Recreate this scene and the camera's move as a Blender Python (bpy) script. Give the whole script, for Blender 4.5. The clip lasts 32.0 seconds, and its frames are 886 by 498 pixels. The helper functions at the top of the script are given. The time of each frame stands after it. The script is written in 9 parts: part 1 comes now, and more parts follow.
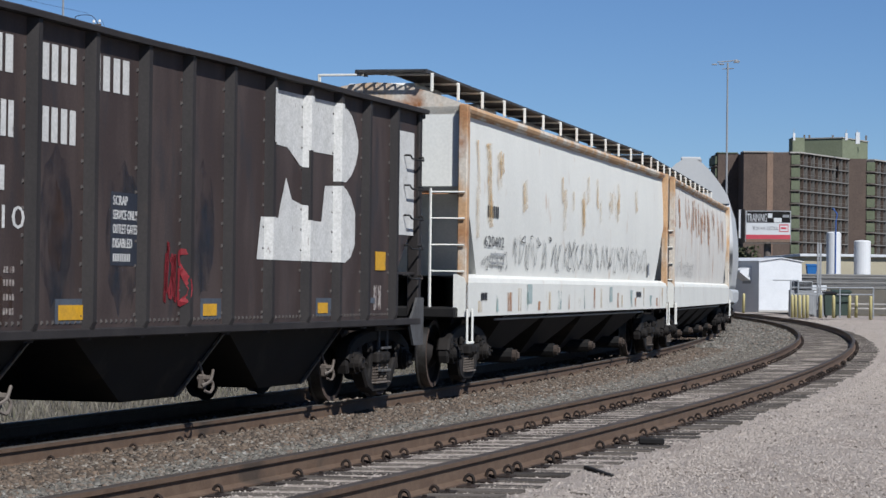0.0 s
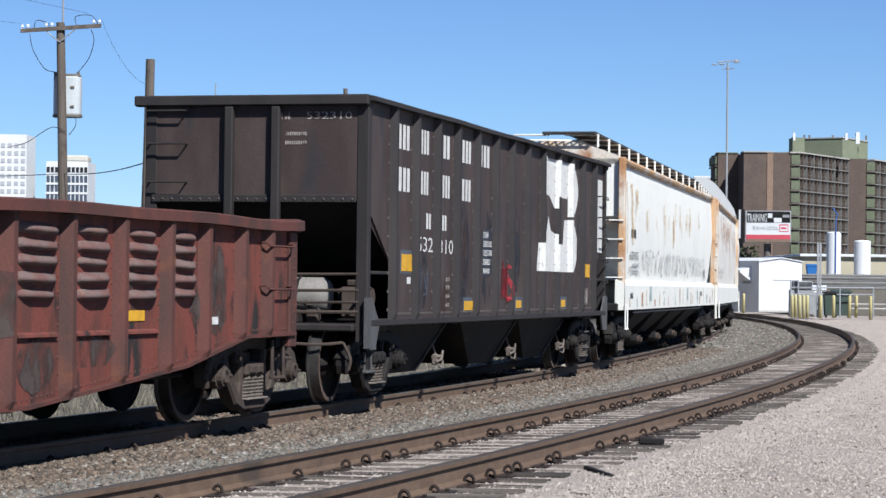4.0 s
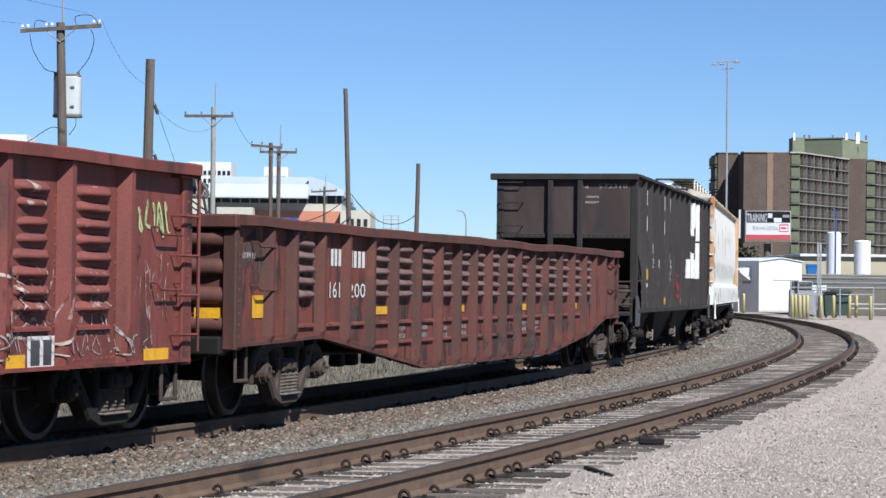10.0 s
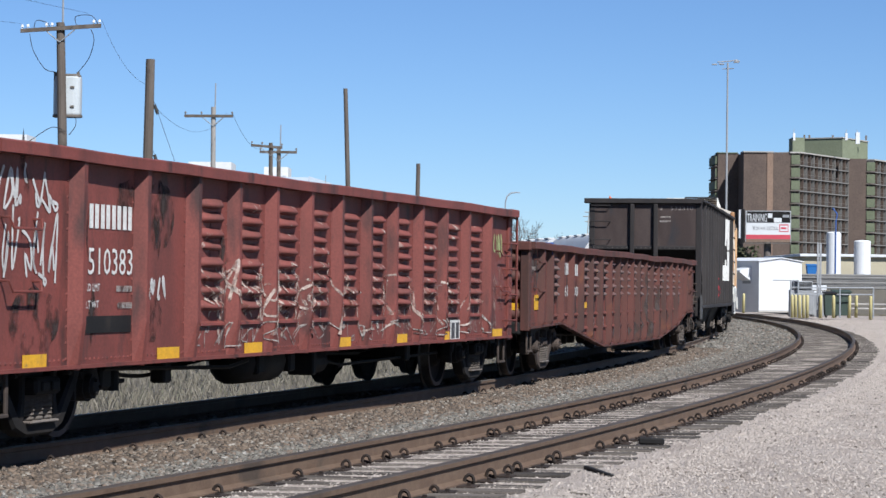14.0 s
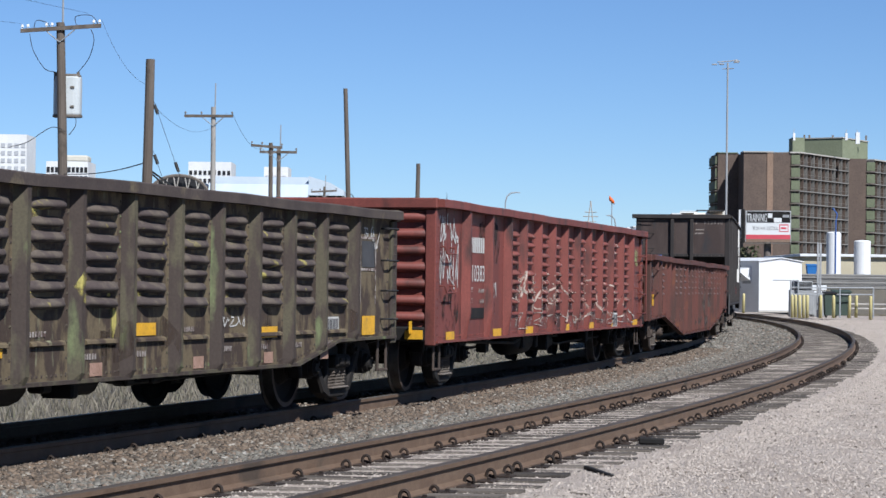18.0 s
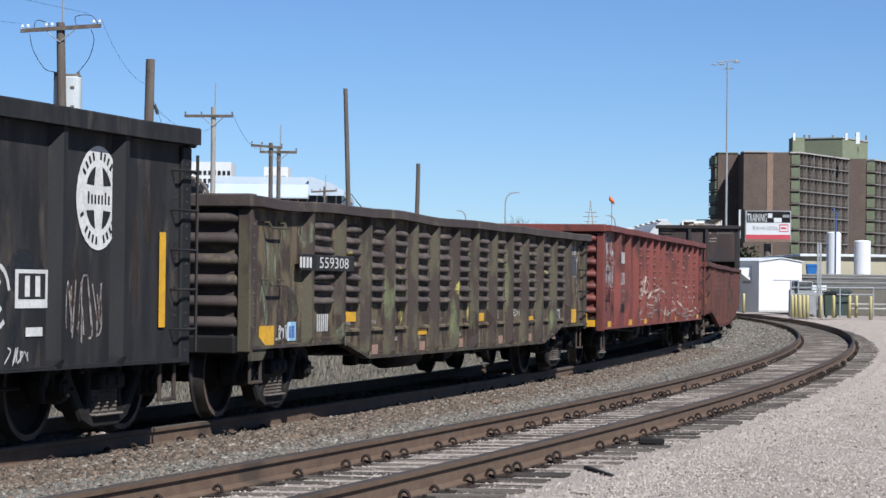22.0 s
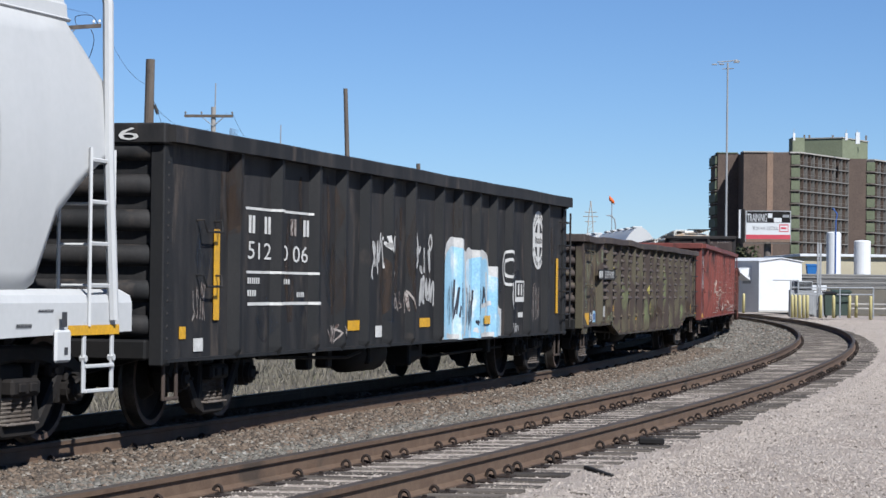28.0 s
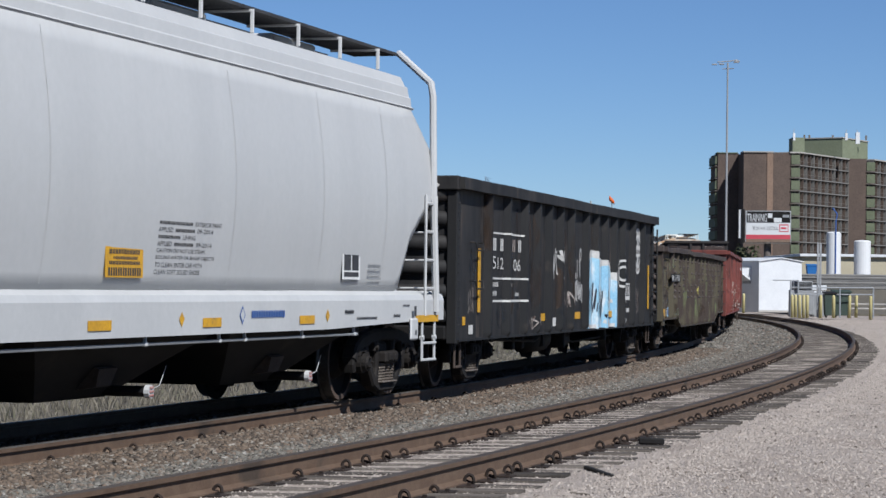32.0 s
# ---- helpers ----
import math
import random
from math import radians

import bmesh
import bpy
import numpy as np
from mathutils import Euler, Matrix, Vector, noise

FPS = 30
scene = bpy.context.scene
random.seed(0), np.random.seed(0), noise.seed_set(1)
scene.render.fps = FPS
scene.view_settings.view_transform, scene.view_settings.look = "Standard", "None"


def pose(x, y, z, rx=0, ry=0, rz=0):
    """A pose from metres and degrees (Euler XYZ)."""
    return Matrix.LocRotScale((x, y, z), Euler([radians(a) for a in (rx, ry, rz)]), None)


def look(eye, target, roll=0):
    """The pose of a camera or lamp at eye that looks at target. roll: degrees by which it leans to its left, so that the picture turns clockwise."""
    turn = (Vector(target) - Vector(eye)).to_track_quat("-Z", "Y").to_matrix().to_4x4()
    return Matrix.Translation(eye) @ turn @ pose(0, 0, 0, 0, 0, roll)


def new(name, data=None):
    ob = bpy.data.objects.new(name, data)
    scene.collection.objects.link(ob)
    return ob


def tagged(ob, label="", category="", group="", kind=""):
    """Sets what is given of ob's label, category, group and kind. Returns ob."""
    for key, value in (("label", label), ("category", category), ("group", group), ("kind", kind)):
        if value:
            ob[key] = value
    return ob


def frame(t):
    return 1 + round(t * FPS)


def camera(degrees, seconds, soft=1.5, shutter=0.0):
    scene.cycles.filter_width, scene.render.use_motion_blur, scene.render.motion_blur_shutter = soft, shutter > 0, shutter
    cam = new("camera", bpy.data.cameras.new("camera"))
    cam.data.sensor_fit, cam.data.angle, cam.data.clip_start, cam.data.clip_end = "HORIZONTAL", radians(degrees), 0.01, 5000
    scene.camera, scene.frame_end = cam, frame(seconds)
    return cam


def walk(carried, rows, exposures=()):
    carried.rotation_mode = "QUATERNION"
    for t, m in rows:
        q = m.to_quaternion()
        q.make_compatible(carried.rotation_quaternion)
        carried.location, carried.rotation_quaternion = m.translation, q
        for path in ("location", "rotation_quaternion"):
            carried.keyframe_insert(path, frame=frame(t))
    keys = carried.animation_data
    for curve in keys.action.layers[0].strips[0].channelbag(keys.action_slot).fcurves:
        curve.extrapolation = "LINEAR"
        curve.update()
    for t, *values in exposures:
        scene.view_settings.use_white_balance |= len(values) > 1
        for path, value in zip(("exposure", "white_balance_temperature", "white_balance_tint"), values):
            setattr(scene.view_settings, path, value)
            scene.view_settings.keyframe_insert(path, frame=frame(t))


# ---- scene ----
# ------------------------------------------------------------------ camera
cam = camera(21.247, 32.0, soft=1.5)
EYE = (0.0, 0.0, 1.306)
VIEW = look(EYE, (0.0, 100.0, 1.306 + 100.0 * math.tan(radians(0.839))), 0.661)
EXPOSURES = [(t, e, 5900.0, 10.0) for t, e in ((0.0, 0.33), (1.0, 0.52), (3.0, 0.78), (6.0, 0.90), (12.0, 0.82), (20.0, 0.75), (25.0, 0.73), (28.0, 0.69), (30.0, 0.58), (31.0, 0.52), (32.0, 0.42))]
walk(cam, [(0.0, VIEW), (32.0, VIEW)], EXPOSURES)

# ------------------------------------------------------------------ world and sun
SUN_ELEVATION, SUN_AZIMUTH = 45.0, 149.0   # azimuth clockwise from +y
world = bpy.data.worlds.new("sky")
scene.world = world
world.use_nodes = True
wn = world.node_tree.nodes
wn.clear()
w_out = wn.new("ShaderNodeOutputWorld")
w_bg = wn.new("ShaderNodeBackground")
w_sky = wn.new("ShaderNodeTexSky")
w_sky.sky_type = "NISHITA"
w_sky.sun_disc = False
w_sky.sun_elevation = radians(SUN_ELEVATION)
w_sky.sun_rotation = radians(SUN_AZIMUTH)
w_sky.altitude = 2500.0
w_sky.air_density, w_sky.dust_density, w_sky.ozone_density = 1.0, 0.0, 3.0
w_bg.inputs["Strength"].default_value = 0.050
w_tint = wn.new("ShaderNodeMix")
w_tint.data_type, w_tint.blend_type = "RGBA", "MULTIPLY"
w_tint.inputs[0].default_value = 1.0
w_tint.inputs[7].default_value = (0.86, 0.98, 1.14, 1.0)
world.node_tree.links.new(w_sky.outputs[0], w_tint.inputs[6])
world.node_tree.links.new(w_tint.outputs[2], w_bg.inputs[0])
world.node_tree.links.new(w_bg.outputs[0], w_out.inputs[0])
sun_data = bpy.data.lights.new("sun", "SUN")
sun_data.energy, sun_data.angle, sun_data.color = 5.0, radians(0.55), (1.0, 0.95, 0.87)
sun = new("sun", sun_data)
sa, se = radians(SUN_AZIMUTH), radians(SUN_ELEVATION)
SUN_DIR = Vector((math.sin(sa) * math.cos(se), math.cos(sa) * math.cos(se), math.sin(se)))
sun.matrix_world = look(SUN_DIR * 50, (0, 0, 0))

# ------------------------------------------------------------------ materials


TONE = 0.645   # all paints and stones under this sun


def nodes_of(name):
    m = bpy.data.materials.new(name)
    m.use_nodes = True
    nt = m.node_tree
    return m, nt, nt.nodes["Principled BSDF"]


def mixc(nt, fac, a, b):
    n = nt.nodes.new("ShaderNodeMix")
    n.data_type = "RGBA"
    for sock, val in ((n.inputs[0], fac), (n.inputs[6], a), (n.inputs[7], b)):
        if isinstance(val, bpy.types.NodeSocket):
            nt.links.new(val, sock)
        elif isinstance(val, (int, float)):
            sock.default_value = val
        else:
            sock.default_value = (*val[:3], 1)
    return n.outputs[2]


def noise_fac(nt, scale, detail=4.0, lo=0.4, hi=0.6, stretch=(1, 1, 1), coord="Object", rough=0.55):
    tc = nt.nodes.new("ShaderNodeTexCoord")
    mp = nt.nodes.new("ShaderNodeMapping")
    mp.inputs["Scale"].default_value = stretch
    nz = nt.nodes.new("ShaderNodeTexNoise")
    nz.inputs["Scale"].default_value = scale
    nz.inputs["Detail"].default_value = detail
    nz.inputs["Roughness"].default_value = rough
    rg = nt.nodes.new("ShaderNodeMapRange")
    rg.inputs[1].default_value, rg.inputs[2].default_value = lo, hi
    nt.links.new(tc.outputs[coord], mp.inputs[0])
    oi = nt.nodes.new("ShaderNodeObjectInfo")
    sc = nt.nodes.new("ShaderNodeVectorMath")
    sc.operation = "MULTIPLY_ADD"
    sc.inputs[1].default_value = (61.0, 37.0, 23.0)
    nt.links.new(oi.outputs["Random"], sc.inputs[0])
    nt.links.new(mp.outputs[0], sc.inputs[2])
    nt.links.new(sc.outputs[0], nz.inputs["Vector"])
    nt.links.new(nz.outputs["Fac"], rg.inputs[0])
    return rg.outputs[0]


def bump_on(nt, bsdf, height, strength=0.3, distance=0.01):
    b = nt.nodes.new("ShaderNodeBump")
    b.inputs["Strength"].default_value, b.inputs["Distance"].default_value = strength, distance
    nt.links.new(height, b.inputs["Height"])
    nt.links.new(b.outputs[0], bsdf.inputs["Normal"])


def surface(name, base, second, third=None, rough=0.8, metal=0.0, scale=3.0, fine=40.0, lo=0.4, hi=0.65, streak=(1, 1, 1),
            amount=0.8, third_lo=0.6, third_hi=0.7, bump=0.10, bdist=0.003, third_stretch=(1, 1, 1), third_scale=1.5, vary=0.0, grain=1.0, spec=0.28):
    """Weathered surface: base colour, a second colour in patches or streaks, a third in rarer spots, fine grain."""
    m, nt, b = nodes_of(name)
    base, second, third = (tuple(TONE * v for v in c) if c else None for c in (base, second, third))
    f1 = noise_fac(nt, scale, 5, lo, hi, streak)
    fs = nt.nodes.new("ShaderNodeMath")
    fs.operation = "MULTIPLY"
    fs.inputs[1].default_value = amount
    nt.links.new(f1, fs.inputs[0])
    c = mixc(nt, fs.outputs[0], base, second)
    if third:
        c = mixc(nt, noise_fac(nt, third_scale, 6, third_lo, third_hi, third_stretch), c, third)
    g = noise_fac(nt, fine, 3, 0.3, 0.7)
    dark = nt.nodes.new("ShaderNodeMix")
    dark.data_type, dark.blend_type = "RGBA", "MULTIPLY"
    dark.inputs[0].default_value = 1.0
    nt.links.new(c, dark.inputs[6])
    gr = mixc(nt, g, (1 - 0.16 * grain,) * 3, (1 + 0.14 * grain,) * 3)
    nt.links.new(gr, dark.inputs[7])
    c = dark.outputs[2]
    if vary:
        oi = nt.nodes.new("ShaderNodeObjectInfo")
        v = nt.nodes.new("ShaderNodeMix")
        v.data_type, v.blend_type = "RGBA", "MULTIPLY"
        v.inputs[0].default_value = 1.0
        nt.links.new(c, v.inputs[6])
        k = mixc(nt, oi.outputs["Random"], (1 - vary,) * 3, (1 + vary,) * 3)
        nt.links.new(k, v.inputs[7])
        c = v.outputs[2]
    nt.links.new(c, b.inputs["Base Color"])
    b.inputs["Roughness"].default_value, b.inputs["Metallic"].default_value = rough, metal
    b.inputs["Specular IOR Level"].default_value = spec
    bump_on(nt, b, g, bump, bdist)
    return m


def islands(name, ramp, rough=0.95, fine=30.0, bump=0.3):
    """Loose pieces, each island with its own colour out of a ramp."""
    m, nt, b = nodes_of(name)
    ge = nt.nodes.new("ShaderNodeNewGeometry")
    rp = nt.nodes.new("ShaderNodeValToRGB")
    el = rp.color_ramp.elements
    ramp = [(p, tuple(TONE * v for v in c)) for p, c in ramp]
    el[0].position, el[0].color = ramp[0][0], (*ramp[0][1], 1)
    el[1].position, el[1].color = ramp[-1][0], (*ramp[-1][1], 1)
    for pos, col in ramp[1:-1]:
        e = el.new(pos)
        e.color = (*col, 1)
    nt.links.new(ge.outputs["Random Per Island"], rp.inputs[0])
    g = noise_fac(nt, fine, 3, 0.3, 0.7)
    c = nt.nodes.new("ShaderNodeMix")
    c.data_type, c.blend_type = "RGBA", "MULTIPLY"
    c.inputs[0].default_value = 1.0
    nt.links.new(rp.outputs[0], c.inputs[6])
    nt.links.new(mixc(nt, g, (0.8, 0.8, 0.8), (1.2, 1.2, 1.2)), c.inputs[7])
    nt.links.new(c.outputs[2], b.inputs["Base Color"])
    b.inputs["Roughness"].default_value = rough
    bump_on(nt, b, g, bump, 0.004)
    return m


M = {}
M["ballast"] = surface("ballast_bed", (0.055, 0.048, 0.041), (0.11, 0.095, 0.08), (0.10, 0.066, 0.044), scale=9, fine=55, bump=0.9, bdist=0.02, third_lo=0.5, third_hi=0.7, third_scale=0.6)
M["stones"] = islands("ballast_stone", [(0, (0.070, 0.064, 0.056)), (0.3, (0.150, 0.139, 0.118)), (0.55, (0.205, 0.190, 0.162)), (0.72, (0.165, 0.118, 0.088)), (0.92, (0.255, 0.238, 0.208)), (1, (0.37, 0.345, 0.31))])
M["gravel"] = surface("pale_gravel", (0.472, 0.405, 0.352), (0.575, 0.502, 0.443), (0.365, 0.295, 0.245), scale=9, fine=70, bump=1.0, bdist=0.014, third_lo=0.53, third_hi=0.75, third_scale=0.5)
M["pebbles"] = islands("gravel_pebble", [(0, (0.15, 0.125, 0.105)), (0.10, (0.25, 0.21, 0.178)), (0.2, (0.42, 0.360, 0.312)), (0.8, (0.50, 0.438, 0.383)), (1, (0.575, 0.512, 0.452))])
M["dark_pebbles"] = islands("dark_gravel_pebble", [(0, (0.085, 0.066, 0.054)), (0.6, (0.16, 0.128, 0.105)), (1, (0.27, 0.22, 0.18))])
M["grassland"] = surface("dry_grass_ground", (0.165, 0.145, 0.11), (0.215, 0.19, 0.15), (0.13, 0.125, 0.085), scale=6.0, fine=30, bump=0.8, bdist=0.03)
M["blade"] = islands("dry_grass_blade", [(0, (0.13, 0.115, 0.085)), (0.5, (0.195, 0.175, 0.135)), (0.85, (0.27, 0.245, 0.20)), (1, (0.14, 0.145, 0.085))])
M["rail"] = surface("rusty_rail", (0.142, 0.092, 0.062), (0.185, 0.126, 0.086), (0.085, 0.062, 0.046), rough=0.75, metal=0.05, scale=6, fine=60)
M["railhead"] = surface("rail_head", (0.060, 0.048, 0.040), (0.095, 0.078, 0.066), rough=0.7, metal=0.0, scale=4, fine=80, streak=(0.3, 0.3, 1), bump=0.1)
M["railhead2"] = surface("worn_rail_head", (0.20, 0.18, 0.16), (0.14, 0.12, 0.105), rough=0.5, metal=0.5, scale=4, fine=80, bump=0.05)
M["tie"] = surface("weathered_tie", (0.082, 0.069, 0.058), (0.185, 0.16, 0.135), (0.045, 0.038, 0.033), scale=5, fine=60, streak=(0.15, 1, 1), bump=0.7, bdist=0.008, vary=0.4)
M["anchor"] = surface("rusty_clip", (0.026, 0.019, 0.016), (0.050, 0.033, 0.025), rough=0.85)
# Deepened past grimy steel: the shade beneath the cars sits in this black.
M["black"] = surface("grimy_shade_black_steel", (0.007, 0.0065, 0.0065), (0.014, 0.012, 0.011), (0.032, 0.024, 0.019), rough=0.75, scale=3, fine=30)
M["truck"] = surface("grimy_brown_steel", (0.056, 0.042, 0.034), (0.095, 0.070, 0.056), (0.024, 0.019, 0.016), rough=0.85, scale=4, fine=40)
# Shaded copy of the truck steel, for frames under the car's shadow.
M["truck_dark"] = surface("shaded_black_truck_steel", (0.011, 0.009, 0.008), (0.024, 0.019, 0.016), (0.006, 0.006, 0.006), rough=0.8, scale=4, fine=40)
M["rusty_stones"] = islands("rust_stained_stone", [(0, (0.055, 0.042, 0.032)), (0.4, (0.14, 0.105, 0.077)), (0.75, (0.19, 0.135, 0.095)), (0.92, (0.22, 0.19, 0.155)), (1, (0.34, 0.305, 0.26))])
# Pale grey stands for the sun that catches springs, bay edges and locks.
M["spring"] = surface("worn_sunlit_steel", (0.22, 0.19, 0.165), (0.11, 0.085, 0.07), rough=0.7)
# Rust kept near black: the wheels' shade is part of this colour.
M["wheel"] = surface("shade_dark_rusty_wheel", (0.018, 0.013, 0.011), (0.010, 0.008, 0.008), (0.036, 0.024, 0.018), rough=0.8, scale=4, third_lo=0.62, third_hi=0.75)
# Worn rim, toned down for the same painted shade.
M["rim"] = surface("worn_wheel_rim", (0.135, 0.095, 0.075), (0.08, 0.057, 0.046), rough=0.65, metal=0.1, scale=6)
M["tread"] = surface("polished_tread", (0.12, 0.112, 0.105), (0.055, 0.05, 0.046), rough=0.42, metal=0.7, scale=4, bump=0.05)
M["yellow"] = surface("yellow_reflector", (0.78, 0.42, 0.02), (0.6, 0.33, 0.03), (0.3, 0.2, 0.08), rough=0.5, scale=8, third_lo=0.62, third_hi=0.72, third_scale=9)
M["whitepaint"] = surface("white_stencil_paint", (0.74, 0.73, 0.70), (0.62, 0.61, 0.58), (0.25, 0.21, 0.19), rough=0.7, scale=6, third_lo=0.66, third_hi=0.72, third_scale=9, third_stretch=(2.5, 1, 0.6))
M["wood"] = surface("weathered_pole_wood", (0.115, 0.092, 0.075), (0.18, 0.152, 0.128), (0.06, 0.048, 0.04), scale=4, fine=25, streak=(1, 1, 0.08), bump=0.5)
M["galv"] = surface("galvanised_steel", (0.42, 0.44, 0.46), (0.52, 0.54, 0.56), rough=0.5, metal=0.4)
M["greymetal"] = surface("grey_painted_metal", (0.36, 0.37, 0.38), (0.28, 0.29, 0.30), rough=0.6)
M["white"] = surface("white_metal_siding", (0.80, 0.82, 0.84), (0.74, 0.76, 0.78), rough=0.55, scale=1.5, bump=0.05)
M["wire"] = surface("black_cable", (0.03, 0.03, 0.03), (0.05, 0.05, 0.05), rough=0.6)
M["insulator"] = surface("white_porcelain", (0.95, 0.95, 0.93), (0.88, 0.88, 0.86), rough=0.3)
M["yellowpost"] = surface("pale_yellow_bollard_paint", (0.64, 0.57, 0.28), (0.56, 0.49, 0.22), rough=0.55)

# ------------------------------------------------------------------ mesh helpers


class Mesh:
    """Collects vertices and faces; faces may carry a material slot."""

    def __init__(self):
        self.v, self.f, self.m = [], [], []

    def add(self, verts, faces, slot=0):
        n = len(self.v)
        self.v.extend(tuple(p) for p in verts)
        self.f.extend(tuple(i + n for i in f) for f in faces)
        self.m.extend([slot] * len(faces))
        return self

    def box(self, x0, x1, y0, y1, z0, z1, slot=0, c=0.0, m=None):
        """A box; c: chamfer of its edges."""
        if c <= 0:
            vs = [(x, y, z) for x in (x0, x1) for y in (y0, y1) for z in (z0, z1)]
            fs = [(0, 1, 3, 2), (4, 6, 7, 5), (0, 4, 5, 1), (2, 3, 7, 6), (0, 2, 6, 4), (1, 5, 7, 3)]
        else:
            vs, key = [], {}
            for i, x in enumerate((x0, x1)):
                for j, y in enumerate((y0, y1)):
                    for k, z in enumerate((z0, z1)):
                        sx, sy, sz = (c if i == 0 else -c), (c if j == 0 else -c), (c if k == 0 else -c)
                        for a, p in enumerate(((x, y + sy, z + sz), (x + sx, y, z + sz), (x + sx, y + sy, z))):
                            key[i, j, k, a] = len(vs)
                            vs.append(p)
            K = key
            fs = []
            for i in (0, 1):
                fs.append(tuple(K[i, j, k, 0] for j, k in ((0, 0), (0, 1), (1, 1), (1, 0))[::1 if i == 0 else -1]))
                fs.append(tuple(K[j, i, k, 1] for j, k in ((0, 0), (1, 0), (1, 1), (0, 1))[::1 if i == 0 else -1]))
                fs.append(tuple(K[j, k, i, 2] for j, k in ((0, 0), (0, 1), (1, 1), (1, 0))[::1 if i == 0 else -1]))
            for i in (0, 1):
                for j in (0, 1):
                    fs.append((K[i, j, 0, 0], K[i, j, 1, 0], K[i, j, 1, 1], K[i, j, 0, 1]))
                    fs.append((K[i, 0, j, 0], K[i, 1, j, 0], K[i, 1, j, 2], K[i, 0, j, 2]))
                    fs.append((K[0, i, j, 1], K[1, i, j, 1], K[1, i, j, 2], K[0, i, j, 2]))
                    for k in (0, 1):
                        fs.append((K[i, j, k, 0], K[i, j, k, 1], K[i, j, k, 2]))
        if m is not None:
            vs = [m @ Vector(p) for p in vs]
        return self.add(vs, fs, slot)

    def cyl(self, p0, p1, r0, r1=None, n=10, slot=0, caps=True):
        r1 = r0 if r1 is None else r1
        p0, p1 = Vector(p0), Vector(p1)
        d = (p1 - p0).normalized()
        a = d.orthogonal().normalized()
        b = d.cross(a)
        vs = []
        for p, r in ((p0, r0), (p1, r1)):
            for i in range(n):
                t = 2 * math.pi * i / n
                vs.append(p + (a * math.cos(t) + b * math.sin(t)) * r)
        fs = [(i, (i + 1) % n, n + (i + 1) % n, n + i) for i in range(n)]
        if caps:
            fs += [tuple(range(n - 1, -1, -1)), tuple(range(n, 2 * n))]
        return self.add(vs, fs, slot)

    def tube(self, pts, r, n=6, slot=0):
        """A round bar along points."""
        pts = [Vector(p) for p in pts]
        vs, fs = [], []
        up = None
        for i, p in enumerate(pts):
            d = (pts[min(i + 1, len(pts) - 1)] - pts[max(i - 1, 0)]).normalized()
            if up is None:
                up = d.orthogonal().normalized()
            a = (up - d * up.dot(d)).normalized()
            up = a
            b = d.cross(a)
            for k in range(n):
                t = 2 * math.pi * k / n
                vs.append(p + (a * math.cos(t) + b * math.sin(t)) * r)
        for i in range(len(pts) - 1):
            for k in range(n):
                fs.append((i * n + k, i * n + (k + 1) % n, (i + 1) * n + (k + 1) % n, (i + 1) * n + k))
        fs += [tuple(range(n - 1, -1, -1)), tuple((len(pts) - 1) * n + k for k in range(n))]
        return self.add(vs, fs, slot)

    def hose(self, pts, r, n=6, k=6):
        """A round bar along a smooth curve through points."""
        pts = [Vector(p) for p in pts]
        m = len(pts)
        out = []
        for i in range(m - 1):
            p0, p1, p2, p3 = pts[max(i - 1, 0)], pts[i], pts[i + 1], pts[min(i + 2, m - 1)]
            for j in range(k):
                t = j / k
                out.append(0.5 * ((2 * p1) + (p2 - p0) * t + (2 * p0 - 5 * p1 + 4 * p2 - p3) * t * t + (3 * p1 - p0 - 3 * p2 + p3) * t ** 3))
        return self.tube(out + [pts[-1]], r, n)

    def prism(self, prof, axis, a, b, slot=0):
        """Extrude a 2D outline along axis x, y or z from a to b. The outline holds the two other coordinates in order."""
        def put(p, h):
            return {"x": (h, p[0], p[1]), "y": (p[0], h, p[1]), "z": (p[0], p[1], h)}[axis]
        n = len(prof)
        vs = [put(p, a) for p in prof] + [put(p, b) for p in prof]
        fs = [(i, (i + 1) % n, n + (i + 1) % n, n + i) for i in range(n)] + [tuple(range(n - 1, -1, -1)), tuple(range(n, 2 * n))]
        return self.add(vs, fs, slot)

    def loft(self, rings, slot=0, closed=True, caps=True):
        n = len(rings[0])
        vs = [p for r in rings for p in r]
        fs = []
        for i in range(len(rings) - 1):
            for k in range(n if closed else n - 1):
                fs.append((i * n + k, i * n + (k + 1) % n, (i + 1) * n + (k + 1) % n, (i + 1) * n + k))
        if caps and closed:
            fs += [tuple(range(n - 1, -1, -1)), tuple((len(rings) - 1) * n + k for k in range(n))]
        return self.add(vs, fs, slot)

    def data(self, name, mats, smooth=False):
        me = bpy.data.meshes.new(name)
        me.from_pydata([tuple(p) for p in self.v], [], self.f)
        for mt in (mats if isinstance(mats, (list, tuple)) else [mats]):
            me.materials.append(mt)
        if any(self.m):
            me.polygons.foreach_set("material_index", self.m)
        bm = bmesh.new()
        bm.from_mesh(me)
        bmesh.ops.recalc_face_normals(bm, faces=bm.faces)
        bm.to_mesh(me)
        bm.free()
        if smooth:
            me.polygons.foreach_set("use_smooth", [True] * len(me.polygons))
        return me


def part(name, mesh, mats, parent=None, label="", smooth=False, at=None):
    me = mesh if isinstance(mesh, bpy.types.Mesh) else mesh.data(name, mats, smooth)
    ob = new(name, me)
    if parent is not None:
        ob.parent = parent
    if at is not None:
        ob.matrix_basis = at
    if label:
        ob["label"] = label
    return ob


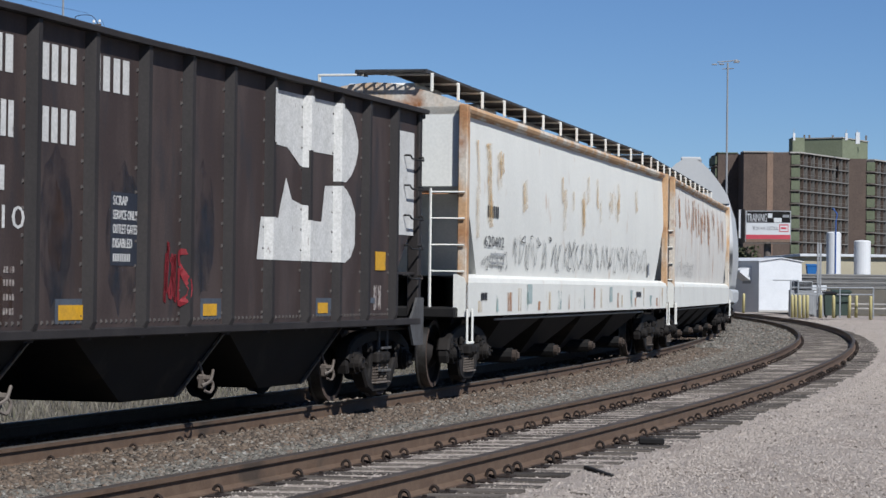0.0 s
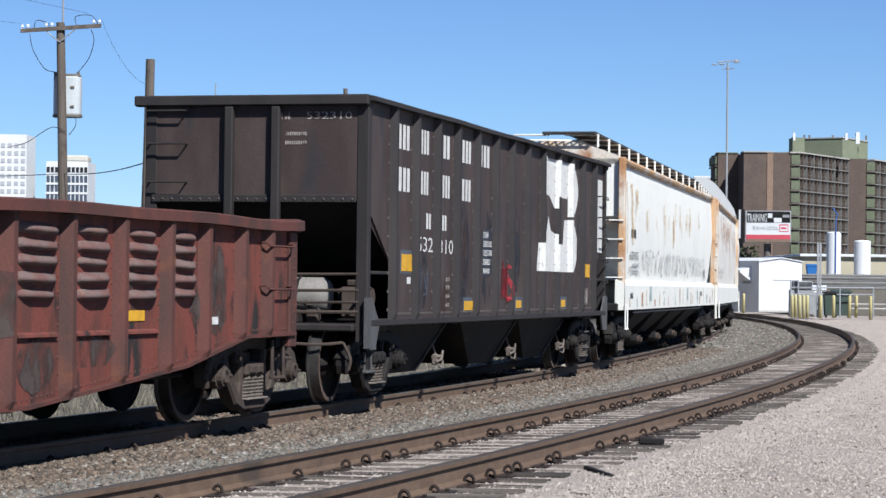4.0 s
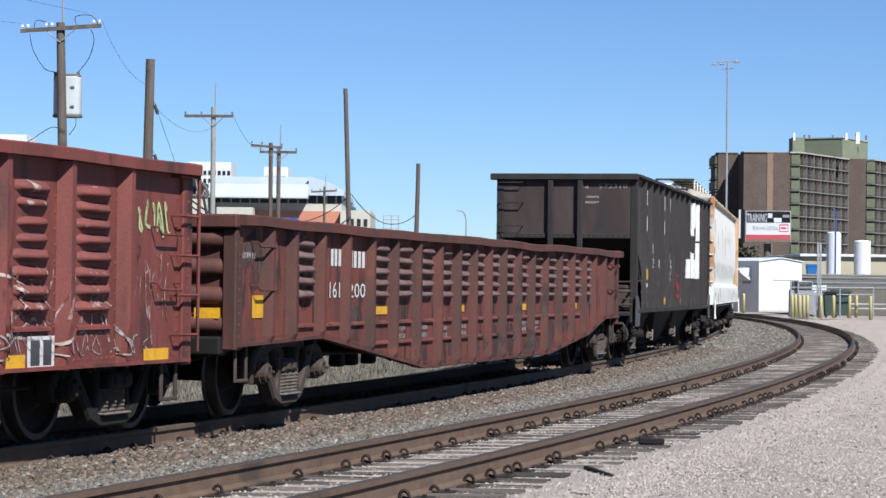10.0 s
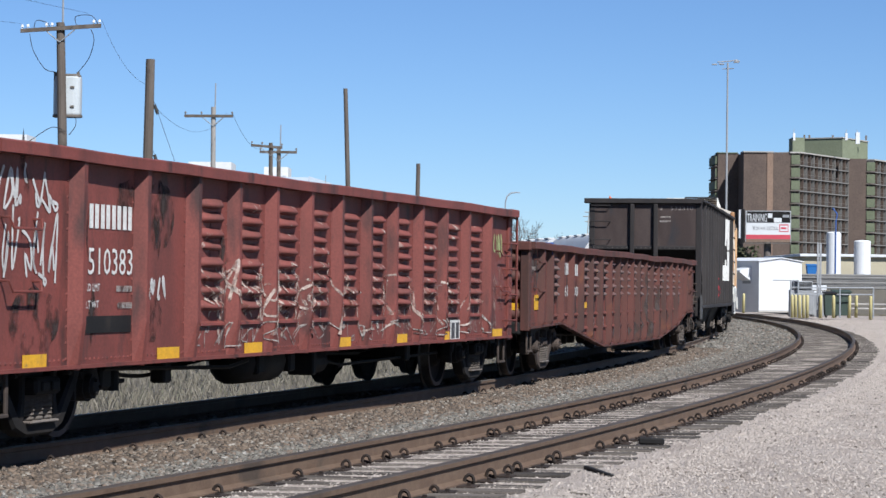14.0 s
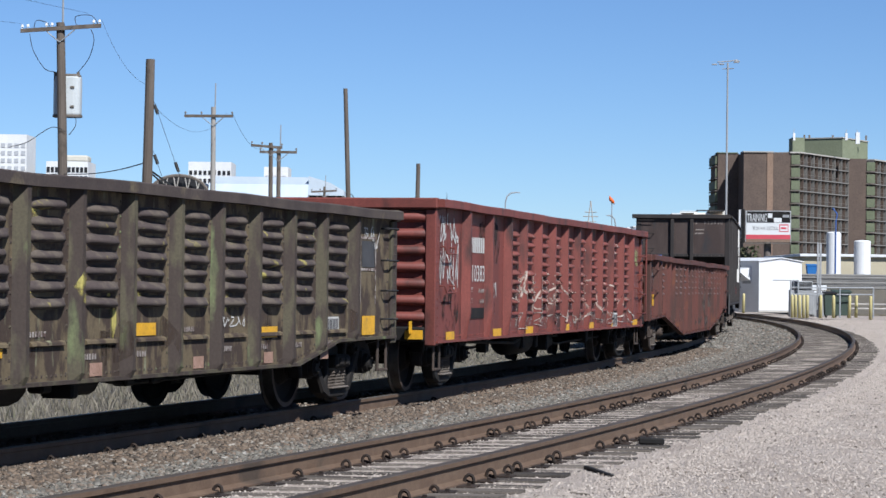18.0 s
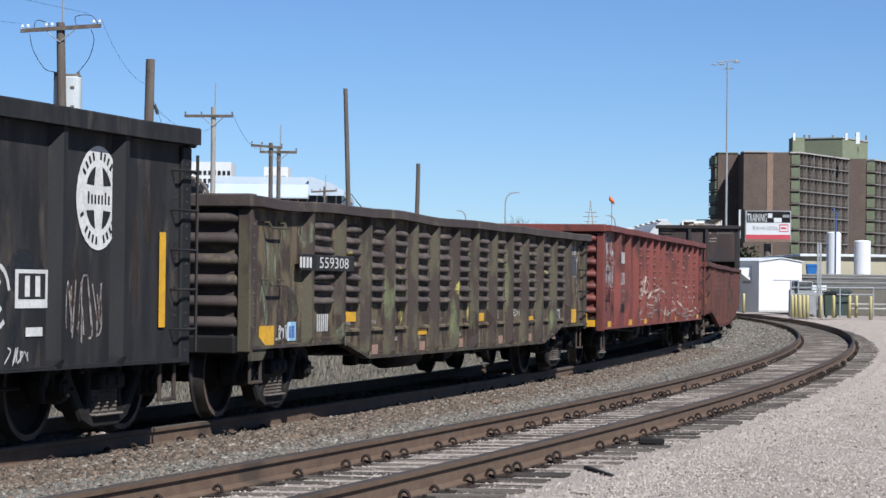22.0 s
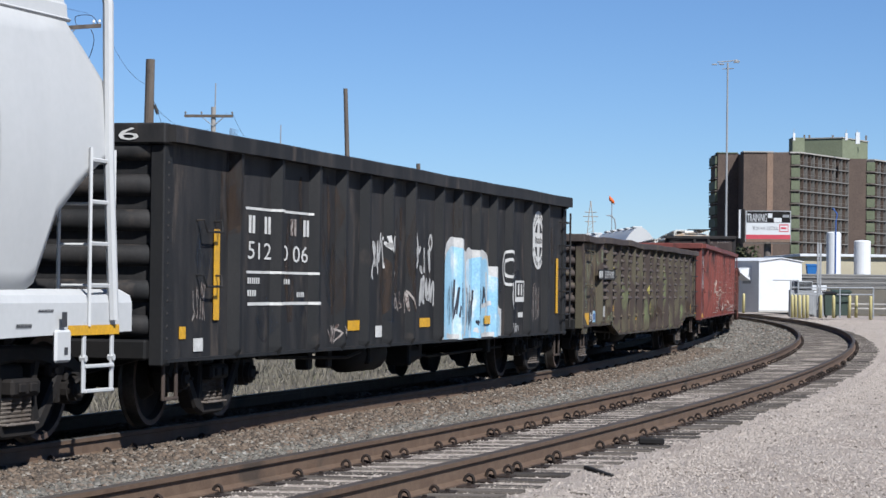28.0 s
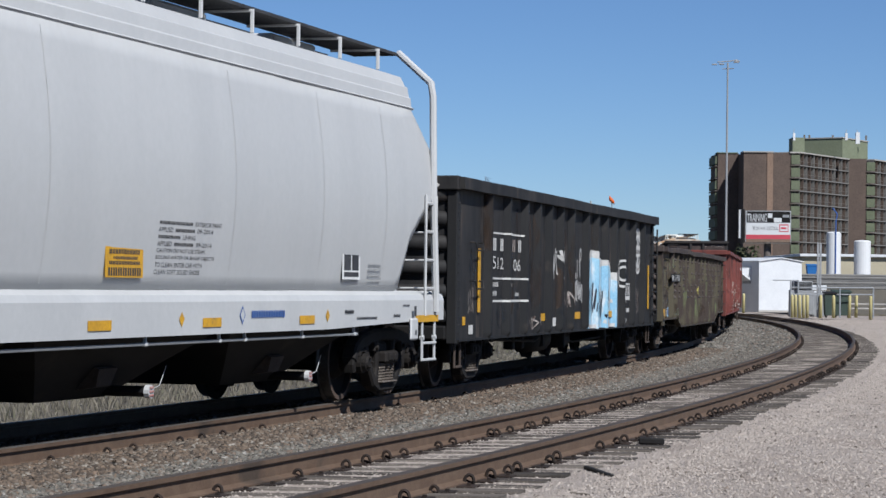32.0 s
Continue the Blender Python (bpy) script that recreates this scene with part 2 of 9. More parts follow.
def base(name, m=None):
    """An Empty that carries the parts of a thing."""
    ob = new(name)
    ob.empty_display_size = 0.3
    if m is not None:
        ob.matrix_basis = m
    return ob


# ------------------------------------------------------------------ the line of the tracks
# s runs along the near track, in metres; heading is measured from +y to the right
X0, Y0, HEAD0, CURV0, CURV1 = 0.199, 20.0, 0.29143, -0.003002, 1.125e-5
SPACING = 4.047
S_MIN, S_MAX, DS = -160.0, 420.0, 0.5
_s = np.arange(S_MIN, S_MAX + DS, DS)
_k = np.where(_s < 115.0, CURV0 + CURV1 * np.clip(_s, -60.0, 130.0), -0.0030)
_th = np.concatenate([[0], np.cumsum((_k[1:] + _k[:-1]) / 2 * DS)])
_i0 = int(np.argmin(abs(_s)))
_th = _th - _th[_i0] + HEAD0
_x = np.concatenate([[0], np.cumsum((np.sin(_th[1:]) + np.sin(_th[:-1])) / 2 * DS)])
_y = np.concatenate([[0], np.cumsum((np.cos(_th[1:]) + np.cos(_th[:-1])) / 2 * DS)])
_x, _y = _x - _x[_i0] + X0, _y - _y[_i0] + Y0
_xt, _yt = _x - np.cos(_th) * 4.287, _y + np.sin(_th) * 4.287
_lt = np.concatenate([[0], np.cumsum(np.hypot(np.diff(_xt), np.diff(_yt)))])
_lt = _lt - _lt[_i0]
CANT_NEAR, CANT_TRAIN = 0.040, 0.0


def near_z(s):
    return -0.104 * min(s, 130.0) / 50.0


def train_z(s):
    return -0.060 - 0.025 * min(s, 130.0) / 50.0


CY, RISE = -0.24, 0.045   # the cars' datum lies a little beyond and below the middle of their track


def line(s, o=0.0, z=0.0):
    """A point o metres to the right of the near track's centre."""
    x, y, th = np.interp(s, _s, _x), np.interp(s, _s, _y), np.interp(s, _s, _th)
    return Vector((float(x + math.cos(th) * o), float(y - math.sin(th) * o), z))


def heading(s):
    return float(np.interp(s, _s, _th))


def train_point(l, lift=0.0):
    """A point on the train's track centre, l metres along it, and the heading there."""
    s = float(np.interp(l, _lt, _s))
    p = line(s, -SPACING + CY, -0.0945 - 0.057 * min(s, 130.0) / 50.0 + lift)
    return p, heading(s)


# how far the train has gone at a time: a smooth course with small changes of pace every four seconds
PACE = (-0.544, -0.456, -0.646, -0.879, -0.814, -0.829, -0.701, -0.608, -0.404)


def run(t):
    q = (t - 16.0) / 16.0
    d = np.array(PACE)
    m = np.gradient(d, 4.0)
    i = min(max(int(t / 4.0), 0), 7)
    x = (t - 4.0 * i) / 4.0
    h = (2 * x ** 3 - 3 * x ** 2 + 1) * d[i] + (x ** 3 - 2 * x ** 2 + x) * 4 * m[i] + (-2 * x ** 3 + 3 * x ** 2) * d[i + 1] + (x ** 3 - x ** 2) * 4 * m[i + 1]
    return float(46.629 * q - 1.5536 * (2 * q * q - 1) - 1.7923 * q ** 3 + h)

# ------------------------------------------------------------------ ground
GAUGE = 1.505


def side_of(x, y):
    """Offset from the near track's centre, positive to the right."""
    d = (_x[::4] - x) ** 2 + (_y[::4] - y) ** 2
    j = int(np.argmin(d)) * 4
    return (x - _x[j]) * math.cos(_th[j]) - (y - _y[j]) * math.sin(_th[j]), float(_s[j])


def lot_level(s, o):
    """Gravel beside the near track: level with the tie ends there, flat further off."""
    near = -0.104 * np.clip(s, -30.0, 130.0) / 50.0 - 0.174
    f = np.clip((o - 1.9) / 4.0, 0.0, 1.0)
    return near * (1 - f) + np.minimum(near, -0.25) * f


def grass_level(o):
    return np.interp(-o, [6.2, 7.6, 10.0, 16.0, 30.0], [-0.42, -0.62, -0.60, -0.35, -0.35])


def ground_z(x, y, o, s):
    if o > 1.0:
        z = float(lot_level(s, o)) + 0.006 * noise.noise(Vector((x * 0.35, y * 0.35, 0)))
    elif o > -6.2:
        z = min(-0.42, near_z(s) - 0.42)
    else:
        z = float(grass_level(o)) + 0.03 * noise.noise(Vector((x * 0.35, y * 0.35, 0)))
    return z


gx = np.concatenate([[-4000, -1500, -600, -250, -120, -70, -45], np.arange(-32, 40, 1.0), [45, 60, 90, 150, 300, 700, 1600, 4000]])
gy = np.concatenate([[-1500, -400, -100, -40, -15], np.arange(-2, 90, 1.0), np.arange(90, 200, 4.0), [230, 300, 420, 600, 900, 1500, 2600, 4600]])
g = Mesh()
gv, gm = [], []
spots = [[side_of(x, y) for y in gy] for x in gx]
off = np.array([[q[0] for q in r] for r in spots])
for i, x in enumerate(gx):
    for j, y in enumerate(gy):
        gv.append((x, y, ground_z(x, y, off[i, j], spots[i][j][1])))
gf = []
ny = len(gy)
for i in range(len(gx) - 1):
    for j in range(ny - 1):
        gf.append((i * ny + j, (i + 1) * ny + j, (i + 1) * ny + j + 1, i * ny + j + 1))
        o = (off[i, j] + off[i + 1, j + 1]) / 2
        gm.append(0 if o > -2 and gy[j] < 186 else 1)
g.v, g.f, g.m = gv, gf, gm
tagged(part("ground", g, [M["gravel"], M["grassland"]], smooth=True), "pale gravel lot and dry grass beside the railway line", "ground", kind="structure")


def sweep(mesh, prof, s0, s1, step, o, zfun, cant=0.0, slots=None):
    """Sweep an outline of (across, up) along the line, o metres from the near track's centre."""
    ss = np.arange(s0, s1 + step * 0.5, step)
    rings = []
    for s in ss:
        rings.append([line(s, o + a, zfun(s) + b + cant) for a, b in prof])
    n = len(prof)
    start = len(mesh.v)
    mesh.v.extend(p for r in rings for p in r)
    for i in range(len(rings) - 1):
        for k in range(n):
            mesh.f.append((start + i * n + k, start + i * n + (k + 1) % n, start + (i + 1) * n + (k + 1) % n, start + (i + 1) * n + k))
            mesh.m.append(slots[k] if slots else 0)


# ballast bed: one raised bank under both tracks
def bed_top(o):
    """Height of the ballast between and beside the tracks."""
    pts = [(-6.6, -0.44), (-5.6, -0.27), (-4.27, -0.235), (-3.2, -0.222), (-2.75, -0.228), (-2.1, -0.305), (-1.4, -0.225), (-0.8, -0.205), (0.8, -0.166), (1.0, -0.165), (1.35, -0.160), (1.7, -0.168), (2.1, -0.195)]
    return float(np.interp(o, [a for a, _ in pts], [b for _, b in pts]))


os_ = [-6.6, -6.1, -5.6, -5.1, -4.27, -3.6, -3.2, -2.75, -2.45, -2.1, -1.8, -1.4, -0.8, 0, 0.8, 1.0, 1.35, 1.7, 2.1]
_bo = np.array(os_)
_bz = np.array([bed_top(o) for o in os_])


def bed_z(s, o):
    """Height of the ballast: each side follows the fall of its own track."""
    f = np.clip((-1.2 - o) / 1.5, 0.0, 1.0)
    fall = np.minimum(s, 130.0) / 50.0
    return np.interp(o, _bo, _bz) - (0.104 * (1 - f) + 0.025 * f) * fall


bed = Mesh()
for s_ in np.arange(-30.0, 300.1, 2.0):
    ring = [line(s_, o, float(bed_z(s_, o))) for o in os_] + [line(s_, 2.1, -1.3), line(s_, -6.6, -1.3)]
    k0, n = len(bed.v), len(ring)
    bed.v.extend(ring)
    if k0:
        for k in range(n):
            bed.f.append((k0 - n + k, k0 - n + (k + 1) % n, k0 + (k + 1) % n, k0 + k))
            bed.m.append(1 if k < len(os_) and -0.9 < os_[k] else 0)
tagged(part("ballast_bed", bed, [M["ballast"], M["gravel"]]), "brown-grey crushed stone bank under the two tracks", "ballast", kind="structure")

RAIL = [(-0.07, -0.172), (0.07, -0.172), (0.07, -0.158), (0.012, -0.138), (0.009, -0.048), (0.034, -0.038), (0.036, -0.006), (0.028, 0.0),
        (-0.028, 0.0), (-0.036, -0.006), (-0.034, -0.038), (-0.009, -0.048), (-0.012, -0.138), (-0.07, -0.158)]
RSLOT = [0, 0, 0, 0, 0, 0, 1, 1, 1, 0, 0, 0, 0, 0]


def track(name, o, zfun, cant, s0, s1, head, label):
    t = base(name)
    for side in (1, -1):
        r = Mesh()
        sweep(r, RAIL, s0, s1, 1.0, o + side * GAUGE / 2, zfun, cant * side / 2, RSLOT)
        part("rail", r, [M["rail"], head], t)
    return tagged(t, label, "railway track", kind="structure")


near_track = track("near_track", 0.0, near_z, CANT_NEAR, -12, 200, M["railhead"], "rusty curved railway track on weathered wooden ties")
train_track = track("train_track", -SPACING, train_z, CANT_TRAIN, -14, 330, M["railhead2"], "railway track with worn bright rails under the train")

# ------------------------------------------------------------------ the train
# car: local x along the train, y to its left, z up from the rails


def wheel_mesh():
    r = 0.44
    w = Mesh()
    prof = [(-0.075, r - 0.058), (-0.075, r - 0.010), (0.03, r), (0.045, r + 0.028), (0.062, r + 0.022), (0.062, r - 0.058), (0.035, r - 0.085), (0.030, 0.2), (0.07, 0.14), (0.07, 0.09),
            (-0.09, 0.09), (-0.09, 0.14), (0.00, 0.2), (-0.02, r - 0.085)]
    n = 48
    rings = []
    for i in range(n + 1):
        a = 2 * math.pi * i / n
        rings.append([(math.cos(a) * q, y, math.sin(a) * q) for y, q in prof])
    m = len(prof)
    vs = [p for rg in rings[:-1] for p in rg]
    fs, sl = [], []
    for i in range(n):
        for k in range(m):
            fs.append((i * m + k, i * m + (k + 1) % m, ((i + 1) % n) * m + (k + 1) % m, ((i + 1) % n) * m + k))
            sl.append(1 if k in (1, 2, 3) else 2 if k == 0 else 0)
    w.v, w.f, w.m = vs, fs, sl
    me = w.data("wheel", [M["wheel"], M["tread"], M["rim"]], True)
    me.set_sharp_from_angle(angle=radians(35))
    return me


WHEEL = wheel_mesh()
TRUCK_BASE, WHEEL_R = 1.76, 0.44


def cast_bar(q, pts, th):
    """A cast member along (x, z, height) points: rounded section, th to either side of its plane."""
    rings = []
    n = len(pts)
    for i, (x, z, h) in enumerate(pts):
        xa, za = pts[max(i - 1, 0)][:2]
        xb, zb = pts[min(i + 1, n - 1)][:2]
        l = math.hypot(xb - xa, zb - za)
        nx, nz = -(zb - za) / l, (xb - xa) / l
        ring = []
        for u, v in ((-0.5, -0.7), (-0.5, 0.7), (-0.32, 1.0), (0.32, 1.0), (0.5, 0.7), (0.5, -0.7), (0.32, -1.0), (-0.32, -1.0)):
            ring.append((x + nx * u * h, v * th, z + nz * u * h))
        rings.append(ring)
    q.loft(rings)


def side_frame_mesh():
    """Cast side frame of a three-piece truck: arched top, pedestals over the bearings, tension member and columns."""
    f = Mesh()
    cast_bar(f, [(-1.10, 0.47, 0.12), (-1.03, 0.585, 0.14), (-0.86, 0.66, 0.15), (-0.62, 0.70, 0.16), (-0.35, 0.735, 0.15), (0.0, 0.745, 0.13), (0.35, 0.735, 0.15), (0.62, 0.70, 0.16), (0.86, 0.66, 0.15), (1.03, 0.585, 0.14), (1.10, 0.47, 0.12)], 0.085)
    cast_bar(f, [(-0.73, 0.66, 0.17), (-0.66, 0.50, 0.13), (-0.54, 0.36, 0.13), (-0.40, 0.20, 0.13), (-0.24, 0.14, 0.12), (0.24, 0.14, 0.12), (0.40, 0.20, 0.13), (0.54, 0.36, 0.13), (0.66, 0.50, 0.13), (0.73, 0.66, 0.17)], 0.08)
    for sx in (-1, 1):
        cast_bar(f, [(sx * 0.33, 0.72, 0.13), (sx * 0.285, 0.56, 0.09), (sx * 0.285, 0.36, 0.08), (sx * 0.33, 0.17, 0.13)], 0.075)
        cast_bar(f, [(sx * 1.09, 0.52, 0.09), (sx * 1.10, 0.42, 0.08), (sx * 1.08, 0.335, 0.06)], 0.07)
        cast_bar(f, [(sx * 0.68, 0.56, 0.12), (sx * 0.685, 0.44, 0.08), (sx * 0.70, 0.335, 0.05)], 0.07)
        f.box(sx * 0.89 - 0.15, sx * 0.89 + 0.15, -0.075, 0.075, 0.525, 0.60, 0, 0.02)
        f.box(sx * 0.50 - 0.04, sx * 0.50 + 0.04, -0.12, -0.05, 0.55, 0.66, 0, 0.015)
        f.cyl((sx * 0.50, -0.15, 0.60), (sx * 0.50, 0.0, 0.60), 0.028, n=8)
    return f


SIDE_FRAMES = {k: side_frame_mesh().data("side_frame", M[k]) for k in ("truck", "truck_dark")}
_sp = Mesh()
for sx in (-0.16, 0.0, 0.16):
    for sy in (-0.065, 0.065):
        _sp.tube([(sx + 0.058 * math.cos(2.1 * k), sy + 0.058 * math.sin(2.1 * k), 0.205 + 0.0112 * k) for k in range(19)], 0.0155, 5)
_sp.box(-0.26, 0.26, -0.13, 0.13, 0.185, 0.205, 0, 0.006)
SPRINGS = _sp.data("spring_nest", M["spring"])
_cap = Mesh()
_cap.cyl((0, 0.10, 0), (0, -0.05, 0), 0.125, n=16)
_cap.cyl((0, -0.05, 0), (0, -0.10, 0), 0.105, 0.10, n=16)
_cap.cyl((0, -0.10, 0), (0, -0.125, 0), 0.085, 0.07, n=16)
_cap.box(-0.12, 0.12, -0.05, 0.09, 0.06, 0.14, 0, 0.015)
for k in range(3):
    a = 2 * math.pi * k / 3
    _cap.cyl((0.06 * math.cos(a), -0.12, 0.06 * math.sin(a)), (0.06 * math.cos(a), -0.15, 0.06 * math.sin(a)), 0.016, n=6)
CAPS = {k: _cap.data("bearing_cap", M[k]) for k in ("truck", "truck_dark")}
_bol = Mesh()
_bol.box(-0.21, 0.21, -1.02, 1.02, 0.46, 0.66, 0, 0.03)
for sy in (-1, 1):
    _bol.box(-0.23, 0.23, min(sy * 0.9, sy * 1.16), max(sy * 0.9, sy * 1.16), 0.41, 0.55, 0, 0.025)
    _bol.box(-0.15, -0.03, min(sy * 1.10, sy * 1.18), max(sy * 1.10, sy * 1.18), 0.44, 0.52, 0, 0.012)
    _bol.box(0.03, 0.15, min(sy * 1.10, sy * 1.18), max(sy * 1.10, sy * 1.18), 0.44, 0.52, 0, 0.012)
for sx in (-1, 1):
    _bol.cyl((sx * 0.38, -0.86, 0.36), (sx * 0.38, 0.86, 0.36), 0.04, n=8)
    for sy in (-0.745, 0.745):
        _bol.box(sx * 0.40 - 0.05, sx * 0.40 + 0.05, sy - 0.05, sy + 0.05, 0.28, 0.52, 0, 0.02)
        _bol.tube([(sx * 0.40, sy, 0.50), (sx * 0.36, sy * 0.92, 0.66)], 0.018, 5)
BOLSTER = {k: _bol.data("bolster", M[k]) for k in ("truck", "truck_dark")}
_ax = Mesh()
_ax.cyl((0, -1.0, 0), (0, 1.0, 0), 0.075, n=12)
AXLE = _ax.data("axle", M["truck_dark"])

WHEELS = []   # (wheelset, x in the car)


def truck(car, x, out=1.0, steel="truck_dark"):
    for sy in (-1, 1):
        fr = part("side_frame", SIDE_FRAMES[steel], None, car, at=pose(x, CY - out, RISE) if sy < 0 else pose(x, CY + out, RISE, 0, 0, 180))
        part("spring_nest", SPRINGS, None, fr)
        for sx in (-1, 1):
            part("bearing_cap", CAPS[steel], None, fr, at=pose(sx * TRUCK_BASE / 2, -0.05, WHEEL_R))
    part("bolster", BOLSTER[steel], None, car, at=pose(x, CY, RISE))
    for sx in (-1, 1):
        xx = x + sx * TRUCK_BASE / 2
        ax = part("wheelset", AXLE, None, car, at=pose(xx, CY, WHEEL_R + RISE))
        part("wheel", WHEEL, None, ax, at=pose(0, -0.745, 0))
        part("wheel", WHEEL, None, ax, at=pose(0, 0.745, 0, 0, 0, 180))
        WHEELS.append((ax, xx))


CARS = []   # (car, place of its centre along the train, half the distance between its trucks)


def new_car(name, u, c):
    car = base(name)
    CARS.append((car, u, c))
    return car


def text_mesh(body, width, height):
    """Block lettering as a flat mesh: x to the right, z up, its lower left corner at the origin."""
    cu = bpy.data.curves.new("lettering", "FONT")
    cu.body = body
    cu.resolution_u = 2
    ob = bpy.data.objects.new("lettering", cu)
    scene.collection.objects.link(ob)
    dg = bpy.context.evaluated_depsgraph_get()
    me = bpy.data.meshes.new_from_object(ob.evaluated_get(dg))
    bpy.data.objects.remove(ob)
    bpy.data.curves.remove(cu)
    v = np.array([p.co[:] for p in me.vertices])
    lo, hi = v.min(0), v.max(0)
    sx, sz = width / (hi[0] - lo[0]), height / (hi[1] - lo[1])
    for p in me.vertices:
        p.co = ((p.co[0] - lo[0]) * sx, 0.0, (p.co[1] - lo[1]) * sz)
    me.materials.clear()
    return me


MARK = [-0.12]   # markings are set out along the side from a point a little further back


def lettering(body, x0, x1, z0, z1, y, mat, car, name="lettering"):
    me = text_mesh(body, x1 - x0, z1 - z0)
    me.materials.append(mat)
    ob = part(name, me, None, car, at=pose(x0 + MARK[0], y, z0))
    return tagged(ob, kind="stuff") if len(body) > 1 else ob


def weld(ob):
    """Join the strips of a painted patch where they meet."""
    bm = bmesh.new()
    bm.from_mesh(ob.data)
    bmesh.ops.remove_doubles(bm, verts=bm.verts, dist=0.003)
    bm.to_mesh(ob.data)
    bm.free()
    return ob


def bars(rects, y, mat, car, name="marking", side=None):
    """Flat painted rectangles on the near side; with side they follow its posts and ribs."""
    q = Mesh()
    for x0, x1, z0, z1 in rects:
        x0, x1 = x0 + MARK[0], x1 + MARK[0]
        if side is None:
            q.add([(x0, y, z0), (x1, y, z0), (x1, y, z1), (x0, y, z1)], [(0, 1, 2, 3)])
        else:
            xs = side.breaks(x0, x1)
            for a, b in zip(xs[:-1], xs[1:]):
                ya, yb = -side.y(a + 1e-4, z0) - 0.006, -side.y(b - 1e-4, z0) - 0.006
                q.add([(a, ya, z0), (b, yb, z0), (b, yb, z1), (a, ya, z1)], [(0, 1, 2, 3)])
    ob = part(name, q, mat, car)
    weld(ob)
    return tagged(ob, kind="stuff") if len(rects) > 1 else ob


def glyphs(x0, x1, z0, z1, n):
    """n plain uprights in pairs, the size of painted capitals."""
    out = []
    w = (x1 - x0) / n
    for i in range(n):
        a = x0 + i * w
        out += [(a + 0.06 * w, a + 0.40 * w, z0, z1), (a + 0.54 * w, a + 0.88 * w, z0, z1)]
    return out


class Side:
    """The near side of a car: flat sheet with hat-shaped posts and pressed ribs; y() is the distance of its skin from the middle."""

    def __init__(self, sheet, proud, posts, face=0.055, foot=0.11, ribs=(), rib=(0.11, 0.06)):
        self.sheet, self.proud, self.posts, self.face, self.foot, self.ribs, self.rib = sheet, proud, posts, face, foot, ribs, rib

    def y(self, x, z):
        for p in self.posts:
            d = abs(x - p)
            if d <= self.face:
                return self.sheet + self.proud
            if d < self.foot:
                return self.sheet + self.proud * (self.foot - d) / (self.foot - self.face)
        for xc, hl, rows in self.ribs:
            if abs(x - xc) < hl:
                for zr in rows:
                    zz = (z - zr) / self.rib[0]
                    if -0.5 < zz < 0.5:
                        return self.sheet + self.rib[1] * self.bump(zz) * min(1.0, (hl - abs(x - xc)) / 0.10)
        return self.sheet

    @staticmethod
    def bump(zz):
        return math.sin(math.pi * 0.5 * (0.5 - zz) / 0.72) if zz > -0.22 else (zz + 0.5) / 0.28

    def breaks(self, x0, x1):
        xs = {x0, x1}
        for p in self.posts:
            for d in (-self.foot, -self.face, self.face, self.foot):
                if x0 < p + d < x1:
                    xs.add(p + d)
        return sorted(xs)


def rib_mesh(hl, rib, mat):
    """A pressed horizontal rib, fuller below than above."""
    h, d = rib
    zs = [0.5, 0.28, 0.05, -0.22, -0.5]
    xs = [(-hl, 0.0), (-hl + 0.05, 0.42), (-hl + 0.12, 0.80), (-hl + 0.19, 1.0), (hl - 0.19, 1.0), (hl - 0.12, 0.80), (hl - 0.05, 0.42), (hl, 0.0)]
    q = Mesh()
    q.loft([[(x, -d * Side.bump(z) * f if abs(z) < 0.5 else 0.0, z * h * (0.75 + 0.25 * f)) for z in zs] for x, f in xs], closed=False, caps=False)
    return q.data("pressed_rib", mat, True)


def rivets(q, pts, r=0.013):
    for x, y, z in pts:
        q.add([(x - r, y, z - r), (x + r, y, z - r), (x + r, y, z + r), (x - r, y, z + r), (x, y - r * 0.9, z)], [(0, 1, 4), (1, 2, 4), (2, 3, 4), (3, 0, 4)])


def stroke(q, pts, w, side, jitter=0.0):
    """A painted ribbon along (x, z) points, laid on the skin of the near side."""
    fine = []
    n = len(pts)
    pts = [(x + MARK[0], z) for x, z in pts]
    for i in range(n - 1):
        p0, p1, p2, p3 = (Vector(pts[max(i - 1, 0)]), Vector(pts[i]), Vector(pts[i + 1]), Vector(pts[min(i + 2, n - 1)]))
        k = max(3, int((p2 - p1).length / 0.04))
        for j in range(k):
            t = j / k
            fine.append(0.5 * ((2 * p1) + (p2 - p0) * t + (2 * p0 - 5 * p1 + 4 * p2 - p3) * t * t + (3 * p1 - p0 - 3 * p2 + p3) * t ** 3))
    fine.append(Vector(pts[-1]))
    rings = []
    for i, p in enumerate(fine):
        d = fine[min(i + 1, len(fine) - 1)] - fine[max(i - 1, 0)]
        if d.length < 1e-6:
            d = Vector((1, 0))
        d.normalize()
        nrm = Vector((-d.y, d.x)) * w / 2 * (1 + jitter * math.sin(i * 1.7))
        ring = []
        for e in (p + nrm, p - nrm):
            ring.append((e.x, -side.y(e.x, e.y) - 0.007, e.y))
        rings.append(ring)
    vs = [v for r in rings for v in r]
    q.add(vs, [(2 * i, 2 * i + 1, 2 * i + 3, 2 * i + 2) for i in range(len(rings) - 1)])


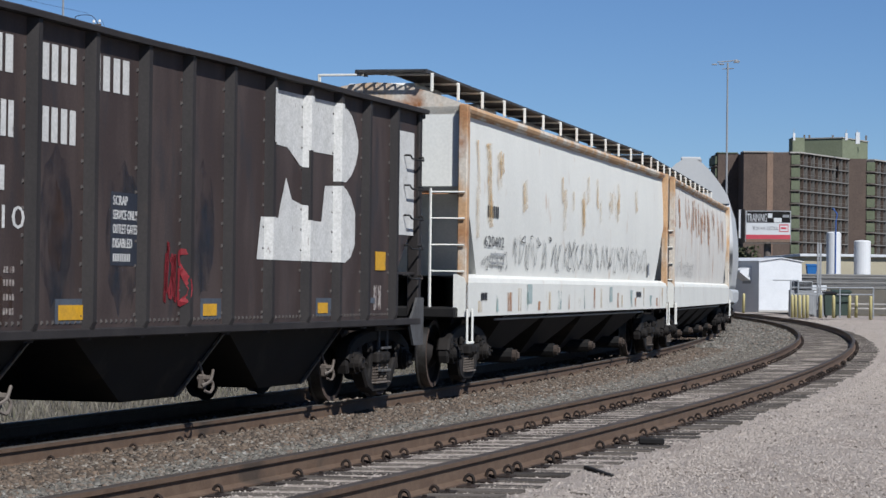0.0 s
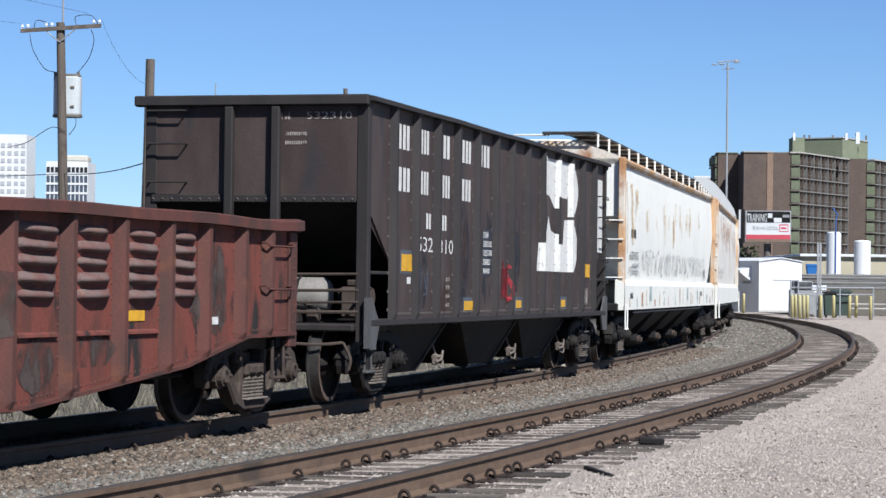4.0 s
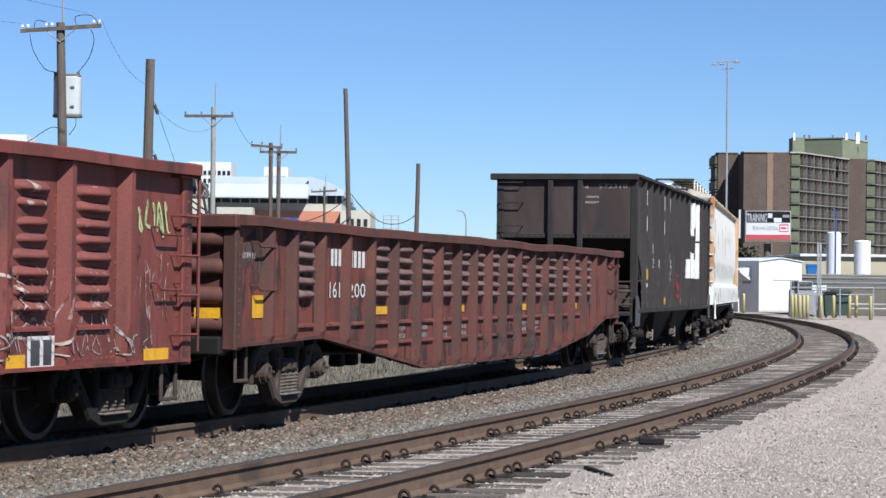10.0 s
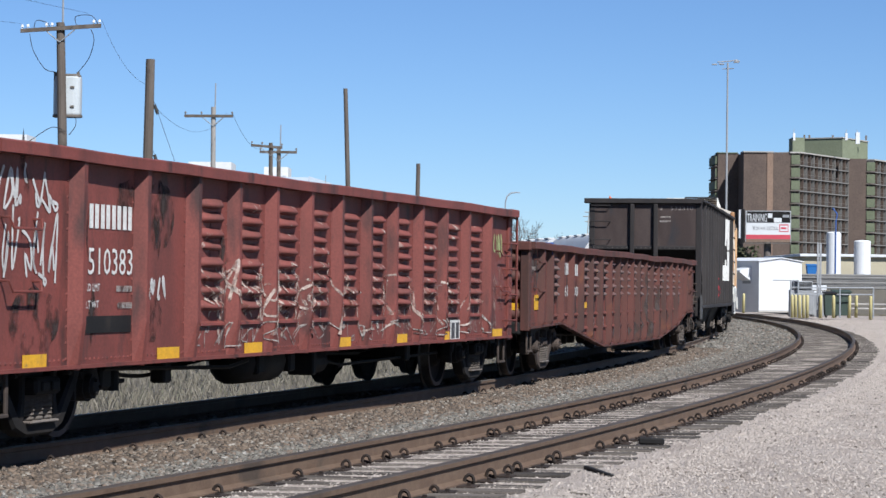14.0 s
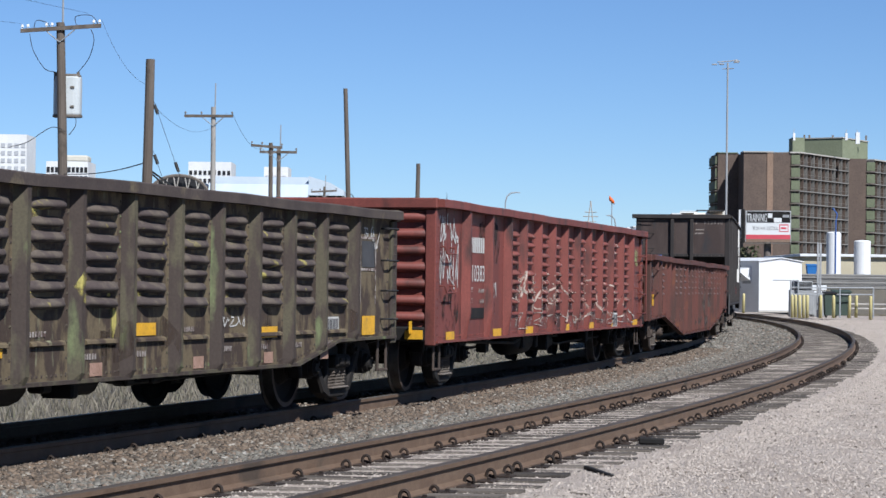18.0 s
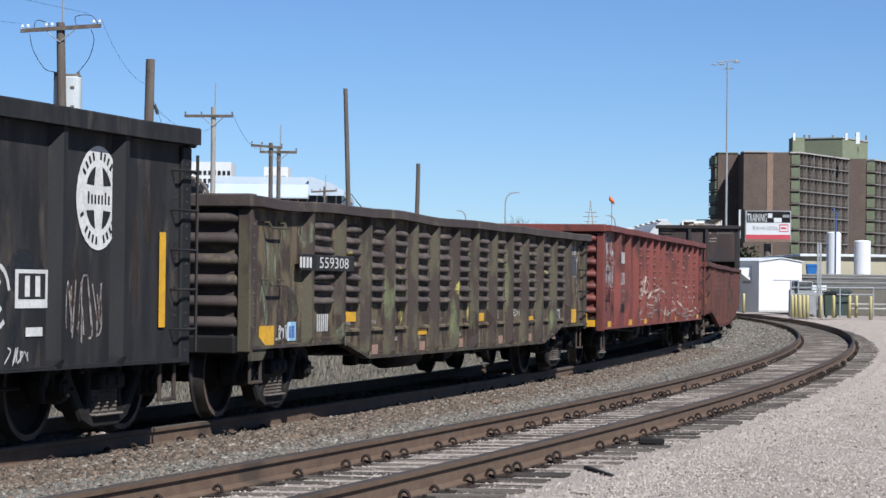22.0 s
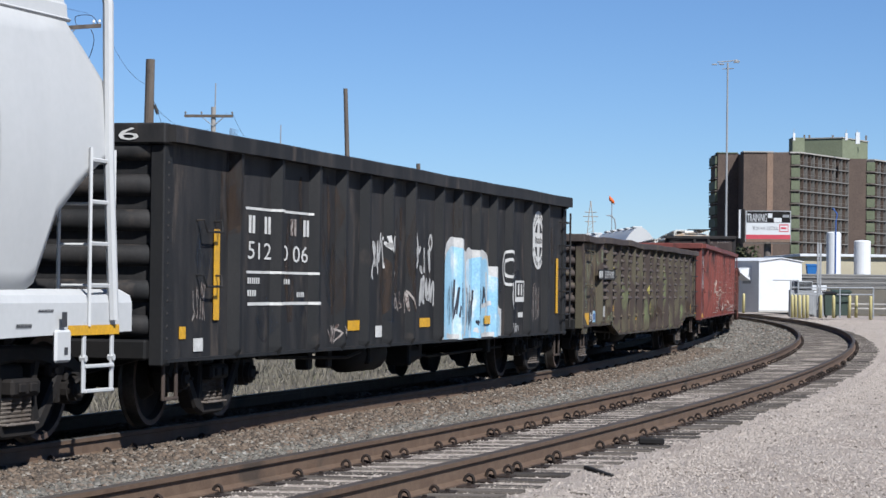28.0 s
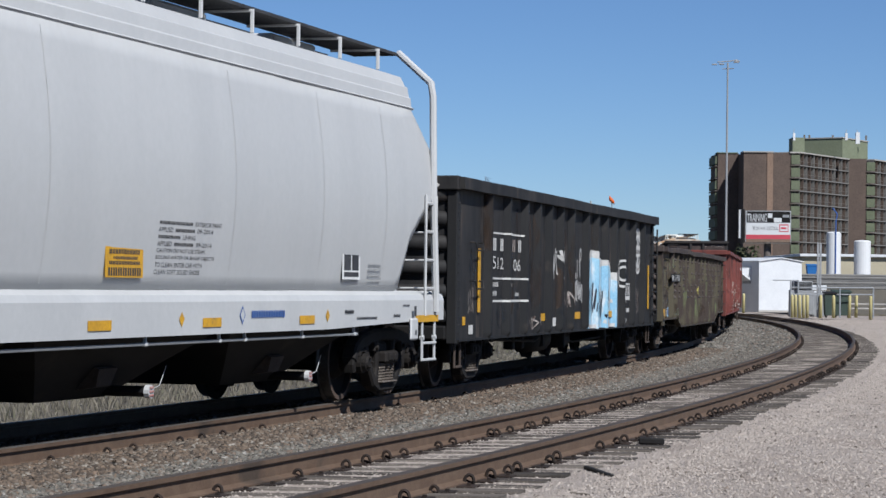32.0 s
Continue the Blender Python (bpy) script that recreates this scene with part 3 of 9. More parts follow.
def scrawl(x0, x1, z0, z1, n, w, seed, side, mat, car, tall=0.9):
    """A row of loose looping spray strokes; no letters."""
    rnd = random.Random(seed)
    q = Mesh()
    cw = (x1 - x0) / n
    for i in range(n):
        xa = x0 + i * cw
        pts = []
        for j in range(rnd.randint(4, 6)):
            pts.append((xa + rnd.uniform(-0.1, 1.1) * cw, z0 + (z1 - z0) * (rnd.uniform(0.0, 1.0) if j % 2 else rnd.choice((rnd.uniform(0, 0.25), rnd.uniform(0.7, 1.0))) * tall + 0.03)))
        stroke(q, pts, w, side, 0.15)
    return tagged(part("graffiti", q, mat, car), kind="stuff")


def smear(car, side, x, z, rx, rz, mat, name="grime_smear", lift=0.004):
    """A ragged patch of dirt or flaking paint that lies on the skin of the near side."""
    q = Mesh()
    xs = side.breaks(x - rx, x + rx)
    fine = []
    for p, r in zip(xs[:-1], xs[1:]):
        k = max(1, int((r - p) / 0.10))
        fine += [p + (r - p) * i / k for i in range(k)]
    fine.append(xs[-1])
    for p, r in zip(fine[:-1], fine[1:]):
        zs = []
        for e in (p, r):
            h = rz * math.sqrt(max(0.0, 1 - ((e - x) / rx) ** 2)) * (1 + 0.15 * math.sin(9 * e))
            zs.append((z - h, z + h))
        ya, yb = -side.y(p + 1e-5, 9.0) - lift, -side.y(r - 1e-5, 9.0) - lift
        q.add([(p, ya, zs[0][0]), (r, yb, zs[1][0]), (r, yb, zs[1][1]), (p, ya, zs[0][1])], [(0, 1, 2, 3)])
    return weld(part(name, q, mat, car))


def coupler(car, x, d, mat):
    """Knuckle coupler with its shank and a hose; d: +1 at the front end."""
    q = Mesh()
    q.box(min(x, x + d * 0.42), max(x, x + d * 0.42), -0.08, 0.08, 0.76, 0.92, 0, 0.02)
    q.box(min(x + d * 0.34, x + d * 0.60), max(x + d * 0.34, x + d * 0.60), -0.19, 0.10, 0.71, 0.97, 0, 0.05)
    q.cyl((x + d * 0.56, 0.12, 0.72), (x + d * 0.56, 0.12, 0.98), 0.07, n=8)
    part("coupler", q, mat, car, at=pose(0, CY, 0))
    h = Mesh()
    h.tube([(x + d * 0.1, -0.35, 0.72), (x + d * 0.25, -0.36, 0.60), (x + d * 0.38, -0.34, 0.45), (x + d * 0.5, -0.28, 0.40), (x + d * 0.62, -0.2, 0.47)], 0.026)
    part("air_hose", h, M["black"], car, at=pose(0, CY, 0))


def steps(car, x, y0, z1, mat, w=0.30, drop=0.34, second=0.0):
    """Sill step: a bent flat bar below the corner; second: height of a second rung over the lower one."""
    q = Mesh()
    for a in (x - w / 2, x + w / 2):
        q.box(a - 0.025, a + 0.025, y0 - 0.012, y0 + 0.012, z1 - drop, z1 + 0.05, 0, 0.006)
    q.box(x - w / 2, x + w / 2, y0 - 0.03, y0 + 0.03, z1 - drop, z1 - drop + 0.03, 0, 0.006)
    if second:
        q.box(x - w / 2, x + w / 2, y0 - 0.03, y0 + 0.03, z1 - drop + second, z1 - drop + second + 0.03, 0, 0.006)
        for a in (x - w / 2, x + w / 2):
            q.cyl((a, y0 - 0.025, z1 - drop + second + 0.08), (a, y0 + 0.025, z1 - drop + second + 0.08), 0.03, n=6)
    part("sill_step", q, mat, car)


def grab(car, x0, x1, z, y, mat, sag=0.05):
    q = Mesh()
    q.tube([(x0, y, z - 0.02), (x0, y - 0.07, z - 0.02), (x0 + 0.03, y - 0.09, z - sag), (x1 - 0.03, y - 0.09, z - sag), (x1, y - 0.07, z - 0.02), (x1, y, z - 0.02)], 0.012, 5)
    part("grab_iron", q, mat, car)


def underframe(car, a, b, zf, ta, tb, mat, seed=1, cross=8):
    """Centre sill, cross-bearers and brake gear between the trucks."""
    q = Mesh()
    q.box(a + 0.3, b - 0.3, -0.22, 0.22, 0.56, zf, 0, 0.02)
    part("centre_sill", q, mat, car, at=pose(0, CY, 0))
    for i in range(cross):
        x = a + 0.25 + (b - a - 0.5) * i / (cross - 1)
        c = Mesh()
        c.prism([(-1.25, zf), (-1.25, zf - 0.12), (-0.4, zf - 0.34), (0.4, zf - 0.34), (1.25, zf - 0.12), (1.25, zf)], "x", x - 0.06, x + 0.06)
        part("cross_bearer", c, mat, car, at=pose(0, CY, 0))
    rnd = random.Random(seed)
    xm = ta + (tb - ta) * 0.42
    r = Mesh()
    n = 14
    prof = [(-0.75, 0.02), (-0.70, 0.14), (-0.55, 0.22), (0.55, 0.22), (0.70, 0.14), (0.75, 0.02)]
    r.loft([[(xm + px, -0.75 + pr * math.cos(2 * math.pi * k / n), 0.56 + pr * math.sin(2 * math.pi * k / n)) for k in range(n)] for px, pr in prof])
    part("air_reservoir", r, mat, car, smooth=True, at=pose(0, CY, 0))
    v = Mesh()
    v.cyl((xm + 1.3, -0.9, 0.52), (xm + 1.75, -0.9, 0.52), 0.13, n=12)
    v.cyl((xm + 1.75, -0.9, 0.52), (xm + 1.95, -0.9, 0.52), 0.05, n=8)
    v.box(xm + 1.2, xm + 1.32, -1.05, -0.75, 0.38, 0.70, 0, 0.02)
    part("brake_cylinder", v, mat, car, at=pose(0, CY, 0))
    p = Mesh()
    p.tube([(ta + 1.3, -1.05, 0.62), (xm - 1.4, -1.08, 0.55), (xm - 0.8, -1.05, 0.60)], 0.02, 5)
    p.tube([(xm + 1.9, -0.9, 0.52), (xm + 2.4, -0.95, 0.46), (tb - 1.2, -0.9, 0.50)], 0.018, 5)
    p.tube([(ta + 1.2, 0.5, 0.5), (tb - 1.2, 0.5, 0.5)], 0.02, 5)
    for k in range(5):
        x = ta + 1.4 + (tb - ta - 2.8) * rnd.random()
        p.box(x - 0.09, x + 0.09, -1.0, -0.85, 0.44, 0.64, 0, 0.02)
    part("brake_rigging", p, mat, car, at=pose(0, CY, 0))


def top_chord(car, a, b, y0, y1, z0, z1, mat, wave=0.0, seed=3):
    """Top rail along a side, a little bent by use."""
    n = max(2, int((b - a) / 0.6))
    rings = []
    for i in range(n + 1):
        x = a + (b - a) * i / n
        dz = wave * noise.noise(Vector((x * 0.5, seed, 0)))
        dy = wave * 1.3 * noise.noise(Vector((x * 0.4, seed + 7, 2)))
        c = 0.012
        rings.append([(x, y0 + dy, z0 + dz), (x, y1 + dy, z0 + dz), (x, y1 + dy, z1 - c + dz), (x, y1 - c * (1 if y1 > y0 else -1) + dy, z1 + dz), (x, y0 + c * (1 if y1 > y0 else -1) + dy, z1 + dz), (x, y0 + dy, z1 - c + dz)])
    q = Mesh()
    q.loft(rings)
    part("top_chord", q, mat, car)


def gondola(name, uc, a, b, c, trucks, low, zt, posts, ribs, rows, mats, label, chord=0.10, sheet=1.53, proud=0.09, rib=(0.11, 0.06), end_ribs=6, wave=0.03, seed=1,
            ledges=(), foot=0.105, face=0.032, riv=True, truck_out=1.0, flare=0.10):
    """An open gondola. low: (x, z) points of the lower edge of its sides; ribs: centres and half lengths of the ribbed bays."""
    paint, post_paint, rib_paint, end_paint = mats
    car = new_car(name, uc, c)
    bays = [(xc, hl, rows) for xc, hl in ribs]
    side = Side(sheet, proud, posts, face, foot, bays, rib)
    lx, lz = [p[0] for p in low], [p[1] for p in low]
    far = sheet + 2 * CY
    for sy in (-1, 1):
        sh = sheet if sy < 0 else far
        q = Mesh()
        out = [(x, z) for x, z in low] + [(b, zt - 0.02), (a, zt - 0.02)]
        q.prism(out, "y", sy * sh, sy * (sh - 0.03))
        part("side_sheet", q, paint, car)
        top_chord(car, a - 0.03, b + 0.03, sy * (sh - 0.06), sy * (sh + proud + 0.035), zt - chord, zt, end_paint, wave, seed)
        fl = Mesh()
        for (xa, za), (xb, zb) in zip(low[:-1], low[1:]):
            fl.add([(xa, sy * (sh - 0.05), za), (xb, sy * (sh - 0.05), zb), (xb, sy * (sh + 0.06), zb), (xa, sy * (sh + 0.06), za),
                    (xa, sy * (sh - 0.05), za + 0.03), (xb, sy * (sh - 0.05), zb + 0.03), (xb, sy * (sh + 0.06), zb + 0.03), (xa, sy * (sh + 0.06), za + 0.03)],
                   [(0, 1, 2, 3), (4, 7, 6, 5), (0, 4, 5, 1), (3, 2, 6, 7), (0, 3, 7, 4), (1, 5, 6, 2)])
        part("side_sill", fl, post_paint, car)
        shapes = {}
        for p in posts:
            zb = float(np.interp(p, lx, lz)) - 0.02
            key = round(zb, 2)
            if key not in shapes:
                m = Mesh()
                pr = [(-foot, 0.0), (-face, -proud), (face, -proud), (foot, 0.0)]
                top, bot = zt - chord, zb
                rings = [[(x * 0.9, y * 0.55, bot + 0.01) for x, y in pr], [(x, y, bot + flare) for x, y in pr], [(x, y, top) for x, y in pr]]
                m.loft(rings)
                shapes[key] = m.data("side_post", post_paint)
            part("side_post", shapes[key], None, car, at=pose(p, -sheet, 0) if sy < 0 else pose(p, far, 0, 0, 0, 180))
    meshes = {}
    rnd = random.Random(seed)
    for xc, hl, rws in bays:
        key = round(hl, 2)
        if key not in meshes:
            meshes[key] = rib_mesh(hl, rib, rib_paint)
        for zr in rws:
            dent = rnd.random()
            part("pressed_rib", meshes[key], None, car, at=pose(xc + rnd.uniform(-0.015, 0.015), -sheet - 0.001 + (0.022 if dent < 0.12 else 0), zr + rnd.uniform(-0.008, 0.008), rnd.uniform(-6, 6) if dent < 0.3 else 0, rnd.uniform(-1.5, 1.5), 0))
    for x0, x1, z in ledges:
        q = Mesh()
        q.prism([(-sheet, z + 0.03), (-sheet - 0.03, z + 0.012), (-sheet - 0.035, z - 0.01), (-sheet, z - 0.02)], "x", x0, x1)
        part("ledge", q, paint, car)
    for sx, x in ((-1, a), (1, b)):
        q = Mesh()
        q.box(min(x, x - sx * 0.05), max(x, x - sx * 0.05), -sheet + 0.03, far - 0.03, 0.80, zt - 0.02)
        part("end_sheet", q, end_paint, car)
        zz = np.linspace(0.98, zt - 0.22, end_ribs)
        hgt = (zz[1] - zz[0]) * 0.62
        er = Mesh()
        k = 8
        er.loft([[(sx * (0.10 * math.sin(math.pi * i / k)) * f, yy, -hgt / 2 * math.cos(math.pi * i / k)) for i in range(k + 1)] for yy, f in ((-sheet + 0.05, 0.2), (-sheet + 0.2, 1.0), (far - 0.2, 1.0), (far - 0.05, 0.2))], closed=False, caps=False)
        em = er.data("end_rib", end_paint, True)
        for z in zz:
            part("end_rib", em, None, car, at=pose(x, 0, float(z)))
        ec = Mesh()
        ec.box(min(x - sx * 0.06, x + sx * 0.12), max(x - sx * 0.06, x + sx * 0.12), -sheet - 0.06, far + 0.06, zt - chord - 0.02, zt + 0.012, 0, 0.015)
        part("end_chord", ec, end_paint, car)
        for sy in (-1, 1):
            cp = Mesh()
            yy = -sheet if sy < 0 else far
            cp.box(min(x - sx * 0.14, x + sx * 0.06), max(x - sx * 0.14, x + sx * 0.06), min(yy - sy * 0.10, yy + sy * 0.035), max(yy - sy * 0.10, yy + sy * 0.035), lz[0] - 0.03, zt - chord - 0.02, 0, 0.012)
            part("corner_post", cp, post_paint, car)
        cr = Mesh()
        rivets(cr, [(x - sx * 0.20, -sheet, lz[0] + 0.15 + 0.13 * k) for k in range(int((zt - lz[0] - 0.3) / 0.13))] + [(x - sx * 0.04, -sheet - 0.035, lz[0] + 0.10 + 0.11 * k) for k in range(int((zt - lz[0] - 0.25) / 0.11))], 0.015)
        tagged(part("rivets", cr, end_paint, car), kind="stuff")
        # Black end sill: the shade below the car's end is put into its colour.
        es = Mesh()
        es.box(min(x - sx * 0.08, x + sx * 0.14), max(x - sx * 0.08, x + sx * 0.14), -1.44, 1.44 + 2 * CY, 0.68, 0.86, 0, 0.02)
        part("end_sill", es, M["black"], car)
        coupler(car, x + sx * 0.12, sx, M["truck"])
        steps(car, x - sx * 0.28, -sheet + 0.03, lz[0], M["truck"])
    fl = Mesh()
    fl.box(a + 0.06, b - 0.06, -sheet + 0.04, far - 0.04, 0.86, 0.94)
    part("floor", fl, M["black"], car)
    # Underframe wears the black that holds the under-car shade.
    underframe(car, a, b, 0.86, trucks[0], trucks[1], M["black"], seed, 9)
    if riv:
        q = Mesh()
        pp = []
        for p in posts:
            zb = float(np.interp(p, lx, lz))
            for d in (-foot - 0.025, foot + 0.025):
                z = zb + 0.08
                while z < zt - chord - 0.05:
                    if not any(abs(p + d - xc) < hl for xc, hl, _ in bays) or z < rows[0] - 0.1:
                        pp.append((p + d, -sheet, z))
                    z += 0.13
        x = a + 0.1
        while x < b - 0.1:
            if not any(abs(x - p) < foot + 0.02 for p in posts):
                pp.append((x, -sheet, float(np.interp(x, lx, lz)) + 0.07))
            x += 0.085
        rivets(q, pp)
        tagged(part("rivets", q, post_paint, car), kind="stuff")
    for x in trucks:
        # Sunlit trucks get the brown copy, the others the shaded one.
        truck(car, x, truck_out, "truck" if truck_out > 1.05 else "truck_dark")
    tagged(car, label, "gondola car", group="freight cars of the train")
    return car, side


def plate(car, x0, x1, z0, z1, y, mat, name="reflector", th=0.004):
    q = Mesh()
    q.box(x0 + MARK[0], x1 + MARK[0], y - th, y, z0, z1)
    return part(name, q, mat, car)


# paints of the cars
M["red_a"] = surface("worn_oxide_red", (0.190, 0.053, 0.038), (0.105, 0.042, 0.032), (0.027, 0.023, 0.021), scale=3.4, fine=45, streak=(1.2, 1, 0.35), lo=0.44, hi=0.58, third_lo=0.53, third_hi=0.64, third_scale=3.6, third_stretch=(1.4, 1, 0.4), rough=0.75)
M["red_a_post"] = surface("worn_oxide_red_post", (0.125, 0.044, 0.034), (0.058, 0.034, 0.028), (0.15, 0.055, 0.03), scale=3, fine=45, streak=(1, 1, 0.25), third_lo=0.60, third_hi=0.72, third_scale=3, rough=0.75)
M["red_a_rib"] = surface("dusty_worn_rib", (0.165, 0.085, 0.074), (0.175, 0.130, 0.118), (0.34, 0.19, 0.10), scale=5, fine=50, lo=0.42, hi=0.58, third_lo=0.63, third_hi=0.74, third_scale=3, rough=0.8)
M["red_r"] = surface("mineral_red_paint", (0.212, 0.058, 0.046), (0.145, 0.044, 0.035), (0.062, 0.030, 0.027), scale=2.6, fine=45, streak=(1, 1, 0.3), lo=0.42, hi=0.62, third_lo=0.535, third_hi=0.69, third_scale=2.6, third_stretch=(1.5, 1, 0.4), rough=0.6)
M["red_r_rib"] = surface("sprayed_red_rib", (0.235, 0.070, 0.058), (0.15, 0.060, 0.050), (0.45, 0.36, 0.31), scale=3, fine=45, streak=(1, 1, 0.4), third_lo=0.62, third_hi=0.68, third_scale=5.5, third_stretch=(1, 1, 0.6), rough=0.7)
M["green"] = surface("weathered_olive_rust", (0.062, 0.043, 0.033), (0.155, 0.120, 0.072), (0.24, 0.24, 0.15), scale=4.8, fine=40, streak=(1.2, 1, 0.55), lo=0.46, hi=0.56, amount=0.95, third_lo=0.63, third_hi=0.70, third_scale=4.0, third_stretch=(2.2, 1, 0.4), rough=0.8)
M["green_post"] = surface("weathered_green_post", (0.058, 0.043, 0.036), (0.105, 0.093, 0.058), (0.16, 0.19, 0.09), scale=4.0, fine=40, streak=(1, 1, 0.35), lo=0.48, hi=0.57, third_lo=0.60, third_hi=0.70, third_scale=3.0, third_stretch=(1, 1, 0.35), rough=0.8)
M["green_end"] = surface("brown_rusted_chord", (0.060, 0.046, 0.043), (0.095, 0.075, 0.064), (0.16, 0.13, 0.08), scale=3.0, fine=40, streak=(1, 1, 0.5), third_lo=0.60, third_hi=0.70, third_scale=2.5, rough=0.8)
M["green_rib"] = surface("dusty_rusted_rib", (0.078, 0.060, 0.056), (0.135, 0.110, 0.088), (0.36, 0.31, 0.09), scale=5, fine=45, lo=0.46, hi=0.58, third_lo=0.63, third_hi=0.70, third_scale=4.0, rough=0.85)
M["black_b"] = surface("worn_black_paint", (0.0155, 0.0155, 0.0165), (0.037, 0.034, 0.033), (0.080, 0.064, 0.053), scale=2.6, fine=40, streak=(1.6, 1, 0.35), lo=0.44, hi=0.60, third_lo=0.57, third_hi=0.72, third_scale=3.0, third_stretch=(1.6, 1, 0.4), rough=0.7)
M["black_b_post"] = surface("worn_black_post", (0.0125, 0.0130, 0.0142), (0.022, 0.021, 0.021), (0.05, 0.04, 0.033), scale=3, fine=40, streak=(1, 1, 0.3), third_lo=0.62, third_hi=0.78, third_scale=3, rough=0.7)
M["brown_h"] = surface("dark_brown_paint", (0.054, 0.037, 0.033), (0.085, 0.062, 0.055), (0.036, 0.034, 0.037), scale=2.2, fine=40, streak=(1.3, 1, 0.35), lo=0.42, hi=0.62, third_lo=0.54, third_hi=0.70, third_scale=2.4, third_stretch=(1.4, 1, 0.4), rough=0.65)
M["brown_h_post"] = surface("dark_brown_post", (0.027, 0.023, 0.0225), (0.042, 0.036, 0.034), (0.075, 0.055, 0.045), scale=3, fine=40, streak=(1, 1, 0.3), third_lo=0.66, third_hi=0.8, third_scale=3, rough=0.7)
M["grey_tank"] = surface("dusty_grey_tank", (0.26, 0.245, 0.225), (0.18, 0.165, 0.15), (0.10, 0.085, 0.075), rough=0.8, scale=4)
M["dusty_steel"] = surface("dusty_grey_steel", (0.105, 0.105, 0.108), (0.070, 0.066, 0.064), (0.15, 0.135, 0.12), rough=0.75, scale=5, streak=(1, 1, 0.4))
# Rivet glints are painted in as a lighter tone.
M["rivet"] = surface("glint_pale_rivet", (0.10, 0.088, 0.08), (0.06, 0.052, 0.048), scale=9, rough=0.7)
M["white_t"] = surface("rust_stained_white", (0.92, 0.91, 0.84), (0.85, 0.84, 0.78), (0.52, 0.26, 0.10), scale=1.2, fine=30, streak=(1, 1, 0.4), lo=0.45, hi=0.7, third_lo=0.62, third_hi=0.80, third_scale=1.5, third_stretch=(1.5, 1, 0.8), rough=0.6, bump=0.06, grain=0.4)
M["rust_t"] = surface("rust_over_white", (0.74, 0.67, 0.57), (0.60, 0.33, 0.13), (0.36, 0.15, 0.055), scale=1.6, fine=30, streak=(1, 1, 0.5), lo=0.42, hi=0.54, third_lo=0.55, third_hi=0.68, third_scale=1.6, rough=0.75)
M["white_c"] = surface("heavily_rusted_white", (0.86, 0.83, 0.76), (0.76, 0.72, 0.66), (0.50, 0.24, 0.10), scale=1.2, fine=30, streak=(1, 1, 0.4), third_lo=0.60, third_hi=0.72, third_scale=1.6, third_stretch=(2.2, 1, 0.5), rough=0.65, bump=0.1)
M["white_w"] = surface("clean_light_grey_paint", (0.62, 0.625, 0.62), (0.565, 0.57, 0.57), scale=0.7, fine=12, streak=(2.2, 1, 0.15), lo=0.4, hi=0.75, rough=0.45, bump=0.02, grain=0.15)
M["white_sill"] = surface("clean_white_paint", (0.66, 0.665, 0.66), (0.58, 0.585, 0.585), scale=1.0, fine=14, streak=(1, 1, 0.4), rough=0.45, bump=0.03, grain=0.2)
M["grating"] = surface("dark_walkway_grating", (0.055, 0.055, 0.058), (0.09, 0.09, 0.09), rough=0.7, metal=0.3)
M["spray"] = surface("white_spray_paint", (0.66, 0.65, 0.63), (0.5, 0.49, 0.47), rough=0.6, scale=10)
M["spray_blue"] = surface("pale_blue_spray_paint", (0.37, 0.63, 0.80), (0.28, 0.53, 0.74), (0.68, 0.77, 0.82), rough=0.5, scale=3, third_lo=0.55, third_hi=0.66, third_scale=3.0, third_stretch=(1.5, 1, 0.6))
M["spray_dark"] = surface("black_spray_paint", (0.03, 0.035, 0.05), (0.06, 0.06, 0.07), rough=0.6)
M["spray_red"] = surface("red_spray_paint", (0.27, 0.022, 0.03), (0.16, 0.02, 0.025), rough=0.7)
M["spray_lime"] = surface("lime_spray_paint", (0.48, 0.56, 0.25), (0.40, 0.46, 0.22), rough=0.6)
M["pale_pink"] = surface("worn_pinkish_spray_paint", (0.50, 0.36, 0.31), (0.30, 0.15, 0.12), (0.17, 0.05, 0.04), rough=0.7, scale=9, third_lo=0.5, third_hi=0.62, third_scale=8)
M["faded"] = surface("faded_white_stencil", (0.42, 0.38, 0.35), (0.25, 0.2, 0.18), (0.12, 0.08, 0.07), rough=0.8, scale=14, third_lo=0.5, third_hi=0.6, third_scale=16)
M["worn_spray"] = surface("worn_cream_spray_paint", (0.52, 0.43, 0.37), (0.38, 0.25, 0.21), (0.22, 0.08, 0.06), rough=0.7, scale=7, third_lo=0.54, third_hi=0.64, third_scale=7)


def patchy(m, scale, lo, hi, stretch):
    """Thins a coat of paint or rust out in ragged patches."""
    nt = m.node_tree
    nt.links.new(noise_fac(nt, scale, 5, lo, hi, stretch), nt.nodes["Principled BSDF"].inputs["Alpha"])
    return m


M["worn_spray"] = patchy(M["worn_spray"], 6.0, 0.40, 0.56, (1, 1, 1))
M["pale_pink"] = patchy(M["pale_pink"], 6.0, 0.42, 0.58, (1, 1, 1))
M["mint_flake"] = patchy(surface("flaking_mint_paint", (0.25, 0.27, 0.18), (0.17, 0.18, 0.115), rough=0.8, scale=6), 6.0, 0.50, 0.66, (2.0, 1, 0.4))
M["yellow_flake"] = patchy(surface("faded_yellow_spray", (0.50, 0.44, 0.13), (0.40, 0.34, 0.10), rough=0.8, scale=6), 5.0, 0.50, 0.62, (1.2, 1, 0.8))
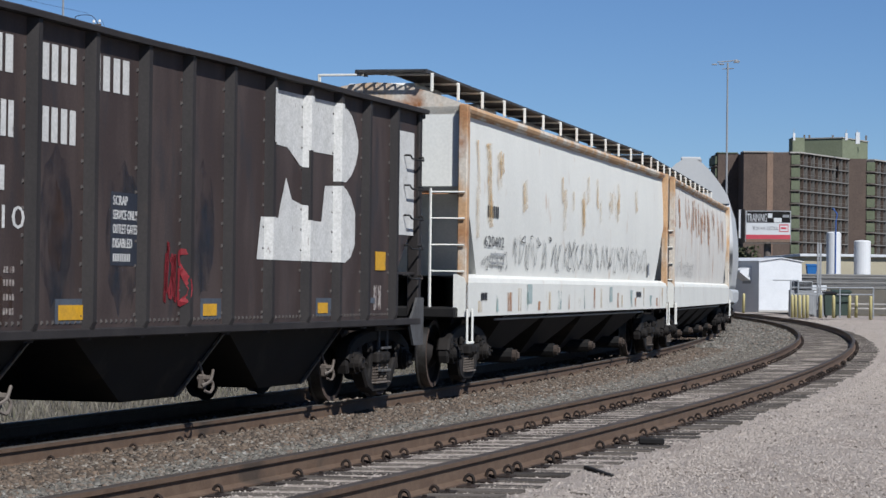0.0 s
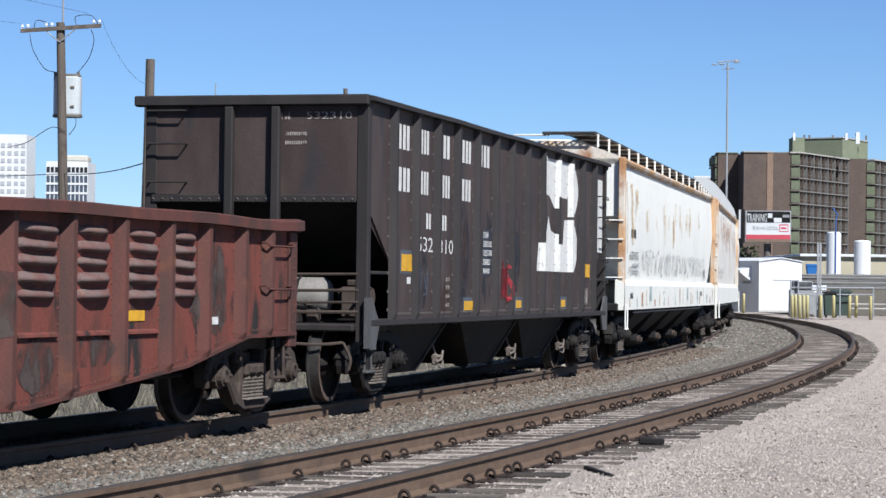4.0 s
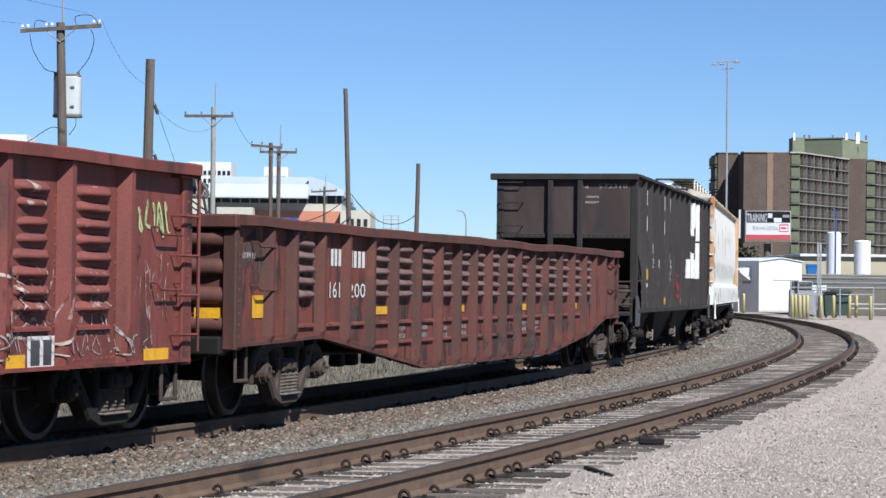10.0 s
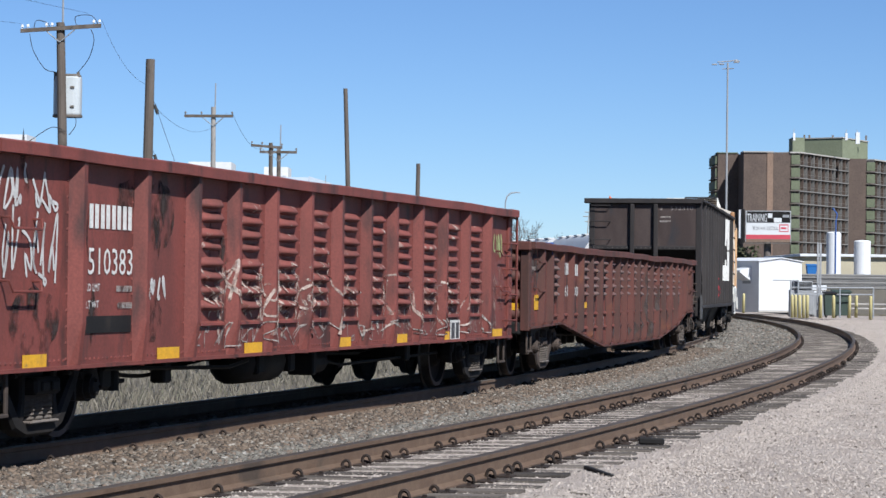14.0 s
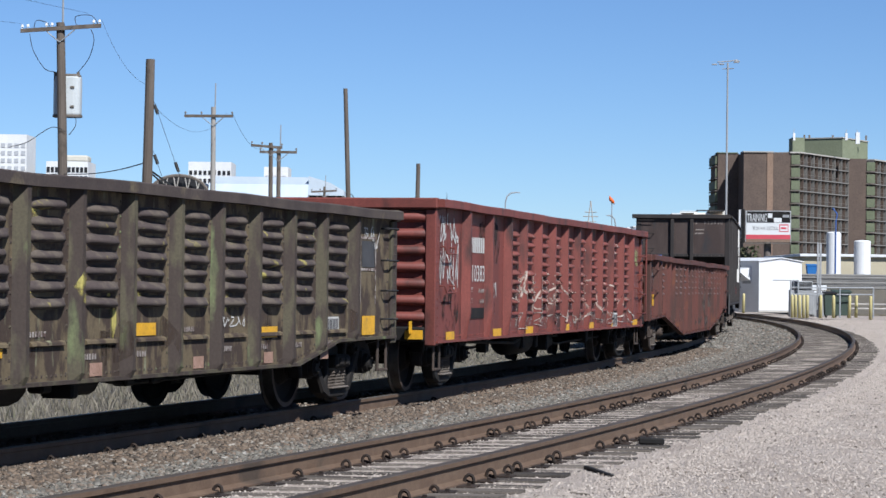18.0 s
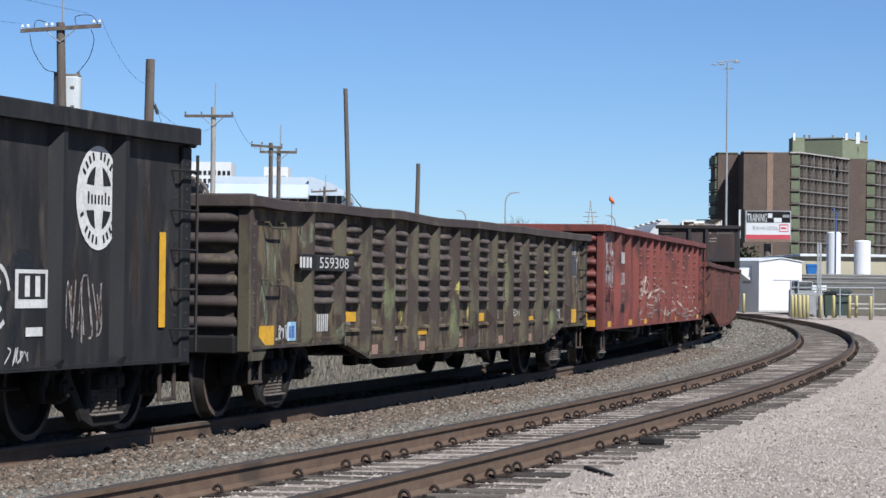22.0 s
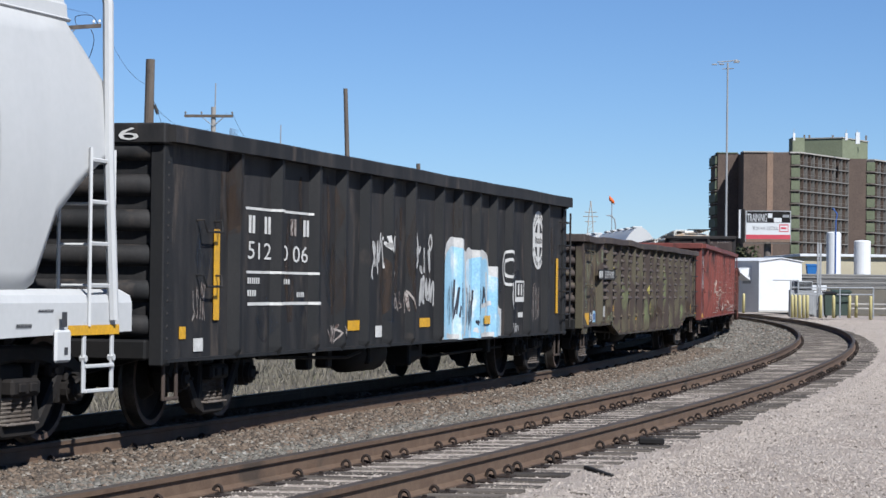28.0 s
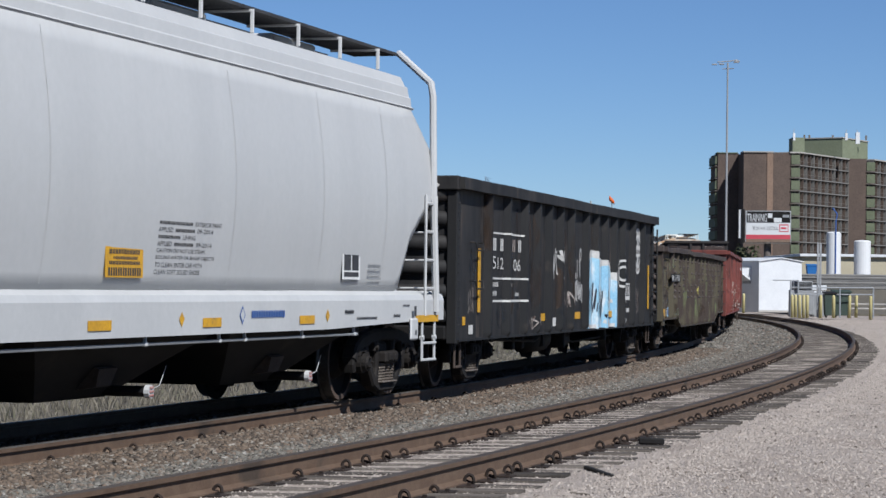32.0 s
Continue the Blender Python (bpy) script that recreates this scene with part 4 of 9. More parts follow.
M["scuff"] = patchy(surface("grey_scuffed_steel", (0.085, 0.062, 0.056), (0.055, 0.042, 0.038), rough=0.85, scale=5), 4.0, 0.40, 0.60, (1.4, 1, 0.7))
M["brown_rust"] = patchy(surface("brown_rust_run", (0.070, 0.046, 0.034), (0.050, 0.036, 0.028), rough=0.85, scale=5), 4.0, 0.46, 0.74, (2.2, 1, 0.3))
M["rust_streak"] = patchy(surface("orange_rust_run", (0.80, 0.56, 0.27), (0.70, 0.42, 0.16), rough=0.8, scale=4), 4.0, 0.38, 0.80, (1.6, 1, 0.4))
M["rust_deep"] = patchy(surface("deep_orange_rust_run", (0.58, 0.27, 0.11), (0.46, 0.19, 0.07), rough=0.8, scale=4), 4.0, 0.36, 0.62, (1.6, 1, 0.4))
M["blue_smear"] = patchy(surface("dull_blue_overspray", (0.022, 0.030, 0.045), (0.030, 0.036, 0.048), rough=0.7, scale=4), 3.2, 0.42, 0.80, (1.4, 1, 0.7))
M["grime"] = patchy(surface("black_grime", (0.035, 0.026, 0.024), (0.05, 0.03, 0.026), rough=0.85, scale=5), 5.0, 0.46, 0.66, (1.2, 1, 0.8))
M["brown_smear"] = patchy(surface("brown_scrubbed_paint", (0.085, 0.045, 0.030), (0.06, 0.035, 0.026), rough=0.8, scale=4), 3.2, 0.42, 0.78, (1.4, 1, 0.7))
M["blue_mark"] = surface("blue_stencil", (0.06, 0.14, 0.42), (0.08, 0.17, 0.45), rough=0.5)
M["black_mark"] = surface("black_stencil", (0.05, 0.05, 0.055), (0.08, 0.08, 0.085), rough=0.6)
M["pink_scrape"] = surface("bare_primer_patch", (0.40, 0.25, 0.19), (0.30, 0.18, 0.13), rough=0.8, scale=9)
M["grey_patch"] = surface("grey_blue_patch", (0.10, 0.12, 0.15), (0.08, 0.09, 0.11), rough=0.6, scale=6)
M["rubber_red"] = surface("red_gate_cap", (0.45, 0.16, 0.13), (0.55, 0.40, 0.36), rough=0.7, scale=14)

# ---- red gondola with a fish-belly side
A_POSTS = [-8.70, -7.98, -7.05, -6.15, -5.22, -4.27, -3.27, -2.27, -1.34, -0.49, 0.34, 1.19, 2.10, 2.99, 3.90, 4.90, 5.86, 6.80, 7.62, 8.47, 9.14]
A_LOW = [(-9.60, 0.76), (-7.05, 0.80), (-2.9, 0.36), (4.2, 0.36), (7.2, 0.60), (8.6, 0.84), (9.85, 0.85)]
A_BAYS = [((p + q) / 2, (q - p) / 2 - 0.16) for p, q in zip(A_POSTS[1:-3], A_POSTS[2:-2])]
A_RIBS = [bay for i, bay in enumerate(A_BAYS) if i not in (1, 2)]
A_LEDGES = [(x - hl, x + hl, 0.93) for x, hl in A_BAYS[:-1]] + [(x - hl, x + hl, 0.70) for x, hl in A_BAYS[3:13]]
car_a, side_a = gondola("gondola_car", 28.1, -9.60, 9.85, 7.2, (-7.5, 9.25), A_LOW, 2.0, A_POSTS, A_RIBS, [1.26, 1.39, 1.52, 1.65, 1.78],
                        (M["red_a"], M["red_a_post"], M["red_a_rib"], M["red_a_post"]), "rusty oxide-red gondola car with ribbed fish-belly sides", wave=0.045, seed=4, ledges=A_LEDGES, end_ribs=4, rib=(0.098, 0.085), truck_out=1.06)
YA = -1.536
plate(car_a, -8.99, -8.53, 1.03, 1.25, YA, M["yellow"])
for x0, x1 in ((-4.79, -4.34), (-1.17, -0.75), (2.48, 2.88), (6.10, 6.5)):
    plate(car_a, x0, x1, 1.03, 1.12, YA, M["yellow"])
bars(glyphs(-6.52, -5.98, 1.56, 1.74, 2) + glyphs(-5.84, -5.22, 1.55, 1.73, 2), YA - 0.002, M["whitepaint"], car_a)
lettering("161", -6.54, -6.17, 1.22, 1.39, YA - 0.002, M["whitepaint"], car_a)
lettering("200", -5.86, -5.22, 1.22, 1.38, YA - 0.002, M["whitepaint"], car_a)
for x0, x1, z in ((-4.05, -3.55, 0.83), (-3.05, -2.55, 0.83), (-2.05, -1.6, 0.81), (-1.2, -0.65, 0.82), (2.2, 2.9, 0.82), (3.2, 3.7, 0.82)):
    bars(glyphs(x0, x1, z, z + 0.05, 5) + glyphs(x0, x1, z - 0.09, z - 0.035, 5), YA - 0.002, M["faded"], car_a)
for z in (1.78, 1.36):
    grab(car_a, -9.15, -8.62, z, YA + 0.004, M["red_a_post"], 0.06)
    grab(car_a, 9.0, 9.7, z, YA + 0.004, M["red_a_post"], 0.05)
plate(car_a, 9.30, 9.44, 1.02, 1.12, YA, M["yellow"])
plate(car_a, 7.75, 8.1, 0.98, 1.05, YA, M["whitepaint"], "stencil_plate")
bars(glyphs(-9.45, -8.9, 1.60, 1.66, 4), YA - 0.002, M["faded"], car_a)
rs = random.Random(61)
for x, z, rx, rz in ((0.8, 0.62, 0.36, 0.20), (1.65, 0.66, 0.38, 0.26), (-0.05, 0.60, 0.34, 0.18), (2.6, 0.60, 0.38, 0.24), (3.4, 0.64, 0.36, 0.22), (4.4, 0.70, 0.36, 0.20), (-1.8, 0.60, 0.36, 0.18), (5.4, 0.8, 0.38, 0.16), (-7.5, 1.5, 0.36, 0.36), (-9.1, 1.6, 0.3, 0.3), (-5.7, 1.0, 0.3, 0.14), (8.0, 1.3, 0.3, 0.4)):
    smear(car_a, side_a, x, z, rx, rz, M["scuff"])
for k in range(16):
    smear(car_a, side_a, rs.uniform(-9.0, 9.0), rs.uniform(1.0, 1.7), rs.uniform(0.05, 0.12), rs.uniform(0.25, 0.5), M["scuff"], lift=0.006)
bl = Mesh()
bl.box(-8.03, -7.94, -1.607, -1.46, 1.84, 2.03)
part("paint_dab", bl, M["blue_mark"], car_a, "bright blue dab of paint on the post")
ebx = Mesh()
ebx.box(-9.68, -9.62, -1.40, -1.16, 1.03, 1.13)
part("reflector", ebx, M["yellow"], car_a)

# ---- mineral-red gondola
R_POSTS = [-6.40, -5.10, -3.93, -2.90, -1.87, -0.82, 0.18, 1.20, 2.18, 3.23, 4.30, 5.36, 6.45]
R_LOW = [(-7.95, 0.66), (7.75, 0.66)]
R_RIBS = [((p + q) / 2, (q - p) / 2 - 0.24) for p, q in zip(R_POSTS[2:-1], R_POSTS[3:])]
car_r, side_r = gondola("gondola_car", 9.7, -7.95, 7.75, 5.8, (-6.55, 6.75), R_LOW, 2.42, R_POSTS, R_RIBS, [1.16, 1.29, 1.43, 1.56, 1.70, 1.83, 1.97, 2.10],
                        (M["red_r"], M["red_r"], M["red_r_rib"], M["red_r"]), "faded mineral-red gondola car with graffiti on its ribbed side", wave=0.02, seed=9,
                        ledges=[((p + q) / 2 - 0.3, (p + q) / 2 + 0.3, 0.98) for p, q in zip(R_POSTS[2:-1], R_POSTS[3:])], end_ribs=7, proud=0.10, foot=0.11, face=0.035, rib=(0.102, 0.09), flare=0.38)
for x0, x1 in ((-7.20, -6.78), (-4.55, -4.05), (-2.40, -1.92), (0.40, 0.88), (2.62, 3.02), (4.5, 4.86), (7.0, 7.5)):
    plate(car_r, x0, x1, 0.68, 0.79, YA, M["yellow"])
plate(car_r, -8.13, -7.99, 0.78, 0.93, -1.30, M["yellow"])
ebx = Mesh()
ebx.box(-8.14, -8.11, -1.44, -1.22, 0.71, 0.82)
part("reflector", ebx, M["yellow"], car_r)
bars(glyphs(-6.02, -5.12, 1.80, 2.0, 4), YA - 0.002, M["whitepaint"], car_r)
lettering("510383", -6.02, -5.12, 1.42, 1.64, YA - 0.002, M["whitepaint"], car_r)
bars(glyphs(-5.45, -5.12, 1.28, 1.33, 6) + glyphs(-5.42, -5.12, 1.14, 1.19, 5), YA - 0.002, M["faded"], car_r)
lettering("LD LMT", -6.05, -5.78, 1.285, 1.345, YA - 0.002, M["whitepaint"], car_r)
lettering("LT WT", -6.05, -5.80, 1.145, 1.205, YA - 0.002, M["whitepaint"], car_r)
# brake valve, pipe and rods under the floor
pipe = Mesh()
pipe.hose([(-4.9, -1.05, 0.60), (-4.2, -1.05, 0.52), (-3.6, -1.05, 0.52), (-3.2, -1.05, 0.62), (-1.8, -1.05, 0.63)], 0.02)
part("brake_pipe", pipe, M["black"], car_r)
valve = Mesh()
valve.box(-5.15, -4.75, -1.15, -0.9, 0.42, 0.66, 0, 0.03)
valve.cyl((-4.55, -1.05, 0.40), (-4.55, -1.05, 0.66), 0.07)
valve.cyl((-5.6, -1.05, 0.48), (-4.3, -1.05, 0.48), 0.022)
part("brake_valve", valve, M["black"], car_r)
rod = Mesh()
rod.cyl((-2.4, -0.9, 0.64), (3.0, -0.9, 0.55), 0.018)
rod.box(0.1, 0.35, -1.0, -0.85, 0.44, 0.66, 0, 0.02)
part("brake_rod", rod, M["black"], car_r)
for cx, cz, rx, rz, mat in ((-4.55, 1.95, 0.35, 0.30, "grime"), (-5.2, 2.08, 0.30, 0.14, "grime"), (-7.0, 1.05, 0.45, 0.26, "grime"), (-4.75, 1.05, 0.30, 0.22, "grime")):
    q = Mesh()
    q.add([(cx + MARK[0] + rx * math.cos(k * math.pi / 12), YA + 0.001, cz + rz * math.sin(k * math.pi / 12) * (1 + 0.1 * math.sin(k * 2.3))) for k in range(24)], [tuple(range(24))])
    part("grime_smear", q, M["grime"], car_r)
rs = random.Random(64)
for k in range(18):
    smear(car_r, side_r, rs.uniform(-7.6, 7.3), rs.uniform(1.0, 2.1), rs.uniform(0.05, 0.14), rs.uniform(0.2, 0.5), M["grime"], lift=0.003)
nb = Mesh()
nb.box(-6.20, -5.26, -1.542, -1.50, 0.94, 1.08)
part("recess", nb, M["black"], car_r, "black recess in the side")
scrawl(-7.70, -6.60, 1.9, 2.28, 7, 0.03, 11, side_r, M["spray"], car_r)
scrawl(-7.55, -6.62, 1.30, 1.95, 6, 0.028, 12, side_r, M["spray"], car_r)
scrawl(-5.00, -4.35, 1.2, 1.42, 5, 0.035, 13, side_r, M["spray"], car_r)
scrawl(-3.7, 7.2, 0.74, 1.00, 44, 0.012, 14, side_r, M["faded"], car_r)
scrawl(-3.6, 0.8, 1.05, 1.62, 14, 0.022, 15, side_r, M["worn_spray"], car_r)
scrawl(-3.5, 6.4, 0.80, 1.50, 24, 0.024, 23, side_r, M["worn_spray"], car_r)
scrawl(-3.3, -0.6, 0.95, 1.5, 8, 0.026, 19, side_r, M["worn_spray"], car_r)
scrawl(1.3, 6.2, 1.00, 1.5, 22, 0.014, 16, side_r, M["pale_pink"], car_r)
scrawl(6.75, 7.5, 1.0, 1.7, 7, 0.016, 17, side_r, M["pale_pink"], car_r)
scrawl(6.85, 7.5, 1.75, 2.1, 5, 0.03, 18, side_r, M["spray_lime"], car_r)
bars([(4.95, 5.10, 0.70, 0.90), (5.16, 5.30, 0.70, 0.90)], YA - 0.003, M["black_mark"], car_r, "stencil_box")
bars([(4.90, 5.35, 0.67, 0.93)], YA - 0.001, M["whitepaint"], car_r, "stencil_box")
for z in (1.86, 1.38):
    grab(car_r, -7.70, -7.15, z, YA + 0.004, M["red_r"], 0.10)
    grab(car_r, 7.0, 7.5, z, YA + 0.004, M["red_r"], 0.08)

lad = Mesh()
lad.tube([(7.80, -1.63, 0.75), (7.80, -1.63, 2.38)], 0.018, 5)
ladder = part("ladder", lad, M["red_r"], car_r)
for z in (0.9, 1.25, 1.6, 1.95, 2.3):
    lad = Mesh()
    lad.tube([(7.42, -1.46, z), (7.42, -1.62, z), (7.80, -1.63, z)], 0.014, 5)
    part("rung", lad, M["red_r"], ladder)

# ---- olive gondola, rusted through its green paint
G_POSTS = [-6.05, -4.96, -4.0, -3.06, -2.08, -1.10, -0.12, 0.88, 1.89, 2.85, 3.80, 4.75, 5.70, 6.73]
G_LOW = [(-7.75, 0.73), (-4.87, 0.73), (-3.9, 0.54), (5.0, 0.53), (5.85, 0.68), (6.2, 0.75), (8.15, 0.76)]
G_RIBS = [((p + q) / 2, (q - p) / 2 - 0.17) for p, q in zip(G_POSTS[:-1], G_POSTS[1:])]
car_g, side_g = gondola("gondola_car", -8.1, -7.75, 8.15, 5.8, (-6.4, 6.88), G_LOW, 2.21, G_POSTS, G_RIBS, [1.19, 1.32, 1.45, 1.58, 1.71, 1.84, 1.97],
                        (M["green"], M["green_post"], M["green_rib"], M["green_end"]), "weathered olive-green gondola car rusting on its ribbed side", wave=0.035, seed=21,
                        ledges=[((p + q) / 2 - 0.3, (p + q) / 2 + 0.3, 0.86) for p, q in zip(G_POSTS[1:-1], G_POSTS[2:])], end_ribs=6, rib=(0.102, 0.085))
plate(car_g, -7.35, -6.91, 0.76, 0.95, YA, M["yellow"])
for x0, x1, z in ((-4.60, -4.18, 0.96), (-1.70, -1.24, 0.77), (1.2, 1.62, 0.9), (4.11, 4.59, 0.83), (7.19, 7.62, 0.81)):
    plate(car_g, x0, x1, z, z + 0.11 + (0.10 if x0 > 7 else 0), YA, M["yellow"])
bd = Mesh()
bd.box(-6.47, -4.63, -1.62, -1.60, 1.50, 1.67, 0, 0.006)
board = part("number_board", bd, M["black_b"], car_g, "black board bolted over the posts")
bars(glyphs(-6.40, -5.98, 1.53, 1.64, 2), -1.625, M["whitepaint"], car_g)
lettering("559308", -5.74, -4.74, 1.53, 1.645, -1.625, M["whitepaint"], car_g)
bars(glyphs(-5.56, -5.16, 0.87, 1.05, 3), YA - 0.002, M["spray"], car_g)
bars([(-6.50, -6.23, 0.79, 0.98)], YA - 0.002, M["spray_blue"], car_g, "stencil_box")
bars(glyphs(-6.46, -6.27, 0.82, 0.94, 2), YA - 0.004, M["blue_mark"], car_g)
scrawl(-6.85, -6.52, 0.79, 0.95, 4, 0.022, 31, side_g, M["spray"], car_g)
for i, (p, q) in enumerate(zip(G_POSTS[1:-1], G_POSTS[2:])):
    bars(glyphs(p + 0.2, p + 0.2 + 0.4, 0.92, 0.965, 4) if i in (0, 1, 4, 7) else glyphs(p + 0.25, p + 0.55, 0.72, 0.77, 3), YA - 0.002, M["faded"], car_g)
for x0 in (-3.55, -1.55, 0.3, 2.47, 4.24, 5.86):
    plate(car_g, x0, x0 + 0.24, 0.58, 0.69, YA, M["pink_scrape"], "primer_patch", 0.002)
scrawl(2.95, 3.75, 0.95, 1.05, 6, 0.014, 32, side_g, M["spray"], car_g)
bars([(6.02, 6.42, 0.86, 1.02)], YA - 0.001, M["spray"], car_g, "stencil_box")
bars(glyphs(6.04, 6.40, 0.88, 1.0, 4), YA - 0.003, M["black_mark"], car_g)
bars([(7.10, 7.13, 1.15, 1.9), (7.62, 7.65, 1.15, 1.9), (7.13, 7.62, 1.87, 1.9), (7.13, 7.62, 1.52, 1.55)], YA - 0.002, M["faded"], car_g)
bars([(7.16, 7.60, 1.56, 1.85)], YA - 0.001, M["black_mark"], car_g, "stencil_box")
scrawl(7.2, 7.8, 1.75, 2.02, 4, 0.016, 33, side_g, M["spray"], car_g)
for z in (1.98, 1.42):
    grab(car_g, -7.40, -6.92, z, YA + 0.004, M["green_post"], 0.07)
for z in (2.02, 1.66, 1.32, 1.0):
    grab(car_g, 7.72, 8.1, z, YA + 0.004, M["black_b"], 0.02)
rs = random.Random(62)
for x, z, rx, rz in ((-7.15, 1.65, 0.22, 0.42), (-6.75, 1.72, 0.18, 0.30), (-7.3, 1.2, 0.16, 0.3), (-6.45, 1.3, 0.2, 0.35), (-4.9, 0.85, 0.16, 0.16), (-6.2, 1.9, 0.14, 0.16)):
    smear(car_g, side_g, x, z, rx, rz, M["mint_flake"], "paint_flake")
for p in G_POSTS:
    smear(car_g, side_g, p - 0.075, rs.uniform(1.1, 1.7), 0.022, rs.uniform(0.3, 0.55), M["mint_flake"], "paint_flake")
for k in range(14):
    smear(car_g, side_g, rs.uniform(-3.5, 6.5), rs.uniform(1.0, 1.8), rs.uniform(0.06, 0.16), rs.uniform(0.10, 0.28), M["yellow_flake"], "paint_flake")
for k in range(18):
    smear(car_g, side_g, rs.uniform(-7.2, 7.8), rs.uniform(0.8, 1.0), rs.uniform(0.08, 0.25), rs.uniform(0.08, 0.2), M["brown_rust"], "rust_run")
smear(car_g, side_g, -6.6, 1.1, 0.35, 0.25, M["scuff"])
gp = Mesh()
gp.prism([(-7.78, 0.95), (-7.78, 0.62), (-7.45, 0.62), (-7.30, 0.73)], "y", -1.57, -1.54)
part("corner_gusset", gp, M["green_post"], car_g)

# ---- tall black gondola
B_POSTS = [-6.38, -5.20, -4.02, -3.12, -2.25, -1.34, -0.42, 0.85, 1.76, 2.67, 3.57, 4.49, 5.62, 6.74]
B_LOW = [(-8.12, 0.66), (8.12, 0.66)]
car_b, side_b = gondola("gondola_car", -25.5, -8.12, 8.12, 6.1, (-6.3, 7.0), B_LOW, 2.74, B_POSTS, [], [9.0],
                        (M["black_b"], M["black_b_post"], M["black_b"], M["black_b"]), "tall black gondola car with pale blue graffiti on plain sides", chord=0.15, wave=0.012, seed=41, end_ribs=6, proud=0.095, foot=0.115, face=0.036, riv=False)
for x0, x1 in ((-2.66, -2.19), (0.2, 0.66), (3.29, 3.63), (-7.6, -7.45)):
    plate(car_b, x0, x1, 0.86, 0.97, YA - (0.02 if x0 > 3 else 0), M["yellow"])
plate(car_b, -1.62, -1.38, 0.77, 0.9, YA, M["whitepaint"], "stencil_plate")
plate(car_b, -7.25, -7.02, 0.74, 0.86, YA, M["whitepaint"], "stencil_plate")
plate(car_b, -6.78, -6.64, 1.02, 1.86, -1.544, M["yellow"], "warning_stripe", 0.006)
plate(car_b, 7.68, 7.80, 0.97, 1.80, -1.544, M["yellow"], "warning_stripe", 0.006)
bars([(-5.92, -3.98, 2.075, 2.10), (-5.88, -3.93, 1.46, 1.485), (-5.84, -3.88, 1.15, 1.18)], 0, M["whitepaint"], car_b, "painted_line", side_b)
for x in (-5.85, -5.40, -4.62, -4.22):
    bars(glyphs(x, x + 0.22, 1.85, 2.02, 1), YA - 0.002, M["whitepaint"] if x != -4.62 else M["faded"], car_b)
lettering("5", -5.85, -5.66, 1.60, 1.77, YA - 0.002, M["whitepaint"], car_b)
lettering("12", -5.56, -5.18, 1.60, 1.76, YA - 0.002, M["whitepaint"], car_b)
lettering("0", -4.87, -4.68, 1.59, 1.75, YA - 0.002, M["whitepaint"], car_b)
lettering("06", -4.53, -4.05, 1.58, 1.75, YA - 0.002, M["whitepaint"], car_b)
bars(glyphs(-5.86, -5.5, 1.36, 1.42, 3) + glyphs(-5.86, -5.6, 1.24, 1.30, 2) + glyphs(-4.9, -4.6, 1.36, 1.41, 2) + glyphs(-4.4, -4.15, 1.23, 1.28, 2), YA - 0.002, M["whitepaint"], car_b)
lettering("2006", -0.9, 0.0, 0.0, 0.11, 0, M["whitepaint"], car_b).matrix_basis = Matrix.Translation((-8.25, -0.45, 2.60)) @ Matrix.Rotation(math.pi / 2, 4, "Z") @ Matrix.Rotation(math.pi, 4, "Z")
rs = random.Random(63)
for k in range(26):
    smear(car_b, side_b, rs.uniform(-7.8, 7.6), rs.uniform(1.3, 2.35), rs.uniform(0.05, 0.20), rs.uniform(0.2, 0.6), M["brown_rust"], "rust_run", 0.0022)
for k in range(14):
    smear(car_b, side_b, rs.uniform(-7.6, 7.4), rs.uniform(1.0, 2.0), rs.uniform(0.12, 0.35), rs.uniform(0.15, 0.4), M["blue_smear"], "paint_smear", 0.0018)
# blue fill with a white rim over panels and posts
def wash(x0, x1, top, z0, mat, name, lift):
    q = Mesh()
    x0, x1 = x0 + MARK[0], x1 + MARK[0]
    xs = side_b.breaks(x0, x1)
    fine = []
    for p, r in zip(xs[:-1], xs[1:]):
        k = max(1, int((r - p) / 0.04))
        fine += [p + (r - p) * i / k for i in range(k)]
    fine.append(xs[-1])
    for p, r in zip(fine[:-1], fine[1:]):
        ya, yb = -side_b.y(p + 1e-5, 1) - lift, -side_b.y(r - 1e-5, 1) - lift
        q.add([(p, ya, z0(p)), (r, yb, z0(r)), (r, yb, top(r)), (p, ya, top(p))], [(0, 1, 2, 3)])
    return weld(part(name, q, mat, car_b))
def blue_top(x):
    return float(np.interp(x - MARK[0], [1.33, 1.40, 1.60, 2.20, 2.28, 2.36, 2.48, 3.40, 3.50, 3.56, 3.74, 3.80, 4.05, 4.12, 4.25], [1.72, 1.86, 1.91, 1.90, 1.76, 1.72, 1.80, 1.78, 1.74, 1.58, 1.55, 1.27, 1.25, 1.06, 1.00]))
wash(1.33, 4.22, lambda x: blue_top(x) - 0.06 - 0.02 * math.sin(11 * x), lambda x: 0.685, M["spray_blue"], "graffiti", 0.006)
wash(1.27, 4.31, lambda x: blue_top(x) + 0.06 + 0.02 * math.sin(9 * x), lambda x: 0.68, M["spray"], "graffiti", 0.003)
q = Mesh()
for pts in ([(2.32, 1.72), (2.36, 1.4), (2.40, 1.2), (2.34, 0.72)], [(2.95, 1.78), (2.98, 1.2), (3.1, 1.1), (3.6, 1.14)], [(3.42, 1.55), (3.45, 1.1), (3.4, 0.72)], [(1.45, 0.74), (1.7, 0.72), (2.2, 0.74)], [(2.7, 0.8), (3.0, 0.71), (3.5, 0.72), (4.1, 0.72)]):
    stroke(q, pts, 0.06, side_b)
tagged(part("graffiti", q, M["spray"], car_b), kind="stuff")
